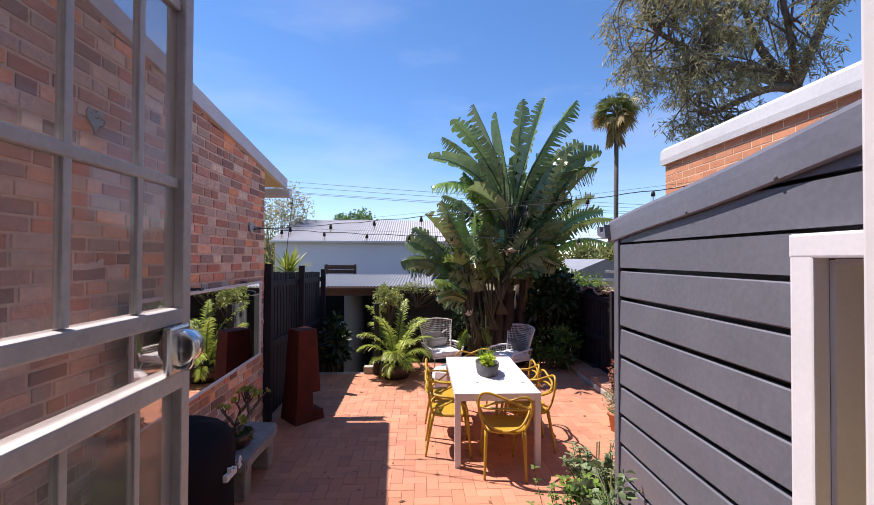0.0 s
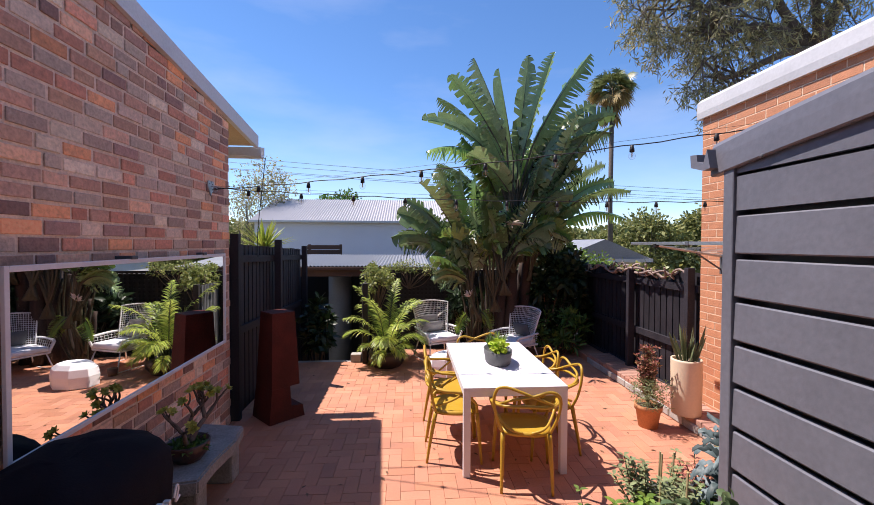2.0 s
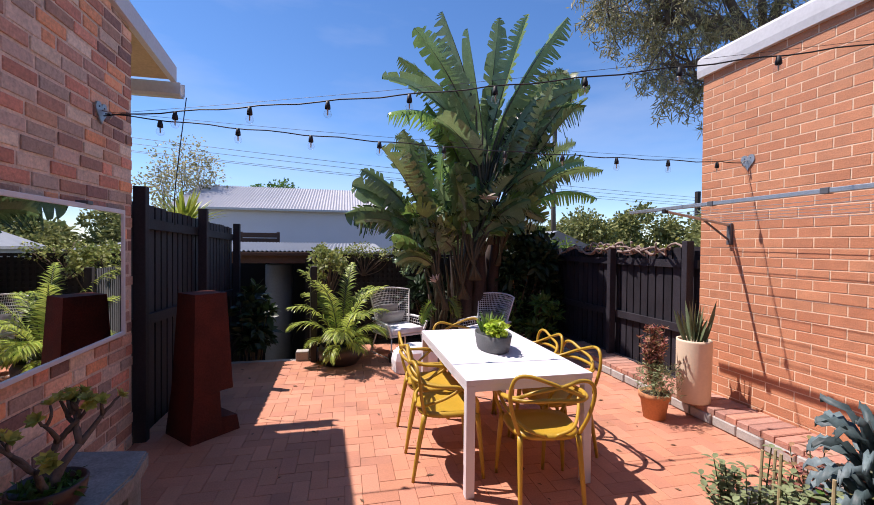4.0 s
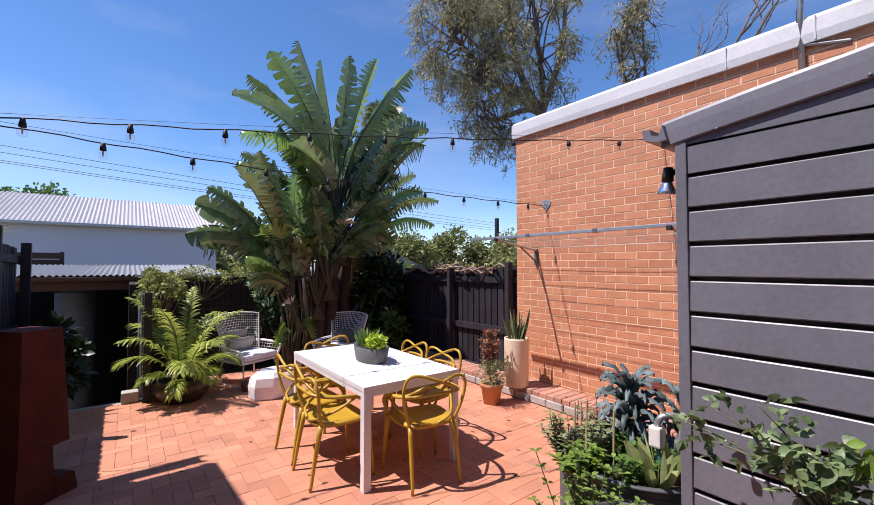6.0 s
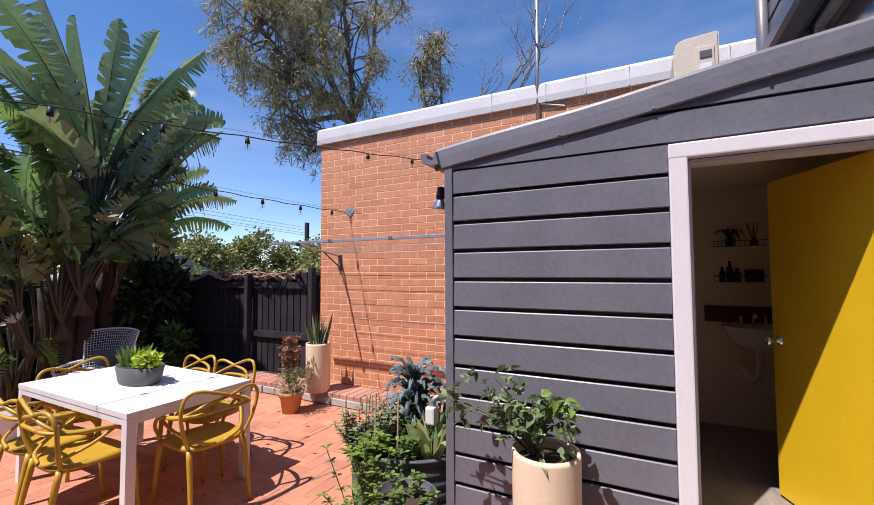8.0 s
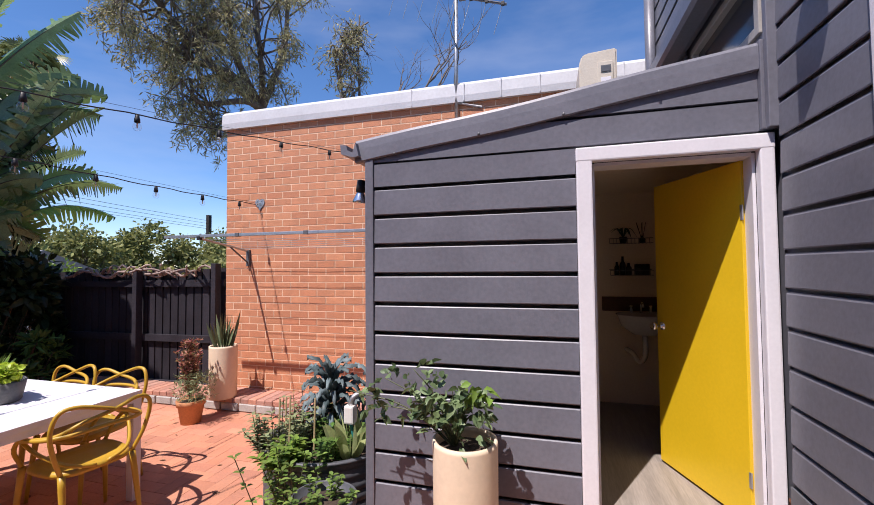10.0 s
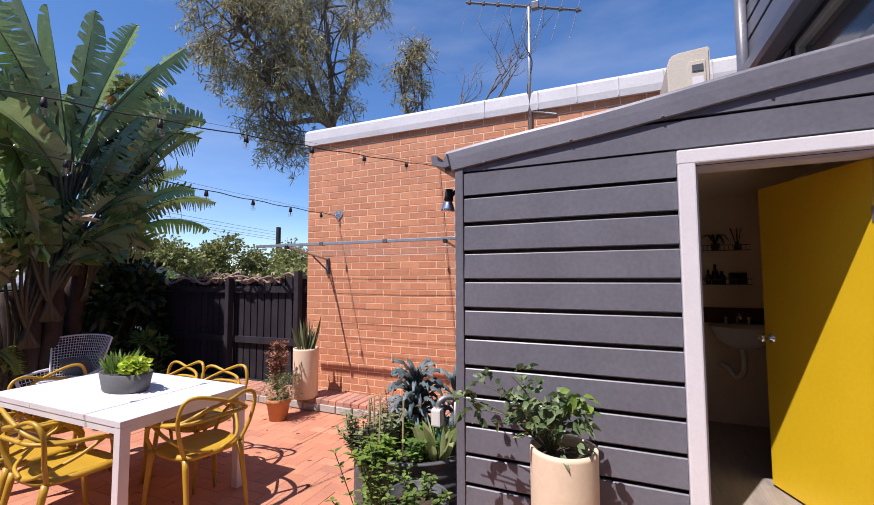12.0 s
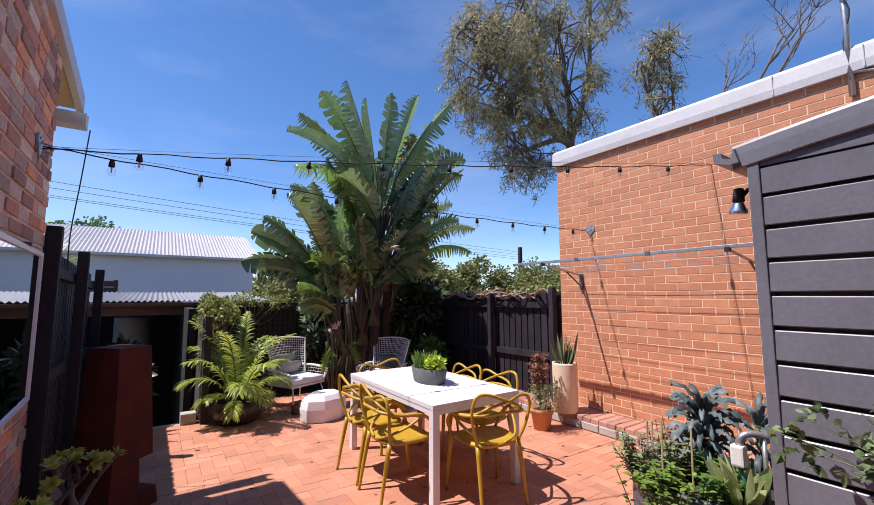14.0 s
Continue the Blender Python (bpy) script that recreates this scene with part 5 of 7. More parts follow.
G_BANANA = green("strelitzia_leaf", (0.155, 0.255, 0.088), 0.24, 0.32, 0.42, [(0.23, 0.33, 0.15), (0.10, 0.175, 0.06), (0.28, 0.42, 0.085)], island=False)
G_BANANA.node_tree.nodes["Principled BSDF"].inputs["Specular IOR Level"].default_value = 0.8
G_PALM = green("palm_leaf", (0.38, 0.50, 0.09), 0.35, 0.45, 0.3, [(0.46, 0.54, 0.12), (0.24, 0.34, 0.06)])
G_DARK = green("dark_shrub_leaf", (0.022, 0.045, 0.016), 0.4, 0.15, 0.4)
G_MID = green("mid_green_leaf", (0.10, 0.19, 0.04), 0.45, 0.3, 0.35)
G_LIGHT = green("light_green_leaf", (0.17, 0.27, 0.045), 0.45, 0.35, 0.3)
G_CREEP = green("creeper_leaf", (0.25, 0.29, 0.075), 0.45, 0.35, 0.35, [(0.36, 0.38, 0.12), (0.16, 0.21, 0.05)])
G_KALE = green("kale_leaf", (0.085, 0.125, 0.135), 0.55, 0.15, 0.25, [(0.15, 0.20, 0.215), (0.045, 0.07, 0.07)], island=False)
G_GUM = green("gum_leaf", (0.31, 0.285, 0.15), 0.5, 0.42, 0.35, [(0.38, 0.35, 0.18), (0.21, 0.21, 0.11)])
G_ROSE = green("rose_leaf", (0.10, 0.16, 0.075), 0.48, 0.25, 0.35, [(0.16, 0.23, 0.10), (0.065, 0.11, 0.05)])
G_RED = green("red_succulent_leaf", (0.36, 0.13, 0.10), 0.5, 0.3, 0.35, [(0.42, 0.20, 0.13), (0.28, 0.10, 0.08), (0.24, 0.22, 0.09), (0.40, 0.17, 0.12)])
G_GREY = green("grey_green_leaf", (0.21, 0.25, 0.12), 0.6, 0.2, 0.3)
G_SNAKE = green("snake_plant_leaf", (0.15, 0.19, 0.10), 0.4, 0.1, 0.3, island=False)
G_FAR = green("distant_foliage", (0.18, 0.20, 0.06), 0.75, 0.3, 0.35, [(0.26, 0.27, 0.10), (0.15, 0.18, 0.06)])
G_YUCCA = green("yucca_leaf", (0.30, 0.36, 0.06), 0.4, 0.3, 0.3)
M_BARK = mat("grey_brown_bark", (0.13, 0.105, 0.09), 0.9, 0.3, 8, 50, 0.5, stain=0.3)
M_DARKBARK = mat("dark_fibrous_bark", (0.045, 0.027, 0.02), 0.9, 0.35, 10, 60, 0.6)
M_STEM = mat("green_stem", (0.075, 0.09, 0.04), 0.5, 0.2, 8, 60, 0.1)
M_PETIOLE = mat("brown_green_petiole", (0.050, 0.045, 0.022), 0.55, 0.3, 6, 40, 0.15)
M_TWIG = mat("brown_twig", (0.13, 0.09, 0.06), 0.8, 0.25, 12, 60, 0.3)
M_CREAMPOT = mat("cream_stoneware", (0.70, 0.565, 0.41), 0.65, 0.05, 3, 40, 0.08, stain=0.14)
M_TERRA = mat("terracotta_pot", (0.48, 0.21, 0.09), 0.8, 0.15, 6, 60, 0.2, stain=0.2)
M_TUB = mat("dark_grey_tub", (0.075, 0.08, 0.09), 0.5, 0.12, 6, 60, 0.08)
M_BOWL = mat("dark_concrete_bowl", (0.11, 0.115, 0.12), 0.7, 0.15, 8, 80, 0.15)


class Leaves:
    """Collects many small leaves in one mesh."""

    def __init__(self):
        self.v, self.f = [], []

    def leaf(self, p, d, L, W, up=None, fold=0.15, droop=0.2, n=2):
        """A pointed blade from p along d; n cross sections between base and tip."""
        d = Vector(d).normalized()
        if up is None:
            up = Vector((prnd.uniform(-1, 1), prnd.uniform(-1, 1), prnd.uniform(0.2, 1)))
        s = d.cross(up)
        if s.length < 1e-4:
            s = d.cross(Vector((1, 0, 0.1)))
        s.normalize()
        nrm = s.cross(d)
        b = len(self.v)
        p = Vector(p)
        self.v.append(p)
        for k in range(1, n + 1):
            t = k / (n + 1)
            w = W * 0.5 * math.sin(math.pi * min(t * 1.0 + 0.05, 1)) ** 0.8
            c = p + d * (L * t) - Vector((0, 0, droop * L * t * t))
            self.v += [c - s * w + nrm * fold * w, c, c + s * w + nrm * fold * w]
        self.v.append(p + d * L - Vector((0, 0, droop * L)))
        tip = len(self.v) - 1
        self.f += [(b, b + 2, b + 1), (b, b + 3, b + 2)]
        for k in range(n - 1):
            i, j = b + 1 + 3 * k, b + 4 + 3 * k
            self.f += [(i, i + 1, j + 1, j), (i + 1, i + 2, j + 2, j + 1)]
        i = b + 1 + 3 * (n - 1)
        self.f += [(i, i + 1, tip), (i + 1, i + 2, tip)]

    def quad(self, p, d, s, L, W):
        b = len(self.v)
        self.v += [p, p + d * L * 0.45 + s * W * 0.5, p + d * L, p + d * L * 0.45 - s * W * 0.5]
        self.f.append((b, b + 1, b + 2, b + 3))

    def put(self, name, material, parent=None, label="", smooth=True):
        me = bpy.data.meshes.new(name)
        me.from_pydata([tuple(q) for q in self.v], [], self.f)
        me.materials.append(material)
        if smooth:
            me.polygons.foreach_set("use_smooth", [True] * len(me.polygons))
        ob = new(name, me)
        if parent:
            ob.parent = parent
        if label:
            ob["label"] = label
        return ob


def rand_dir(zmin=-1.0, zmax=1.0):
    a, z = prnd.uniform(0, 2 * math.pi), prnd.uniform(zmin, zmax)
    r = math.sqrt(max(0, 1 - z * z))
    return Vector((r * math.cos(a), r * math.sin(a), z))


def split_leaf(parent, root, base, tip, width, roll, lift=0.18, seed=0, droop_edge=0.2, pale=False, material=None):
    """Large paddle leaf torn into strips along its midrib, on a long stalk."""
    r = random.Random(seed)
    root, base, tip = Vector(root), Vector(base), Vector(tip)
    axis = tip - base
    L = axis.length
    ctrl = (base + tip) / 2 + Vector((0, 0, lift * L))
    stalk = smooth_path([root, root.lerp(base, 0.5) + (base - root).cross(Vector((0, 1, 0))) * 0.04, base], 5)
    n = 46
    mid = [base * (1 - t) ** 2 + ctrl * 2 * t * (1 - t) + tip * t * t for t in (k / n for k in range(n + 1))]
    bm = bmesh.new()
    tube(bm, stalk + mid[1:-1:4], [0.028 - 0.012 * k / (len(stalk)) for k in range(len(stalk))] + [0.014 - 0.0015 * k for k in range(len(mid[1:-1:4]))], 6)
    lf = Leaves()
    view = Vector((0.1, 1, 0))
    torn = r.choice(((1, 1, 2), (1, 2, 2), (2, 2, 3), (2, 3, 4), (3, 6, 11)))
    fold = r.uniform(0.3, 0.9) * r.choice((-1, 1))
    roll = roll + r.uniform(-0.45, 0.45)
    rows = []
    for q in range(n + 1):
        t = q / n
        d = (mid[min(q + 1, n)] - mid[max(q - 1, 0)]).normalized()
        s = d.cross(view)
        if s.length < 0.2:
            s = d.cross(Vector((1, 0, 0)))
        s = s.normalized()
        nr = d.cross(s)
        s, nr = s * math.cos(roll) + nr * math.sin(roll), nr * math.cos(roll) - s * math.sin(roll)
        w = width * 0.55 * min(1, (t * 6 + 0.10)) ** 0.65 * max(0.0, 1 - t ** 5.0) ** 0.6
        rows.append((mid[q], d, s, nr, w))
    for side in (-1, 1):
        b = len(lf.v)
        for c, d, s, nr, w in rows:
            lf.v += [c, c + s * side * w * 0.32 + d * (w * 0.10) + nr * (fold * 0.26 * w)]
        lf.f += [(b + 2 * q, b + 2 * q + 1, b + 2 * q + 3, b + 2 * q + 2) for q in range(n)]
        k = 0
        while k < n:
            k1 = min(n, k + (r.choice(torn) if k > 4 else 4))
            sag = r.uniform(0.0, droop_edge) + (0.35 if r.random() < 0.12 else 0)
            lag = r.uniform(-0.04, 0.10)
            b = len(lf.v)
            for q in range(k, k1 + 1):
                c, d, s, nr, w = rows[q]
                pinch = 0.017 if q == k else (-0.017 if q == k1 else 0)
                m2 = c + s * side * w * 0.32 + d * (w * 0.10) + nr * (fold * 0.26 * w)
                e = c + s * side * w + d * (w * (0.34 + lag) + pinch) + nr * (fold * w) - Vector((0, 0, sag * w))
                lf.v += [m2, e]
            lf.f += [(b + 2 * q, b + 2 * q + 1, b + 2 * q + 3, b + 2 * q + 2) for q in range(k1 - k)]
            k = k1
    part("stalk", bm, M_PETIOLE, parent, "", True)
    lf.put("leaf", material or G_BANANA, parent)


# giant bird of paradise: dark fibrous stems with fans of torn paddle leaves
bop = thing("bird_of_paradise_tree", "giant bird of paradise clump with torn paddle leaves", "tree")
for i, (x, y, h, lean) in enumerate(((1.95, 8.45, 2.1, 0.05), (2.15, 8.40, 2.6, 0.05), (2.38, 8.50, 2.3, 0.15), (1.55, 8.42, 1.1, -0.12), (2.05, 8.6, 2.3, 0.0), (1.42, 8.35, 0.9, -0.1), (2.25, 8.62, 1.7, 0.2), (1.85, 8.5, 1.5, -0.08))):
    bm = bmesh.new()
    q = [Vector((x + lean * k / 8 + 0.01 * math.sin(k * 2.1 + i), y, -0.05 + h * k / 8)) for k in range(9)]
    tube(bm, q, [(0.125 if i in (0, 1, 2, 4, 6, 7) else 0.05) * (1 - 0.4 * k / 8) * (1 + 0.08 * math.sin(k * 3 + i)) for k in range(9)], 10)
    part("stem", bm, M_DARKBARK, bop, "dark fibrous stem", True)
# fans: heart of the fan, first and last angle from upright, leaves, reach, blade width
FANS = (
    ((2.24, 8.35, 2.75), -62, 56, 12, 2.62, 0.46),
    ((1.42, 8.12, 1.25), -64, 16, 12, 2.12, 0.42),
    ((2.55, 8.40, 1.80), 14, 66, 7, 2.65, 0.40),
    ((2.10, 8.65, 2.25), -52, 48, 12, 2.05, 0.46),
    ((1.80, 8.05, 1.30), -62, 55, 10, 1.50, 0.42),
    ((2.25, 8.20, 2.45), -45, 48, 9, 1.75, 0.42),
    ((1.95, 7.95, 1.60), -78, 72, 12, 1.25, 0.40),
    ((1.45, 8.00, 1.15), -88, -20, 7, 1.30, 0.36),
    ((2.35, 8.25, 2.15), 10, 84, 8, 1.35, 0.38),
)
lr = random.Random(57)
for fi, (heart, a0, a1, count, reach, width) in enumerate(FANS):
    c = Vector(heart)
    for i in range(count):
        a = radians(a0 + (a1 - a0) * i / (count - 1) + lr.uniform(-4, 4))
        far = reach * (1 - 0.30 * (abs(a) / 1.15) ** 2) * lr.uniform(0.90, 1.05)
        depth = lr.uniform(-0.55, 0.45)
        base = c + Vector((math.sin(a * 0.58), depth * 0.35, math.cos(a * 0.58))) * (far * lr.uniform(0.30, 0.42))
        tip = c + Vector((math.sin(a), depth * 0.55, math.cos(a))) * far
        bow = 0.07 + 0.30 * max(0.0, abs(a) - 0.25)
        split_leaf(bop, c - Vector((0.1 * math.sin(a), 0, 0.5)), base, tip, width * lr.uniform(0.74, 1.0), lr.choice((-1, 1)) * lr.uniform(0.1, 1.35), bow, 100 + 40 * fi + i, 0.5)
for i in range(9):
    a = radians(-80 + 20 * i + lr.uniform(-8, 8))
    c = Vector((2.05 + 0.12 * math.sin(i * 2.0), 8.1, 1.75 + 0.12 * (i % 3)))
    base = c + Vector((math.sin(a) * 0.35, -0.1, 0.32))
    split_leaf(bop, c - Vector((0, -0.15, 0.4)), base, base + Vector((math.sin(a) * 0.75, -0.15, -0.05 - 0.12 * (i % 3))), 0.38, lr.uniform(0.3, 1.0), 0.28, 400 + i)
for i in range(10):
    x = 1.25 + 0.05 * i
    q = smooth_path([(1.42 + 0.02 * i, 8.3, -0.02), (x + 0.1, 8.22, 0.6 + 0.1 * (i % 3)), (x - 0.05 + 0.04 * (i % 3), 8.15, 1.25 + 0.16 * (i % 4))], 5)
    part("stalk", tube(bmesh.new(), q, 0.017, 6), M_PETIOLE, bop, "", True)
for i, (x, z, tx, tz) in enumerate(((1.30, 0.75, 1.12, 0.45), (1.55, 0.80, 1.70, 0.52))):
    split_leaf(bop, (1.42, 8.25, 0.2), (x, 8.1, z), (tx, 7.95, tz), 0.20, 0.2, 0.3, 500 + i, 0.1, False, G_LIGHT)
fl = Leaves()
for k in range(9):
    d = Vector((-0.75 + 0.1 * k, -0.5, 0.25 + 0.12 * ((k * 3) % 5)))
    fl.leaf((1.36, 8.0, 1.06), d, 0.22, 0.04, None, 0.3, 0.1)
fl.put("flower", mat("white_bract", (0.62, 0.58, 0.56), 0.6), bop, "white crane shaped bloom")
fl = Leaves()
for k in range(8):
    d = Vector((-0.7 + 0.2 * k, -0.6, 0.35 - 0.1 * ((k * 3) % 5)))
    fl.leaf((1.90, 7.4, 2.28), d, 0.24, 0.045, None, 0.3, 0.2)
fl.put("flower", mat("dry_bract", (0.33, 0.27, 0.2), 0.7), bop, "dry pale bloom")


def frond(parent, base, az, elev, L, width, droop, seed, material, leaflets=26):
    """Arching feather frond: rachis and two rows of leaflets."""
    r = random.Random(seed)
    h = Vector((math.cos(az), math.sin(az), 0))
    pts = []
    n = 12
    p = Vector(base)
    e = elev
    for k in range(n + 1):
        pts.append(p.copy())
        p = p + (h * math.cos(e) + Vector((0, 0, math.sin(e)))) * (L / n)
        e -= droop / n * (0.4 + 1.2 * k / n)
    rachis = tube(bmesh.new(), pts, [0.008 - 0.0055 * k / n for k in range(n + 1)], 5)
    f = part("frond", rachis, M_STEM, parent, "", True)
    lf = Leaves()
    for k in range(leaflets):
        t = 0.22 + 0.78 * k / (leaflets - 1)
        i = min(int(t * n), n - 1)
        c = pts[i].lerp(pts[i + 1], t * n - i)
        d = (pts[i + 1] - pts[i]).normalized()
        s = d.cross(Vector((0, 0, 1)))
        if s.length < 0.05:
            s = Vector((-h.y, h.x, 0))
        s.normalize()
        up = s.cross(d)
        w = width * (math.sin(math.pi * (0.12 + 0.83 * (t - 0.22) / 0.78)) ** 0.7)
        for side in (-1, 1):
            dd = s * side + d * (0.8 + 0.8 * t) + up * r.uniform(0.15, 0.6)
            lf.leaf(c, dd, w * r.uniform(0.8, 1.15), 0.019, up, 0.25, r.uniform(0.35, 0.7), 4)
    lf.put("leaf_blade", material, f)


palm = thing("potted_palm", "bright green feather palm in a dark round pot", "palm", pose(-0.07, 0, 0))
bm = bmesh.new()
lathe(bm, [(0.0, 0.0), (0.22, 0.0), (0.29, 0.10), (0.30, 0.20), (0.27, 0.26), (0.25, 0.255), (0.27, 0.2), (0.0, 0.21)], 28, 0.02, 7.72)
part("pot", bm, mat("dark_brown_glaze", (0.045, 0.03, 0.025), 0.4), palm, "dark brown glazed pot", True)
for i in range(17):
    a = i * 2.399
    u = ((i * 7) % 13) / 12
    frond(palm, (0.02 + 0.07 * math.cos(a), 7.74 + 0.07 * math.sin(a), 0.22), a, radians(62 + 26 * u), 0.66 + 0.62 * u, 0.25, 2.2 - 1.1 * u, i, G_PALM, 34)
for i in range(9):
    a = i * 0.71 + 0.2
    frond(palm, (0.02 + 0.1 * math.cos(a), 7.74 + 0.1 * math.sin(a), 0.24), a, radians(26 + 12 * (i % 3)), 0.36 + 0.05 * (i % 4), 0.20, 1.7, 60 + i, G_PALM, 24)


def cloud(name, label, category, centre, size, n, leaf, material, twigs=0, clumps=14, kind_group="", droop=0.2, hang=0.0, seed=1, stem_from=None, twig_mat=None):
    """Shrub: twigs and many leaves gathered in uneven clumps."""
    global prnd
    prnd = random.Random(seed)
    c = Vector(centre)
    sh = thing(name, label, category, None, kind_group)
    lf = Leaves()
    heads = []
    for k in range(clumps):
        d = rand_dir(-0.8, 1.0) * (prnd.uniform(0.35, 1.0) ** 0.6)
        heads.append((c + Vector((d.x * size[0], d.y * size[1], d.z * size[2])), prnd.uniform(0.22, 0.42)))
    for k in range(n):
        h, r = prnd.choice(heads)
        d = rand_dir(-0.7, 1.0)
        p = h + Vector((d.x * size[0], d.y * size[1], d.z * size[2])) * (r * prnd.uniform(0.3, 1.0))
        o = (d + rand_dir() * 0.7 + Vector((0, 0, 0.2 - hang * 3)))
        lf.leaf(p, o, leaf[0] * prnd.uniform(0.7, 1.25), leaf[1] * prnd.uniform(0.8, 1.2), None, 0.2, droop, 1 if leaf[0] < 0.05 else 2)
    tagged(lf.put("foliage", material, sh), "", "", "", "stuff")
    root = Vector(stem_from) if stem_from else c - Vector((0, 0, size[2]))
    bm = bmesh.new()
    for h, r in heads:
        q = smooth_path([root, root.lerp(h, 0.5) + rand_dir() * 0.15 * size[0], h], 4)
        tube(bm, q, [0.006 + 0.012 * min(size) * (1 - k / len(q)) for k in range(len(q))], 5)
    tagged(part("stem", bm, twig_mat or M_TWIG, sh, "", True), "", "", "", "stuff")
    return sh


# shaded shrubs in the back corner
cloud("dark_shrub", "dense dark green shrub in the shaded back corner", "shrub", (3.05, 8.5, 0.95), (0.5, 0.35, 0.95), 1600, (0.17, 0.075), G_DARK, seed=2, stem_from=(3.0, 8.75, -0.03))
cloud("dark_shrub", "glossy green shrub rising above the back fence", "shrub", (3.35, 9.2, 1.5), (0.8, 0.4, 0.5), 1500, (0.10, 0.05), G_MID, seed=3, stem_from=(3.2, 9.3, -0.03))
cloud("low_shrub", "low dark leafy ground plants in the garden bed", "shrub", (2.95, 8.15, 0.45), (0.45, 0.25, 0.42), 600, (0.16, 0.04), G_MID, seed=4, stem_from=(2.95, 8.2, -0.03))
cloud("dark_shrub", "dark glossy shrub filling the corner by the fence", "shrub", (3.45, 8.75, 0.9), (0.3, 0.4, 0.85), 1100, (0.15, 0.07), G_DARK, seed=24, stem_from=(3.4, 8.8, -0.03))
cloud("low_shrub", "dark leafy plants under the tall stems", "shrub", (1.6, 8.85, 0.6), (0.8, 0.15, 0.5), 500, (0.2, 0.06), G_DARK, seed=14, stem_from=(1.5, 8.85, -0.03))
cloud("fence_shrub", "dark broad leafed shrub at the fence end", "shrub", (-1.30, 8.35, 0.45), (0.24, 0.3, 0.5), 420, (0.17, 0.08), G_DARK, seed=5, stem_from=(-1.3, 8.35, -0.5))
cloud("creeper", "yellow green creeper trailing over the lattice screen", "creeper", (-0.28, 8.40, 1.34), (0.28, 0.42, 0.26), 1700, (0.05, 0.032), G_CREEP, seed=6, stem_from=(-0.3, 8.5, 0.6), clumps=22)
cloud("creeper", "light green creeper along the top of the lattice", "creeper", (0.40, 9.1, 1.50), (0.55, 0.14, 0.17), 800, (0.045, 0.03), G_CREEP, seed=7, stem_from=(0.3, 9.0, 1.1), clumps=18)
cloud("citrus_shrub", "light green citrus shrub behind the fence", "shrub", (3.95, 9.6, 1.42), (0.8, 0.7, 0.55), 1500, (0.07, 0.04), G_LIGHT, seed=8, stem_from=(3.9, 9.6, -0.7))

# bare vine along the right fence
vine = thing("fence_vine", "bare woody vine with a few leaves along the fence top", "vine")
vr = random.Random(9)
lf = Leaves()
prnd = random.Random(21)
bm = bmesh.new()
for k in range(9):
    y0 = 5.7 + 0.22 * k
    q = [Vector((3.66 + vr.uniform(-0.08, 0.06), y0 + i * 0.13, 1.60 + vr.uniform(-0.08, 0.10))) for i in range(8)]
    tube(bm, smooth_path(q, 3), 0.012 + 0.008 * vr.random(), 5)
    for i in range(7):
        lf.leaf(q[i] + Vector((0, 0, 0.03)), rand_dir(-0.2, 1), 0.07, 0.05)
part("stem", bm, mat("pale_vine_wood", (0.27, 0.2, 0.17), 0.8, 0.3), vine, "", True)
lf.put("foliage", G_CREEP, vine)

# yucca rosette behind the left fence
yu = thing("yucca", "spiky yellow green yucca behind the black fence", "plant")
lf = Leaves()
for k in range(70):
    a, e = prnd.uniform(0, 6.283), prnd.uniform(0.05, 1.4)
    d = Vector((math.cos(a) * math.cos(e), math.sin(a) * math.cos(e), math.sin(e)))
    lf.leaf((-2.15, 8.2, 1.84), d, prnd.uniform(0.45, 0.75), 0.05, Vector((0, 0, 1)), 0.3, 0.15, 3)
lf.put("foliage", G_YUCCA, yu)
part("trunk", tube(bmesh.new(), [(-2.15, 8.2, -0.7), (-2.15, 8.2, 1.86)], 0.06, 8), M_DARKBARK, yu, "", True)

# ---- table planter ----
bowl = thing("planter_bowl", "oval dark concrete bowl of leafy herbs on the table", "planter", pose(1.215, 5.19, 0.764, 0, 0, -90) @ Matrix.Diagonal((1.46, 0.90, 1.0, 1)))
bm = bmesh.new()
lathe(bm, [(0.0, 0.0), (0.128, 0.0), (0.137, 0.01), (0.158, 0.135), (0.155, 0.138), (0.146, 0.135), (0.14, 0.11), (0.0, 0.11)], 32)
part("bowl", bm, M_BOWL, bowl, "", True)
prnd = random.Random(31)
lf, l2 = Leaves(), Leaves()
for k in range(95):
    a, r = prnd.uniform(0, 6.283), prnd.uniform(0, 0.075)
    p = Vector((-0.06 + r * math.cos(a), r * math.sin(a), 0.11))
    lf.leaf(p, Vector((math.cos(a) * 0.5, math.sin(a) * 0.5, prnd.uniform(0.8, 2.2))), prnd.uniform(0.12, 0.25), 0.018, None, 0.2, 0.2, 2)
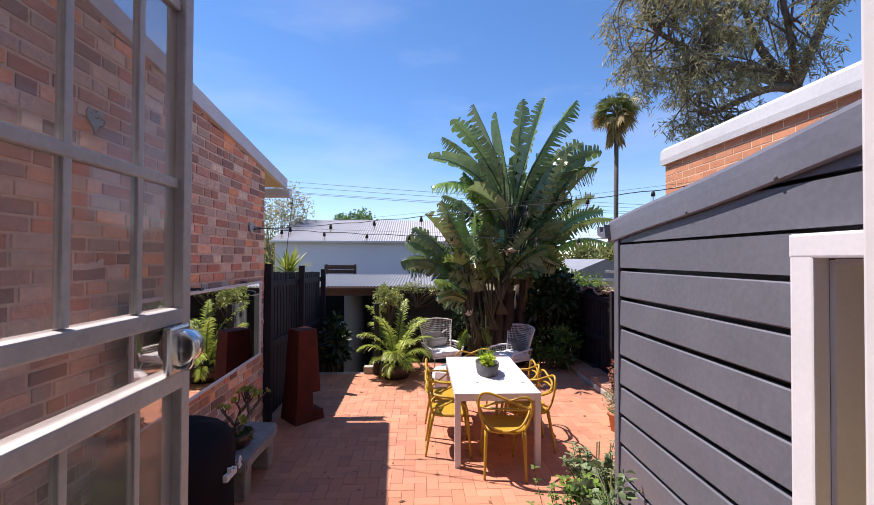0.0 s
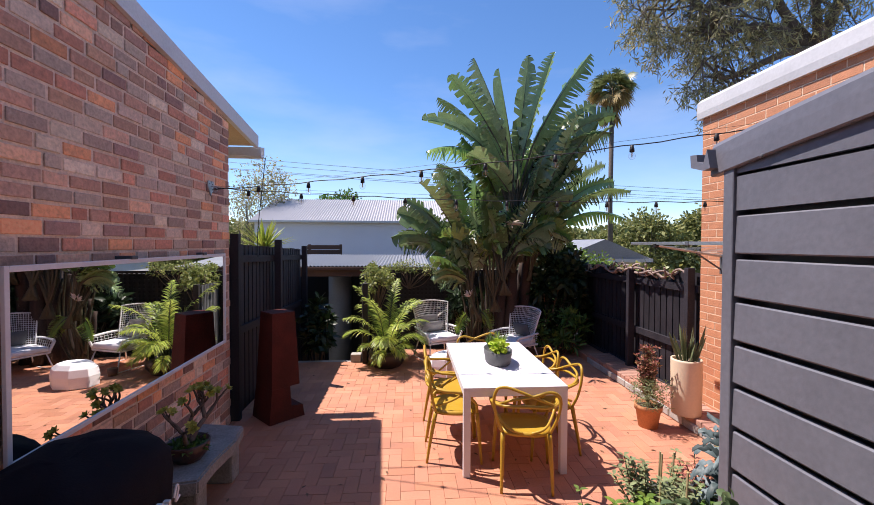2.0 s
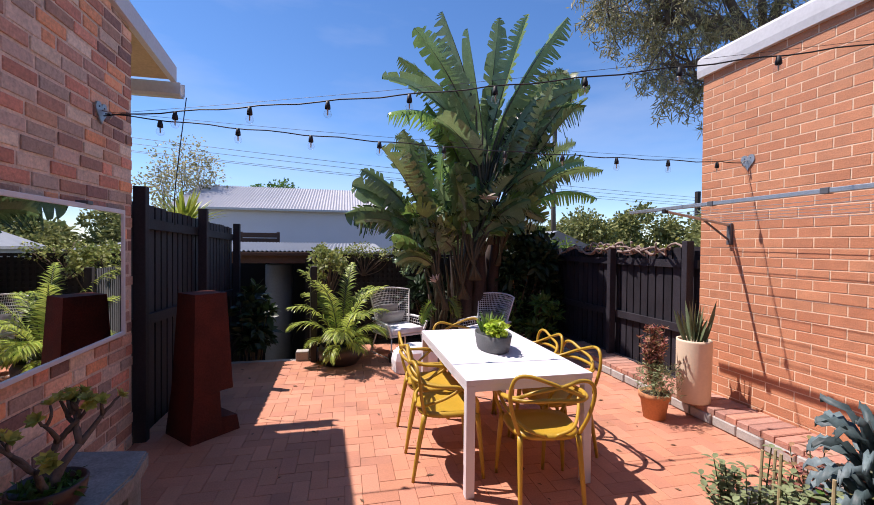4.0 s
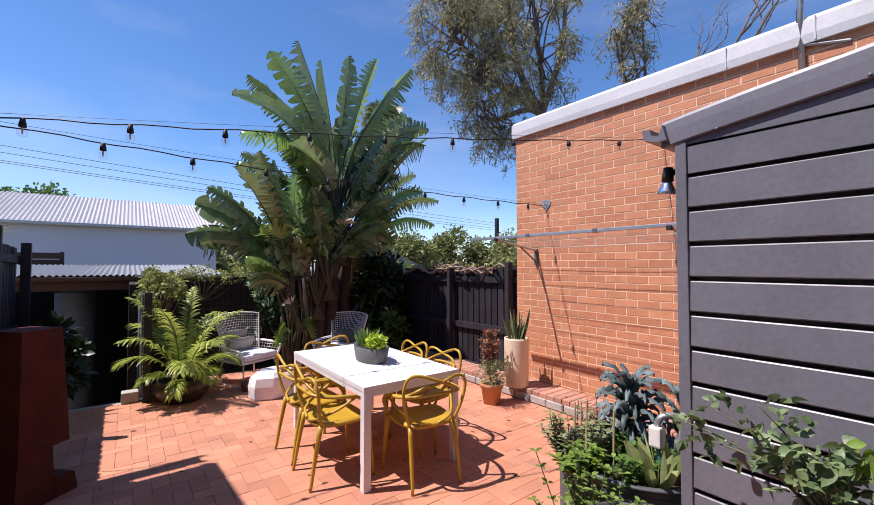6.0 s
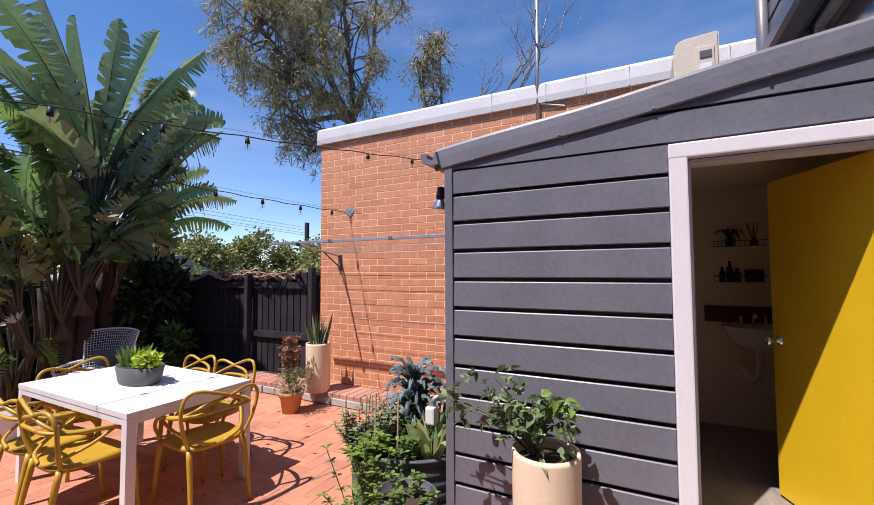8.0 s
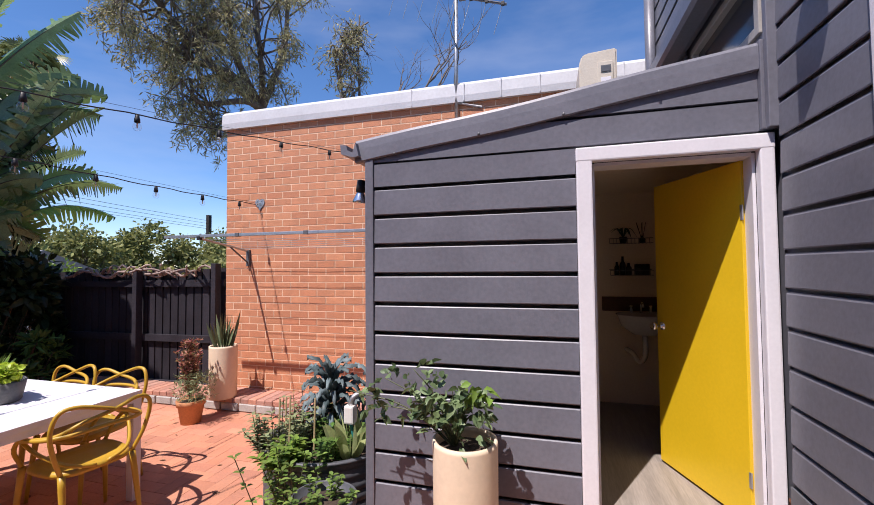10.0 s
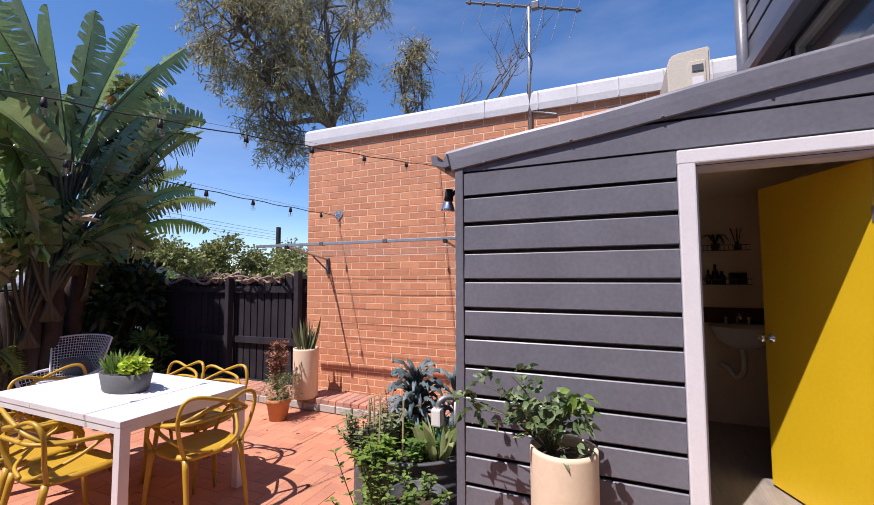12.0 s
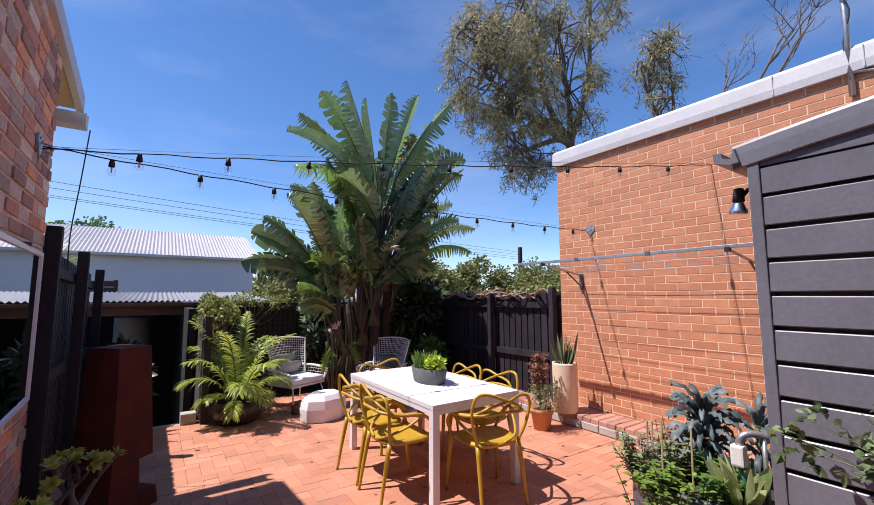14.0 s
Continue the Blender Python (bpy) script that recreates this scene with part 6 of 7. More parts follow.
for k in range(260):
    a, r = prnd.uniform(0, 6.283), prnd.uniform(0, 0.075)
    p = Vector((0.085 + r * math.cos(a) * 1.0, -0.02 + r * math.sin(a), 0.13 + prnd.uniform(0, 0.10)))
    l2.leaf(p, rand_dir(-0.1, 1.0), prnd.uniform(0.035, 0.07), 0.04, None, 0.5, 0.1, 2)
lf.put("herb", green("table_herb_leaf", (0.15, 0.26, 0.05), 0.4, 0.35, 0.3), bowl, "dark green upright herbs")
l2.put("lettuce", green("lime_lettuce_leaf", (0.48, 0.62, 0.07), 0.45, 0.45, 0.25), bowl, "pale lime curly leaves")
bm = bmesh.new()
for k in range(5):
    a = 1.2 * k
    tube(bm, [(-0.05 + 0.02 * k, 0.02 * math.sin(a), 0.11), (-0.07 + 0.03 * k, 0.03 * math.sin(a), 0.27 - 0.01 * k)], 0.003, 5)
part("stem", bm, M_STEM, bowl)


def pot_soil(parent, x, y, z, r):
    bm = bmesh.new()
    lathe(bm, [(r, z - 0.03), (r, z), (r * 0.6, z + 0.012), (0, z + 0.008)], 20, x, y)
    part("soil", bm, M_SOIL, parent, "", True)


def tall_pot(name, label, x, y, z0, z1, r, cat="planter"):
    t = thing(name, label, cat)
    bm = bmesh.new()
    lathe(bm, [(0.0, z0), (r * 0.93, z0), (r * 0.96, z0 + 0.015), (r * 0.985, (z0 + z1) / 2), (r, z1 - 0.02), (r * 0.99, z1), (r * 0.90, z1), (r * 0.87, z1 - 0.02), (r * 0.86, z1 - 0.10), (0, z1 - 0.10)], 40, x, y)
    part("pot", bm, M_CREAMPOT, t, "cream stoneware cylinder", True)
    pot_soil(t, x, y, z1 - 0.05, r * 0.87)
    return t


# rose in a tall cream pot
rose = tall_pot("rose_pot", "tall cream cylinder pot with a leafy rose bush", 1.345, 2.00, 0.0, 0.79, 0.160)
prnd = random.Random(41)
lf = Leaves()
bm = bmesh.new()
canes = [((1.33, 2.62, 1.03), 0.9), ((1.35, 2.42, 1.10), 1.0), ((1.30, 2.25, 1.17), 1.0), ((1.36, 2.10, 1.0), 0.8), ((1.28, 1.95, 1.02), 0.9), ((1.33, 1.92, 1.06), 0.9), ((1.40, 2.30, 1.02), 0.8), ((1.22, 2.12, 0.98), 0.8),
         ((1.25, 2.2, 0.95), 0.8), ((1.32, 1.90, 0.97), 0.7), ((1.3, 2.05, 1.08), 0.8), ((1.38, 2.5, 0.95), 0.7)]
for tip, s in canes:
    a, b = Vector((1.345, 2.05, 0.74)), Vector(tip) - Vector((0, 0, 0.045))
    q = smooth_path([a, a.lerp(b, 0.45) + Vector((0, 0, 0.07)), b], 6)
    part("cane", tube(bmesh.new(), q, [0.006 - 0.004 * k / len(q) for k in range(len(q))], 5), M_STEM, rose, "", True)
    for i in range(4, len(q)):
        for rep in range(1 if prnd.random() < 0.62 else 0):
            d = rand_dir(-0.3, 0.6)
            m_ = q[i] + d * 0.05
            for kk in range(5):
                e = (d + rand_dir() * 0.9).normalized()
                lf.leaf(m_ + d * 0.018 * kk, e, prnd.uniform(0.042, 0.068), prnd.uniform(0.030, 0.044), None, 0.3, 0.3, 3)
for k in range(46):
    d = rand_dir(-0.1, 1)
    lf.leaf(Vector((1.345, 2.04, 0.80)) + d * prnd.uniform(0.05, 0.17), d + rand_dir() * 0.5, prnd.uniform(0.045, 0.075), prnd.uniform(0.03, 0.042), None, 0.3, 0.3, 3)
lf.put("foliage", G_ROSE, rose)
lf = Leaves()
for k in range(16):
    lf.leaf(Vector((1.32, 1.92 + prnd.uniform(-0.07, 0.07), 1.0 + prnd.uniform(-0.02, 0.07))), rand_dir(-0.8, 0.6), 0.07, 0.035, None, 0.4, 0.4, 2)
tagged(lf.put("new_growth", G_LIGHT, rose, "pale wilting new leaves"), "", "", "", "stuff")

# snake plant in the other cream pot
snake = tall_pot("snake_plant_pot", "cream cylinder pot with a snake plant on the ledge", 3.30, 5.26, 0.152, 0.745, 0.152)
prnd = random.Random(43)
for k in range(28):
    a = prnd.uniform(0, 6.283)
    r = prnd.uniform(0.0, 0.09)
    lf = Leaves()
    d = Vector((math.cos(a) * prnd.uniform(0.05, 0.45), math.sin(a) * prnd.uniform(0.05, 0.45), 1))
    lf.leaf((3.30 + r * math.cos(a), 5.26 + r * math.sin(a), 0.70), d, prnd.uniform(0.25, 0.46), 0.036, Vector((math.sin(a), -math.cos(a), 0.2)), 0.35, 0.02, 4)
    lf.put("leaf", G_SNAKE, snake)

# terracotta pot with red succulent and rosemary
terra = thing("terracotta_pot", "terracotta pot with red stemmed succulent and grey herb", "plant pot")
bm = bmesh.new()
lathe(bm, [(0.0, 0.0), (0.095, 0.0), (0.125, 0.19), (0.138, 0.19), (0.142, 0.245), (0.128, 0.247), (0.118, 0.2), (0.0, 0.2)], 28, 2.90, 5.30)
part("pot", bm, M_TERRA, terra, "", True)
pot_soil(terra, 2.90, 5.30, 0.22, 0.118)
prnd = random.Random(44)
lf, l2 = Leaves(), Leaves()
bm = bmesh.new()
for k in range(34):
    a, r = prnd.uniform(0, 6.283), prnd.uniform(0, 0.13)
    b = Vector((2.90 + r * math.cos(a) + prnd.uniform(-0.05, 0.05), 5.33 + r * math.sin(a), prnd.uniform(0.55, 0.86)))
    q = [Vector((2.9, 5.31, 0.22)).lerp(b, i / 6) for i in range(7)]
    tube(bm, q, 0.004, 4)
    for i in range(2, 7):
        for rep in range(9):
            lf.leaf(q[i] + rand_dir() * 0.015, rand_dir(-0.2, 0.8), 0.042, 0.02, None, 0.3, 0.0, 1)
for k in range(900):
    a, r = prnd.uniform(0, 6.283), prnd.uniform(0, 0.17) ** 0.9
    p = Vector((2.88 + r * math.cos(a), 5.24 + r * math.sin(a), prnd.uniform(0.24, 0.52)))
    l2.leaf(p, rand_dir(0.1, 1.0), prnd.uniform(0.035, 0.07), 0.009, None, 0.1, 0.0, 1)
part("stem", bm, M_TWIG, terra)
lf.put("red_leaves", G_RED, terra, "red tipped succulent leaves")
l2.put("herb_leaves", G_GREY, terra, "grey green needle leaves")

# succulent in a dark bowl on the stone bench
jade = thing("jade_plant_pot", "branching jade plant in a dark pot on the stone bench", "plant pot")
bm = bmesh.new()
lathe(bm, [(0.0, 0.402), (0.09, 0.402), (0.135, 0.46), (0.145, 0.53), (0.135, 0.535), (0.125, 0.50), (0.0, 0.50)], 26, -1.30, 4.13)
part("pot", bm, mat("dark_oxblood_glaze", (0.05, 0.025, 0.02), 0.35), jade, "", True)
prnd = random.Random(45)
lf, l2 = Leaves(), Leaves()
bm = bmesh.new()
tips = []


def limb(p, d, L, r, depth):
    q = [p]
    for k in range(4):
        d = (d + rand_dir() * 0.35 + Vector((0, 0, 0.12))).normalized()
        p = p + d * (L / 4)
        q.append(p)
    tube(bm, q, [r * (1 - 0.1 * k) for k in range(5)], 6)
    if depth == 0:
        tips.append((p, d))
        return
    for k in range(3 if depth > 1 else 2):
        limb(p, (d + rand_dir(-0.2, 0.6) * 0.9).normalized(), L * 0.72, r * 0.62, depth - 1)


limb(Vector((-1.28, 4.13, 0.50)), Vector((0.1, -0.1, 1)), 0.20, 0.026, 2)
limb(Vector((-1.33, 4.15, 0.50)), Vector((0.2, 0.5, 0.9)), 0.20, 0.022, 2)
limb(Vector((-1.30, 4.10, 0.50)), Vector((0.4, -0.5, 0.9)), 0.18, 0.02, 2)
part("branch", bm, M_BARK, jade, "", True)
M_JADE = green("jade_leaf", (0.45, 0.46, 0.10), 0.4, 0.25, 0.3)
for p, d in tips:
    lf = Leaves()
    for k in range(11):
        a = k * 2.399
        s = d.orthogonal().normalized()
        s = Matrix.Rotation(a, 3, d) @ s
        lf.leaf(p, s + d * (0.3 + 0.1 * k), 0.045, 0.028, d, 0.35, 0.0, 2)
    lf.put("rosette", M_JADE, jade)
for k in range(160):
    a, r = prnd.uniform(0, 6.283), prnd.uniform(0, 0.12)
    l2.leaf((-1.30 + r * math.cos(a), 4.13 + r * math.sin(a), 0.50), rand_dir(0.1, 1), 0.09, 0.02, None, 0.2, 0.3, 2)
l2.put("ground_leaves", G_MID, jade, "leafy green underplanting")

# ---- vegetable tubs ----


def ribbed_tub(name, label, x, y, rx, ry, h):
    t = thing(name, label, "planter", None, "vegetable tubs")
    bm = bmesh.new()
    prof = [(0.0, 0.0), (0.98, 0.0)]
    k = 0
    z = 0.02
    while z < h - 0.05:
        prof += [(0.975, z), (1.0, z + 0.02), (1.0, z + 0.045), (0.97, z + 0.065)]
        z += 0.07
    prof += [(0.99, h - 0.02), (1.03, h - 0.012), (1.035, h), (1.0, h + 0.006), (0.95, h), (0.94, h - 0.06), (0.0, h - 0.06)]
    lathe(bm, prof, 44)
    bmesh.ops.transform(bm, matrix=Matrix.Translation((x, y, 0)) @ Matrix.Diagonal((rx, ry, 1, 1)), verts=bm.verts[:])
    part("tub", bm, M_TUB, t, "", True)
    bm = bmesh.new()
    lathe(bm, [(0.94, h - 0.05), (0.6, h - 0.03), (0.0, h - 0.035)], 30)
    bmesh.ops.transform(bm, matrix=Matrix.Translation((x, y, 0)) @ Matrix.Diagonal((rx, ry, 1, 1)), verts=bm.verts[:])
    part("soil", bm, M_SOIL, t, "", True)
    return t


ribbed_tub("vegetable_tub", "large ribbed dark grey tub full of kale and greens", 2.02, 3.12, 0.44, 0.46, 0.43)
ribbed_tub("vegetable_tub", "smaller ribbed dark grey tub of mint at the corner", 1.42, 2.82, 0.165, 0.18, 0.36)


def kale(x, y, z, n, L, seed):
    global prnd
    prnd = random.Random(seed)
    k_ = thing("kale_plant", "blue green kale with long crinkled drooping leaves", "plant", None, "kale plants")
    part("stalk", tube(bmesh.new(), smooth_path([(x, y, z), (x + 0.02, y, z + 0.15), (x, y + 0.01, z + 0.34)], 4), 0.016, 7), M_STEM, k_, "", True)
    for i in range(n):
        a = i * 2.399
        e = 0.35 + 1.15 * (i / n) + prnd.uniform(-0.15, 0.15)
        h = Vector((math.cos(a), math.sin(a), 0))
        p = Vector((x, y, z + 0.10 + 0.26 * i / n))
        pts = []
        ee = e
        for q in range(11):
            pts.append(p.copy())
            p = p + (h * math.cos(ee) + Vector((0, 0, math.sin(ee)))) * (L / 10) * prnd.uniform(0.9, 1.1)
            ee -= (0.02 if q < 4 else 0.16) + 0.045 * q * (1.3 - i / n)
        lf = Leaves()
        s = Vector((-h.y, h.x, 0))
        for q in range(11):
            w = 0.020 * math.sin(math.pi * (0.1 + 0.86 * q / 10)) ** 0.6 if q > 2 else 0.006
            dz = 0.013 * math.sin(q * 2.6 + i)
            lf.v += [pts[q] - s * w + Vector((0, 0, -0.012 + dz)), pts[q] - s * w * 0.5 + Vector((0, 0, 0.010 - dz)), pts[q], pts[q] + s * w * 0.5 + Vector((0, 0, 0.010 + dz)), pts[q] + s * w + Vector((0, 0, -0.012 - dz))]
        for q in range(10):
            for c in range(4):
                b = q * 5 + c
                lf.f.append((b, b + 1, b + 6, b + 5))
        lf.put("leaf", G_KALE, k_)


kale(2.12, 3.18, 0.38, 62, 0.31, 51)
kale(2.30, 2.92, 0.38, 22, 0.26, 52)


def herb(label, x, y, z, spread, h, n, size, material, seed, category="plant"):
    """Upright leafy stems in a tub."""
    global prnd
    prnd = random.Random(seed)
    t = thing("herb_plant", label, category, None, "tub greens")
    lf = Leaves()
    bm = bmesh.new()
    for k in range(n):
        a, r = prnd.uniform(0, 6.283), spread * math.sqrt(prnd.random())
        b = Vector((x + r * math.cos(a), y + r * math.sin(a), z))
        tip = b + Vector((prnd.uniform(-0.3, 0.3) * h + 0.4 * r * math.cos(a), prnd.uniform(-0.3, 0.3) * h + 0.4 * r * math.sin(a), h * prnd.uniform(0.55, 1.05)))
        q = [b.lerp(tip, i / 7) for i in range(8)]
        tube(bm, q, 0.0028, 4)
        for i in range(1, 8):
            a0 = prnd.uniform(0, 3.14)
            for m_ in range(3):
                aa = a0 + m_ * 2.1
                lf.leaf(q[i], Vector((math.cos(aa), math.sin(aa), 0.45)), size * prnd.uniform(0.7, 1.2), size * 0.5, Vector((0, 0, 1)), 0.25, 0.25, 2)
    part("stem", bm, M_STEM, t)
    lf.put("foliage", material, t)


G_MINT = green("mint_leaf", (0.12, 0.20, 0.045), 0.4, 0.3, 0.35, [(0.18, 0.28, 0.065), (0.075, 0.13, 0.03)])
herb("bright green mint spilling over the smaller tub", 1.40, 2.84, 0.30, 0.13, 0.16, 7, 0.05, G_MINT, 61)
herb("mint growing low in front of the tub", 1.44, 3.06, 0.0, 0.10, 0.56, 24, 0.055, G_MINT, 62)
herb("tall thin green stems at the tub's rim", 1.78, 3.36, 0.38, 0.14, 0.30, 30, 0.05, G_GREY, 63)
herb("leafy greens in the large tub", 1.85, 3.10, 0.38, 0.20, 0.18, 26, 0.06, G_MID, 64)
herb("bronze tinged seedlings in the large tub", 2.15, 3.35, 0.38, 0.18, 0.28, 30, 0.045, G_RED, 65)
herb("low leaves along the far rim of the tub", 1.62, 3.22, 0.38, 0.08, 0.14, 16, 0.07, G_LIGHT, 66)
G_LETTUCE = green("pale_lettuce_leaf", (0.36, 0.43, 0.17), 0.5, 0.35, 0.3, [(0.46, 0.52, 0.26), (0.24, 0.33, 0.10)], island=False)
lt = thing("leafy_lettuce", "large pale green serrated leaves standing in the tub", "plant")
prnd = random.Random(67)
for k in range(22):
    a = k * 2.399
    lf = Leaves()
    lf.leaf((1.80 + 0.02 * math.cos(a), 2.86 + 0.02 * math.sin(a), 0.38), Vector((math.cos(a) * prnd.uniform(0.25, 0.7), math.sin(a) * prnd.uniform(0.25, 0.7), 1.2)), prnd.uniform(0.22, 0.40), prnd.uniform(0.05, 0.075), Vector((math.sin(a), -math.cos(a), 0.4)), prnd.uniform(-0.5, 0.5), 0.22, 6)
    lf.put("leaf", G_LETTUCE, lt)
for i, (x, y, h) in enumerate(((1.72, 3.26, 0.42), (1.80, 3.40, 0.36), (1.76, 3.10, 0.40), (1.90, 3.42, 0.34))):
    o = part("bamboo_stake", tube(bmesh.new(), [(x, y, 0.37), (x + 0.015, y, 0.37 + h)], 0.006, 6), mat("dry_bamboo", (0.42, 0.33, 0.18), 0.6))
    tagged(o, "thin dry bamboo stake in the vegetable tub", "stake", "tub stakes")
tap = thing("garden_tap", "garden tap on a standpipe with a teal hose end", "tap")
part("standpipe", tube(bmesh.new(), [(1.93, 2.78, 0.37), (1.93, 2.78, 0.78)], 0.013, 8), M_STEEL, tap, "", True)
part("valve", tube(bmesh.new(), smooth_path([(1.95, 2.76, 0.77), (1.90, 2.82, 0.785), (1.86, 2.86, 0.77), (1.85, 2.88, 0.72)], 4), 0.02, 8), M_STEEL, tap, "", True)
part("timer_body", boxm(1.815, 1.885, 2.845, 2.915, 0.60, 0.72, 0.014), M_CERAMIC, tap, "white plastic tap timer")
part("hose", tube(bmesh.new(), smooth_path([(1.85, 2.88, 0.60), (1.86, 2.86, 0.50), (1.90, 2.84, 0.40)], 4), 0.011, 8), mat("teal_hose", (0.03, 0.22, 0.22), 0.4), tap, "teal hose", True)

# ---- trees beyond the fences ----


def clump_tree(name, label, root, crotch, crown, trunk_r, clumps, leaves, seed, dead=0, leaf=(0.12, 0.24, 0.03), material=None):
    """Forked tree whose limbs each reach a hanging clump of narrow leaves; crown: ellipsoids (centre, radii, share)."""
    global prnd
    prnd = random.Random(seed)
    t = thing(name, label, "tree")
    root = Vector(root)
    crotch = Vector(crotch)
    bm = bmesh.new()
    lf = Leaves()
    bole = smooth_path([root, root.lerp(crotch, 0.5) + Vector((0.12, 0.1, 0)), crotch], 6)
    tube(bm, bole, [trunk_r * (1 - 0.4 * k / len(bole)) for k in range(len(bole))], 10)
    for c, rad, share in crown:
        c = Vector(c)
        main = smooth_path([crotch - Vector((0, 0, 0.1)), crotch.lerp(c, 0.45) + rand_dir() * 0.3, c + rand_dir() * 0.3, c + Vector((rand_dir().x * 0.5, 0, rad[2] * 0.8))], 6)
        n = len(main)
        tube(bm, main, [max(0.012, trunk_r * 0.55 * (1 - 0.9 * k / n)) for k in range(n)], 8)
        for k in range(int(clumps * share)):
            d = rand_dir(-1, 1) * prnd.uniform(0.25, 1.0) ** 0.5
            h = c + Vector((d.x * rad[0], d.y * rad[1], d.z * rad[2]))
            a = main[min(n - 1, int(n * prnd.uniform(0.5, 0.95)))]
            q = smooth_path([a, a.lerp(h, 0.45) + rand_dir() * 0.35 + Vector((0, 0, 0.2)), h + Vector((0, 0, 0.15)), h + rand_dir() * 0.25], 4)
            tube(bm, q, [0.030 - 0.024 * i / len(q) for i in range(len(q))], 5)
            twigs = []
            for w in range(11):
                e = h + rand_dir() * prnd.uniform(0.25, 0.6)
                tube(bm, [q[-4], h.lerp(e, 0.5) + Vector((0, 0, 0.08)), e - Vector((0, 0, 0.12))], 0.005, 4)
                twigs.append(e)
            if k < dead * clumps * share:
                continue
            for w in range(leaves):
                e = prnd.choice(twigs).lerp(h, prnd.uniform(0, 0.6)) + rand_dir() * prnd.uniform(0.02, 0.22)
                dd = (Vector((0, 0, -0.6)) + rand_dir() * 0.9).normalized()
                lf.quad(e, dd, Matrix.Rotation(prnd.uniform(0, 6.28), 3, dd) @ dd.orthogonal().normalized(), prnd.uniform(leaf[0], leaf[1]), leaf[2])
    part("trunk", bm, M_BARK, t, "", True)
    if lf.v:
        tagged(lf.put("foliage", material or G_GUM, t, "drooping grey green leaves", False), "", "", "", "stuff")
    return t


clump_tree("gum_tree", "tall grey green eucalyptus with hanging leaves", (9.6, 9.4, -0.7), (9.2, 9.5, 6.3),
           [((6.2, 10.0, 7.9), (1.35, 1.4, 1.9), 0.34), ((7.5, 9.8, 9.6), (1.3, 1.4, 1.7), 0.24), ((7.3, 9.8, 6.9), (1.5, 1.4, 1.6), 0.34),
            ((8.6, 9.2, 8.0), (1.0, 1.2, 2.2), 0.20), ((9.9, 9.0, 10.4), (1.0, 1.2, 1.3), 0.12), ((7.4, 9.7, 5.4), (0.9, 0.9, 0.9), 0.10)], 0.21, 120, 165, 73, 0.14)
clump_tree("gum_tree", "smaller eucalyptus with sparse olive leaves", (9.9, 7.0, -0.7), (9.8, 7.05, 5.2),
           [((9.7, 7.15, 6.9), (0.55, 0.55, 1.3), 0.6), ((10.0, 6.9, 8.0), (0.5, 0.5, 1.1), 0.4)], 0.10, 26, 110, 74, 0.3)
bare = thing("bare_tree", "thin bare limbed tree behind the brick building", "tree")
prnd = random.Random(79)
bm = bmesh.new()


def bough(p, d, L, r, depth):
    q = [p]
    for k in range(5):
        d = (d + rand_dir() * 0.28 + Vector((0, 0, 0.06))).normalized()
        p = p + d * (L / 5)
        q.append(p)
    tube(bm, q, [r * (1 - 0.11 * k) for k in range(6)], 6)
    if depth:
        for k in range(3):
            bough(q[prnd.choice((2, 3, 4, 5))], (d + rand_dir(-0.2, 0.7) * 0.75).normalized(), L * prnd.uniform(0.5, 0.75), r * 0.5, depth - 1)


bough(Vector((11.2, 7.2, -0.7)), Vector((0.02, -0.12, 1)), 6.6, 0.10, 0)
bough(Vector((11.3, 6.3, 5.7)), Vector((0.1, -0.6, 0.8)), 2.6, 0.055, 3)
bough(Vector((11.3, 6.3, 5.5)), Vector((0.1, 0.25, 1)), 2.2, 0.04, 3)
bough(Vector((11.4, 5.6, 6.4)), Vector((0.1, -0.9, 0.45)), 2.2, 0.04, 3)
part("trunk", bm, M_BARK, bare, "", True)

# fan palm
fpm = thing("fan_palm", "tall slim fan palm with a skirt of dry fronds", "palm")
PX, PY, PZ = 11.4, 23.0, 10.6
part("trunk", tube(bmesh.new(), [(PX + 0.1, PY, -0.7), (PX, PY, 4), (PX + 0.05, PY, PZ)], [0.17, 0.125, 0.12], 10), mat("grey_palm_trunk", (0.10, 0.08, 0.065), 0.9, 0.3, 6, 40, 0.4), fpm, "", True)
prnd = random.Random(81)
lf, dry = Leaves(), Leaves()
pet = bmesh.new()
for i in range(74):
    d = rand_dir(-0.75, 1.0)
    L = prnd.uniform(0.35, 0.95)
    c = Vector((PX, PY, PZ)) + d * L
    tube(pet, [(PX, PY, PZ - 0.1), c], 0.02, 4)
    g = lf if d.z > -0.3 else dry
    s0 = d.cross(Vector((0, 0, 1))).normalized() if abs(d.z) < 0.98 else Vector((1, 0, 0))
    s0 = Matrix.Rotation(prnd.uniform(0, 6.28), 3, d) @ s0
    for k in range(15):
        a = (k - 7) / 7 * 1.35
        e = (d * math.cos(a) + s0 * math.sin(a)).normalized()
        g.leaf(c, e, prnd.uniform(0.5, 0.75), 0.075, d.cross(s0), 0.2, 0.4, 2)
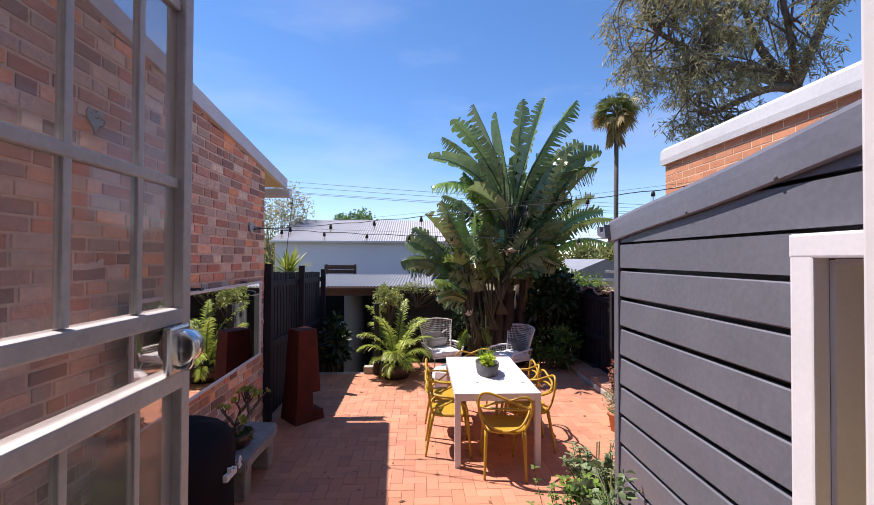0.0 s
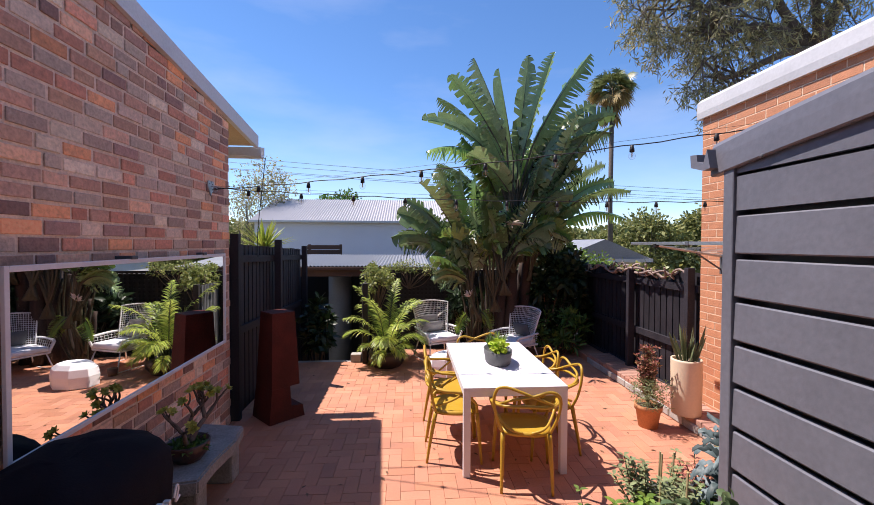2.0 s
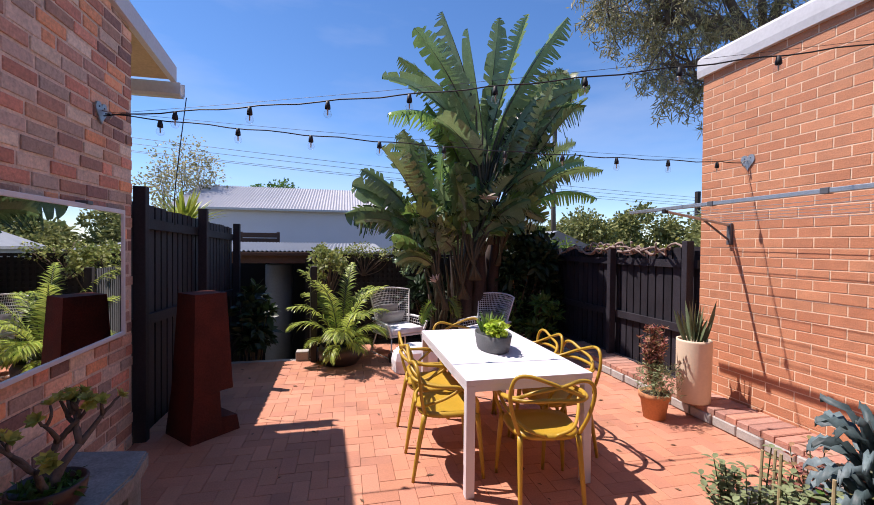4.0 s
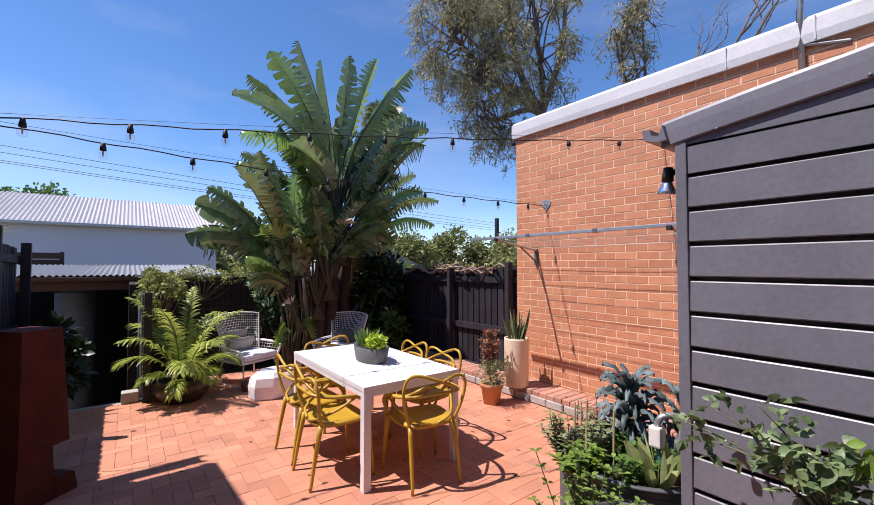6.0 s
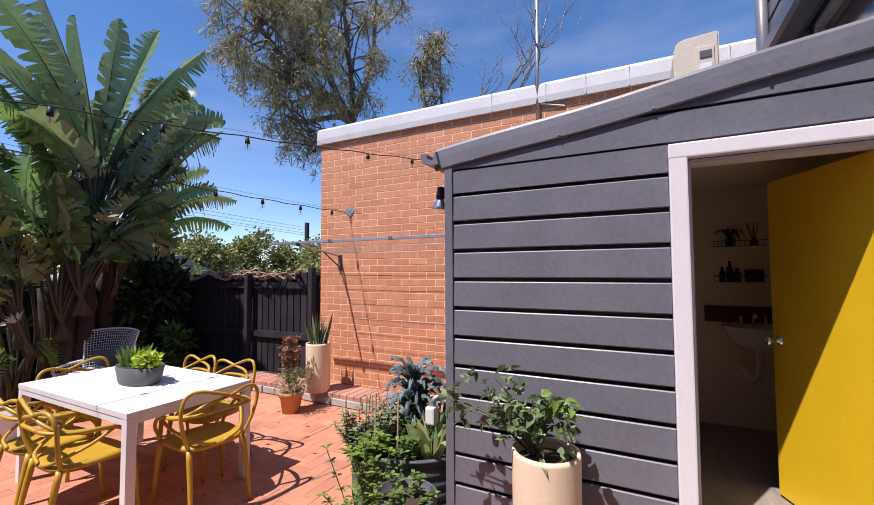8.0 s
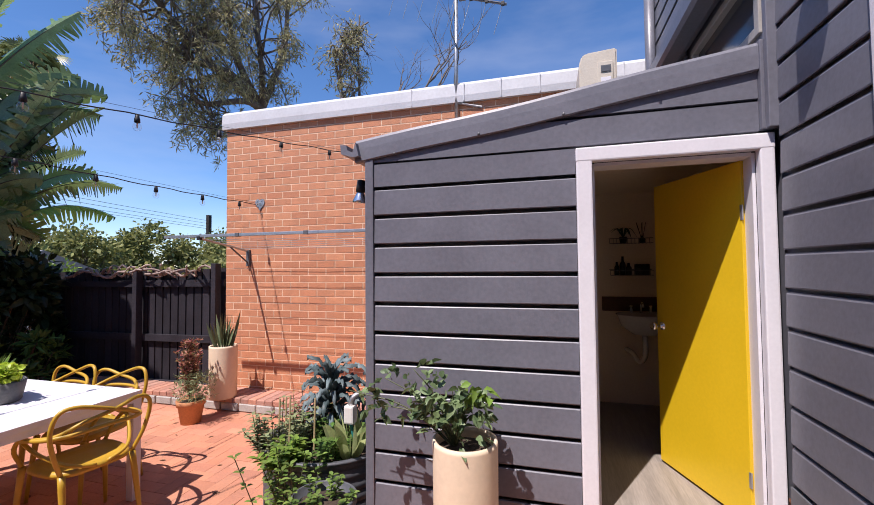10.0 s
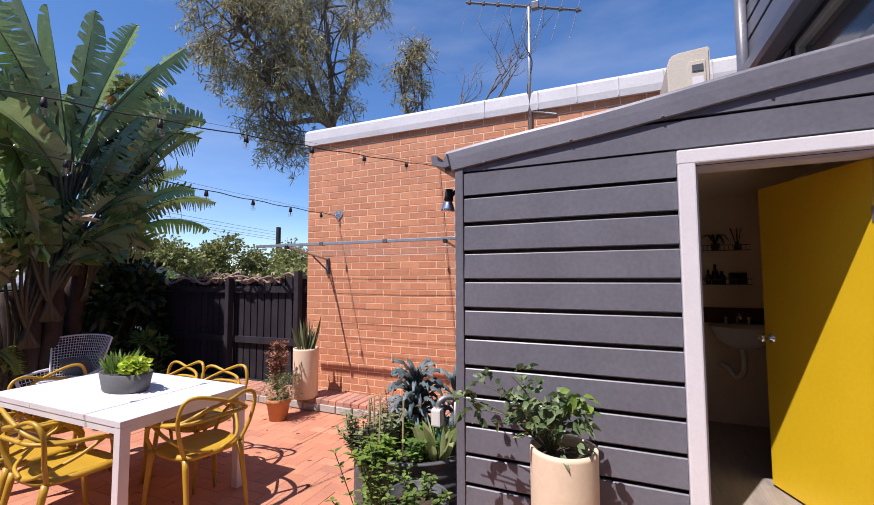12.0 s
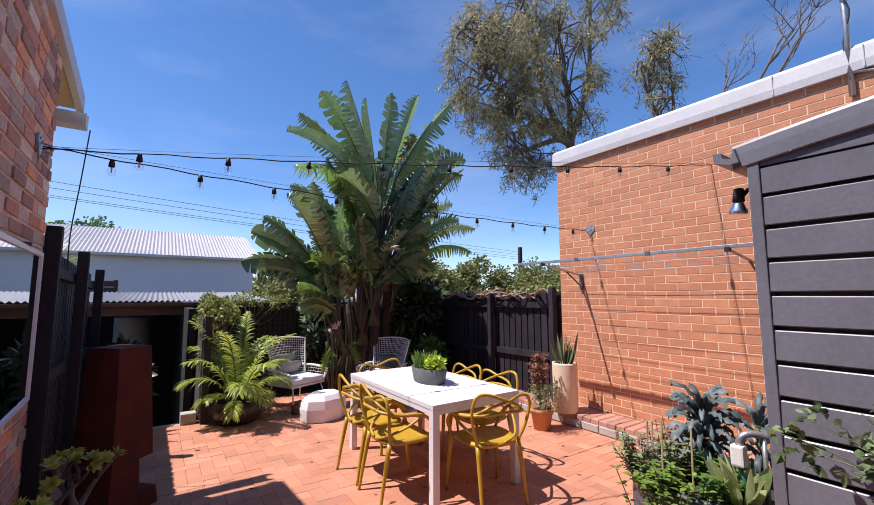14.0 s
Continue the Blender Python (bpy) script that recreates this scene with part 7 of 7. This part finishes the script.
for i in range(80):
    a = prnd.uniform(0, 6.283)
    z = PZ - prnd.uniform(0.2, 1.6)
    dry.leaf((PX + 0.2 * math.cos(a), PY + 0.2 * math.sin(a), z), Vector((math.cos(a) * 0.5, math.sin(a) * 0.5, -1)), 0.8, 0.16, None, 0.2, 0.1, 2)
tagged(part("petioles", pet, M_STEM, fpm), "", "", "", "stuff")
lf.put("fronds", green("fan_palm_leaf", (0.17, 0.20, 0.075), 0.4, 0.25, 0.4), fpm)
dry.put("dry_skirt", green("dry_palm_leaf", (0.30, 0.21, 0.08), 0.7, 0.15, 0.4), fpm, "brown dry fronds")


def far_tree(label, x, y, z, rx, rz, n, seed, size=0.28, material=None):
    o = cloud("far_tree", label, "tree", (x, y, z), (rx, rx, rz), n, (size, size * 0.6), material or G_FAR, seed=seed, clumps=60, stem_from=(x, y, -0.7), twig_mat=M_BARK)
    return o


far_tree("rounded green tree behind the white roof", -4.2, 27.0, 3.0, 2.0, 2.1, 7000, 91, 0.2, G_MID)
far_tree("pale bushy tree beside the old brick wall", -6.2, 20.0, 3.4, 1.4, 2.2, 4500, 92, 0.11, G_GUM)
fr = random.Random(17)
for i in range(14):
    x = 9 + i * 4.1 + fr.uniform(-1, 1)
    y = 34 - i * 1.4 + fr.uniform(-3, 3)
    far_tree("distant olive green tree on the skyline", x, y, 1.1 + fr.uniform(-0.3, 0.8), 3.0 + fr.uniform(-0.5, 1.2), 1.9 + fr.uniform(-0.4, 0.9), 6500, 100 + i, 0.30)
for i in range(8):
    far_tree("distant tree line beyond the houses", -45 + i * 12 + fr.uniform(-3, 3), 62, 1.0, 6.5, 3.2 + fr.uniform(-0.6, 0.8), 3000, 130 + i, 0.9)
for i in range(6):
    far_tree("green trees beyond the orange building", 14 + i * 3.2, 13.5 - i * 1.5 + fr.uniform(-1, 1), 0.9, 2.2, 1.8 + fr.uniform(-0.3, 0.6), 4200, 150 + i, 0.2)

# ---- the laid pieces ----
# old wall: random lengths, uneven faces
cells = []
course = 0.0
row = 0
while course < 4.2:
    y = -0.2 - rnd.uniform(0, 0.24)
    while y < 5.66:
        L = rnd.choice((0.24, 0.235, 0.24, 0.225, 0.215, 0.24, 0.16, 0.115))
        yc = y + L / 2
        end = min(y + L, 5.675)
        L = end - y
        if L > 0.05 and course < barge_z(y + L / 2) + 0.06:
            cells.append(((-1.663, y + L / 2, course + 0.042), L - rnd.uniform(0, 0.012), 0.0765 - rnd.uniform(0, 0.009), 0))
        y = end + 0.014
    course += 0.0915
    row += 1
lay("brick", wall_west, cells, 0.009, M_BRICK_OLD, lambda p: 2.6 < p.y < 4.9 and 0.9 < p.z < 3.4, rnd, 0.004, None, 0.003, "old bricks of mixed red and brown")

# orange wall: stretcher bond
cells = []
i = 0
z = 0.04
while z < 3.42:
    y = 5.59 - (0.12 if i % 2 else 0.0)
    if i % 2:
        cells.append(((3.69, 5.535, z), 0.113, 0.0765, 0))
    while y > -0.3:
        cells.append(((3.69, y - 0.115, z), 0.230, 0.0765, 0))
        y -= 0.24
    z += 0.086
    i += 1
lay("brick", bpy.data.objects["wall_east"], cells, 0.0025, M_BRICK_NEW, lambda p: 3.2 < p.y < 5.6 and 0.2 < p.z < 3.1, rnd, 0.001, pose(0, 0, 0, 0, 0, 180), 0.0015, "orange bricks laid in stretcher bond")

M_BRICK_LEDGE = mat("dull_red_brick", (0.40, 0.19, 0.135), 0.85, 0.15, 18, 70, 0.35, second=[(0.46, 0.22, 0.15), (0.36, 0.18, 0.14), (0.43, 0.24, 0.18), (0.38, 0.17, 0.12)], spread=0.1, stain=0.3)
# brick on edge along the ledge, and its face
cells = []
y = 2.72
while y < 7.7:
    cells.append(((3.49, y, 0.095), 0.098, 0.385, 0))
    y += 0.107
lay("brick", bpy.data.objects["bed_east"], cells, 0.055, M_BRICK_LEDGE, lambda p: True, rnd, 0.004, pose(0, 0, 0, 0, -90, 0), 0.008)
cells = []
y = 2.76
while y < 7.7:
    cells.append(((3.30, y, 0.05), 0.225, 0.085, 0))
    y += 0.24
lay("edge_brick", bpy.data.objects["bed_east"], cells, 0.022, M_CONCRETE, lambda p: True, rnd, 0.006, pose(0, 0, 0, 0, 0, 180), 0.008)

# herringbone pavers
cells = []
A, B, G = 0.23, 0.115, 0.0024
for i in range(-60, 90):
    for j in range(-60, 90):
        # one horizontal and one vertical paver for each cell of the herringbone lattice
        ox, oy = 0.115 * (i + 2 * j), 0.115 * (i - 2 * j)
        for (cx, cy, rot) in ((ox + 0.115, oy + 0.0575, 90), (ox + 0.2875, oy + 0.0, 0)):
            X, Y = cx - 1.6, cy + 0.5
            hx, hy = (0.115, 0.0575) if rot == 90 else (0.0575, 0.115)
            x0, x1, y0, y1 = max(X - hx, -1.654), min(X + hx, 3.298), max(Y - hy, 0.56), min(Y + hy, 8.71 if X > -0.33 else 7.95)
            if x1 - x0 < 0.02 or y1 - y0 < 0.02:
                continue
            if y0 < 1.43 and -0.4 < (x0 + x1) / 2 < 1.0:
                continue
            if x1 > 1.6 and y0 < 2.60:
                continue
            if rot == 90:
                cells.append((((x0 + x1) / 2, (y0 + y1) / 2, -0.02), x1 - x0 - G, y1 - y0 - G, 90))
            else:
                cells.append((((x0 + x1) / 2, (y0 + y1) / 2, -0.02), y1 - y0 - G, x1 - x0 - G, 0))
TURN_UP = pose(0, 0, 0, 0, -90, 0)
lay("paver", patio_base, cells, 0.02, M_PAVER, lambda p: 2.6 < p.y < 4.9 and -0.9 < p.x < 2.4 and (p.x + p.y * 0.3) < 3.6, rnd, 0.0016, TURN_UP, 0.002, "terracotta brick pavers in herringbone")

# flaked remains of white plaster on one old brick
bm = prism(bmesh.new(), [(2.72, 2.085), (2.80, 2.08), (2.95, 2.092), (2.965, 2.15), (2.93, 2.148), (2.90, 2.125), (2.85, 2.13), (2.82, 2.115), (2.78, 2.128), (2.74, 2.118), (2.715, 2.12)], (-1.657, -1.652), "x")
part("plaster_patch", bm, mat("old_plaster", (0.74, 0.68, 0.60), 0.9, 0.2, 20, 80, 0.4), wall_west, "flaked white plaster remains")
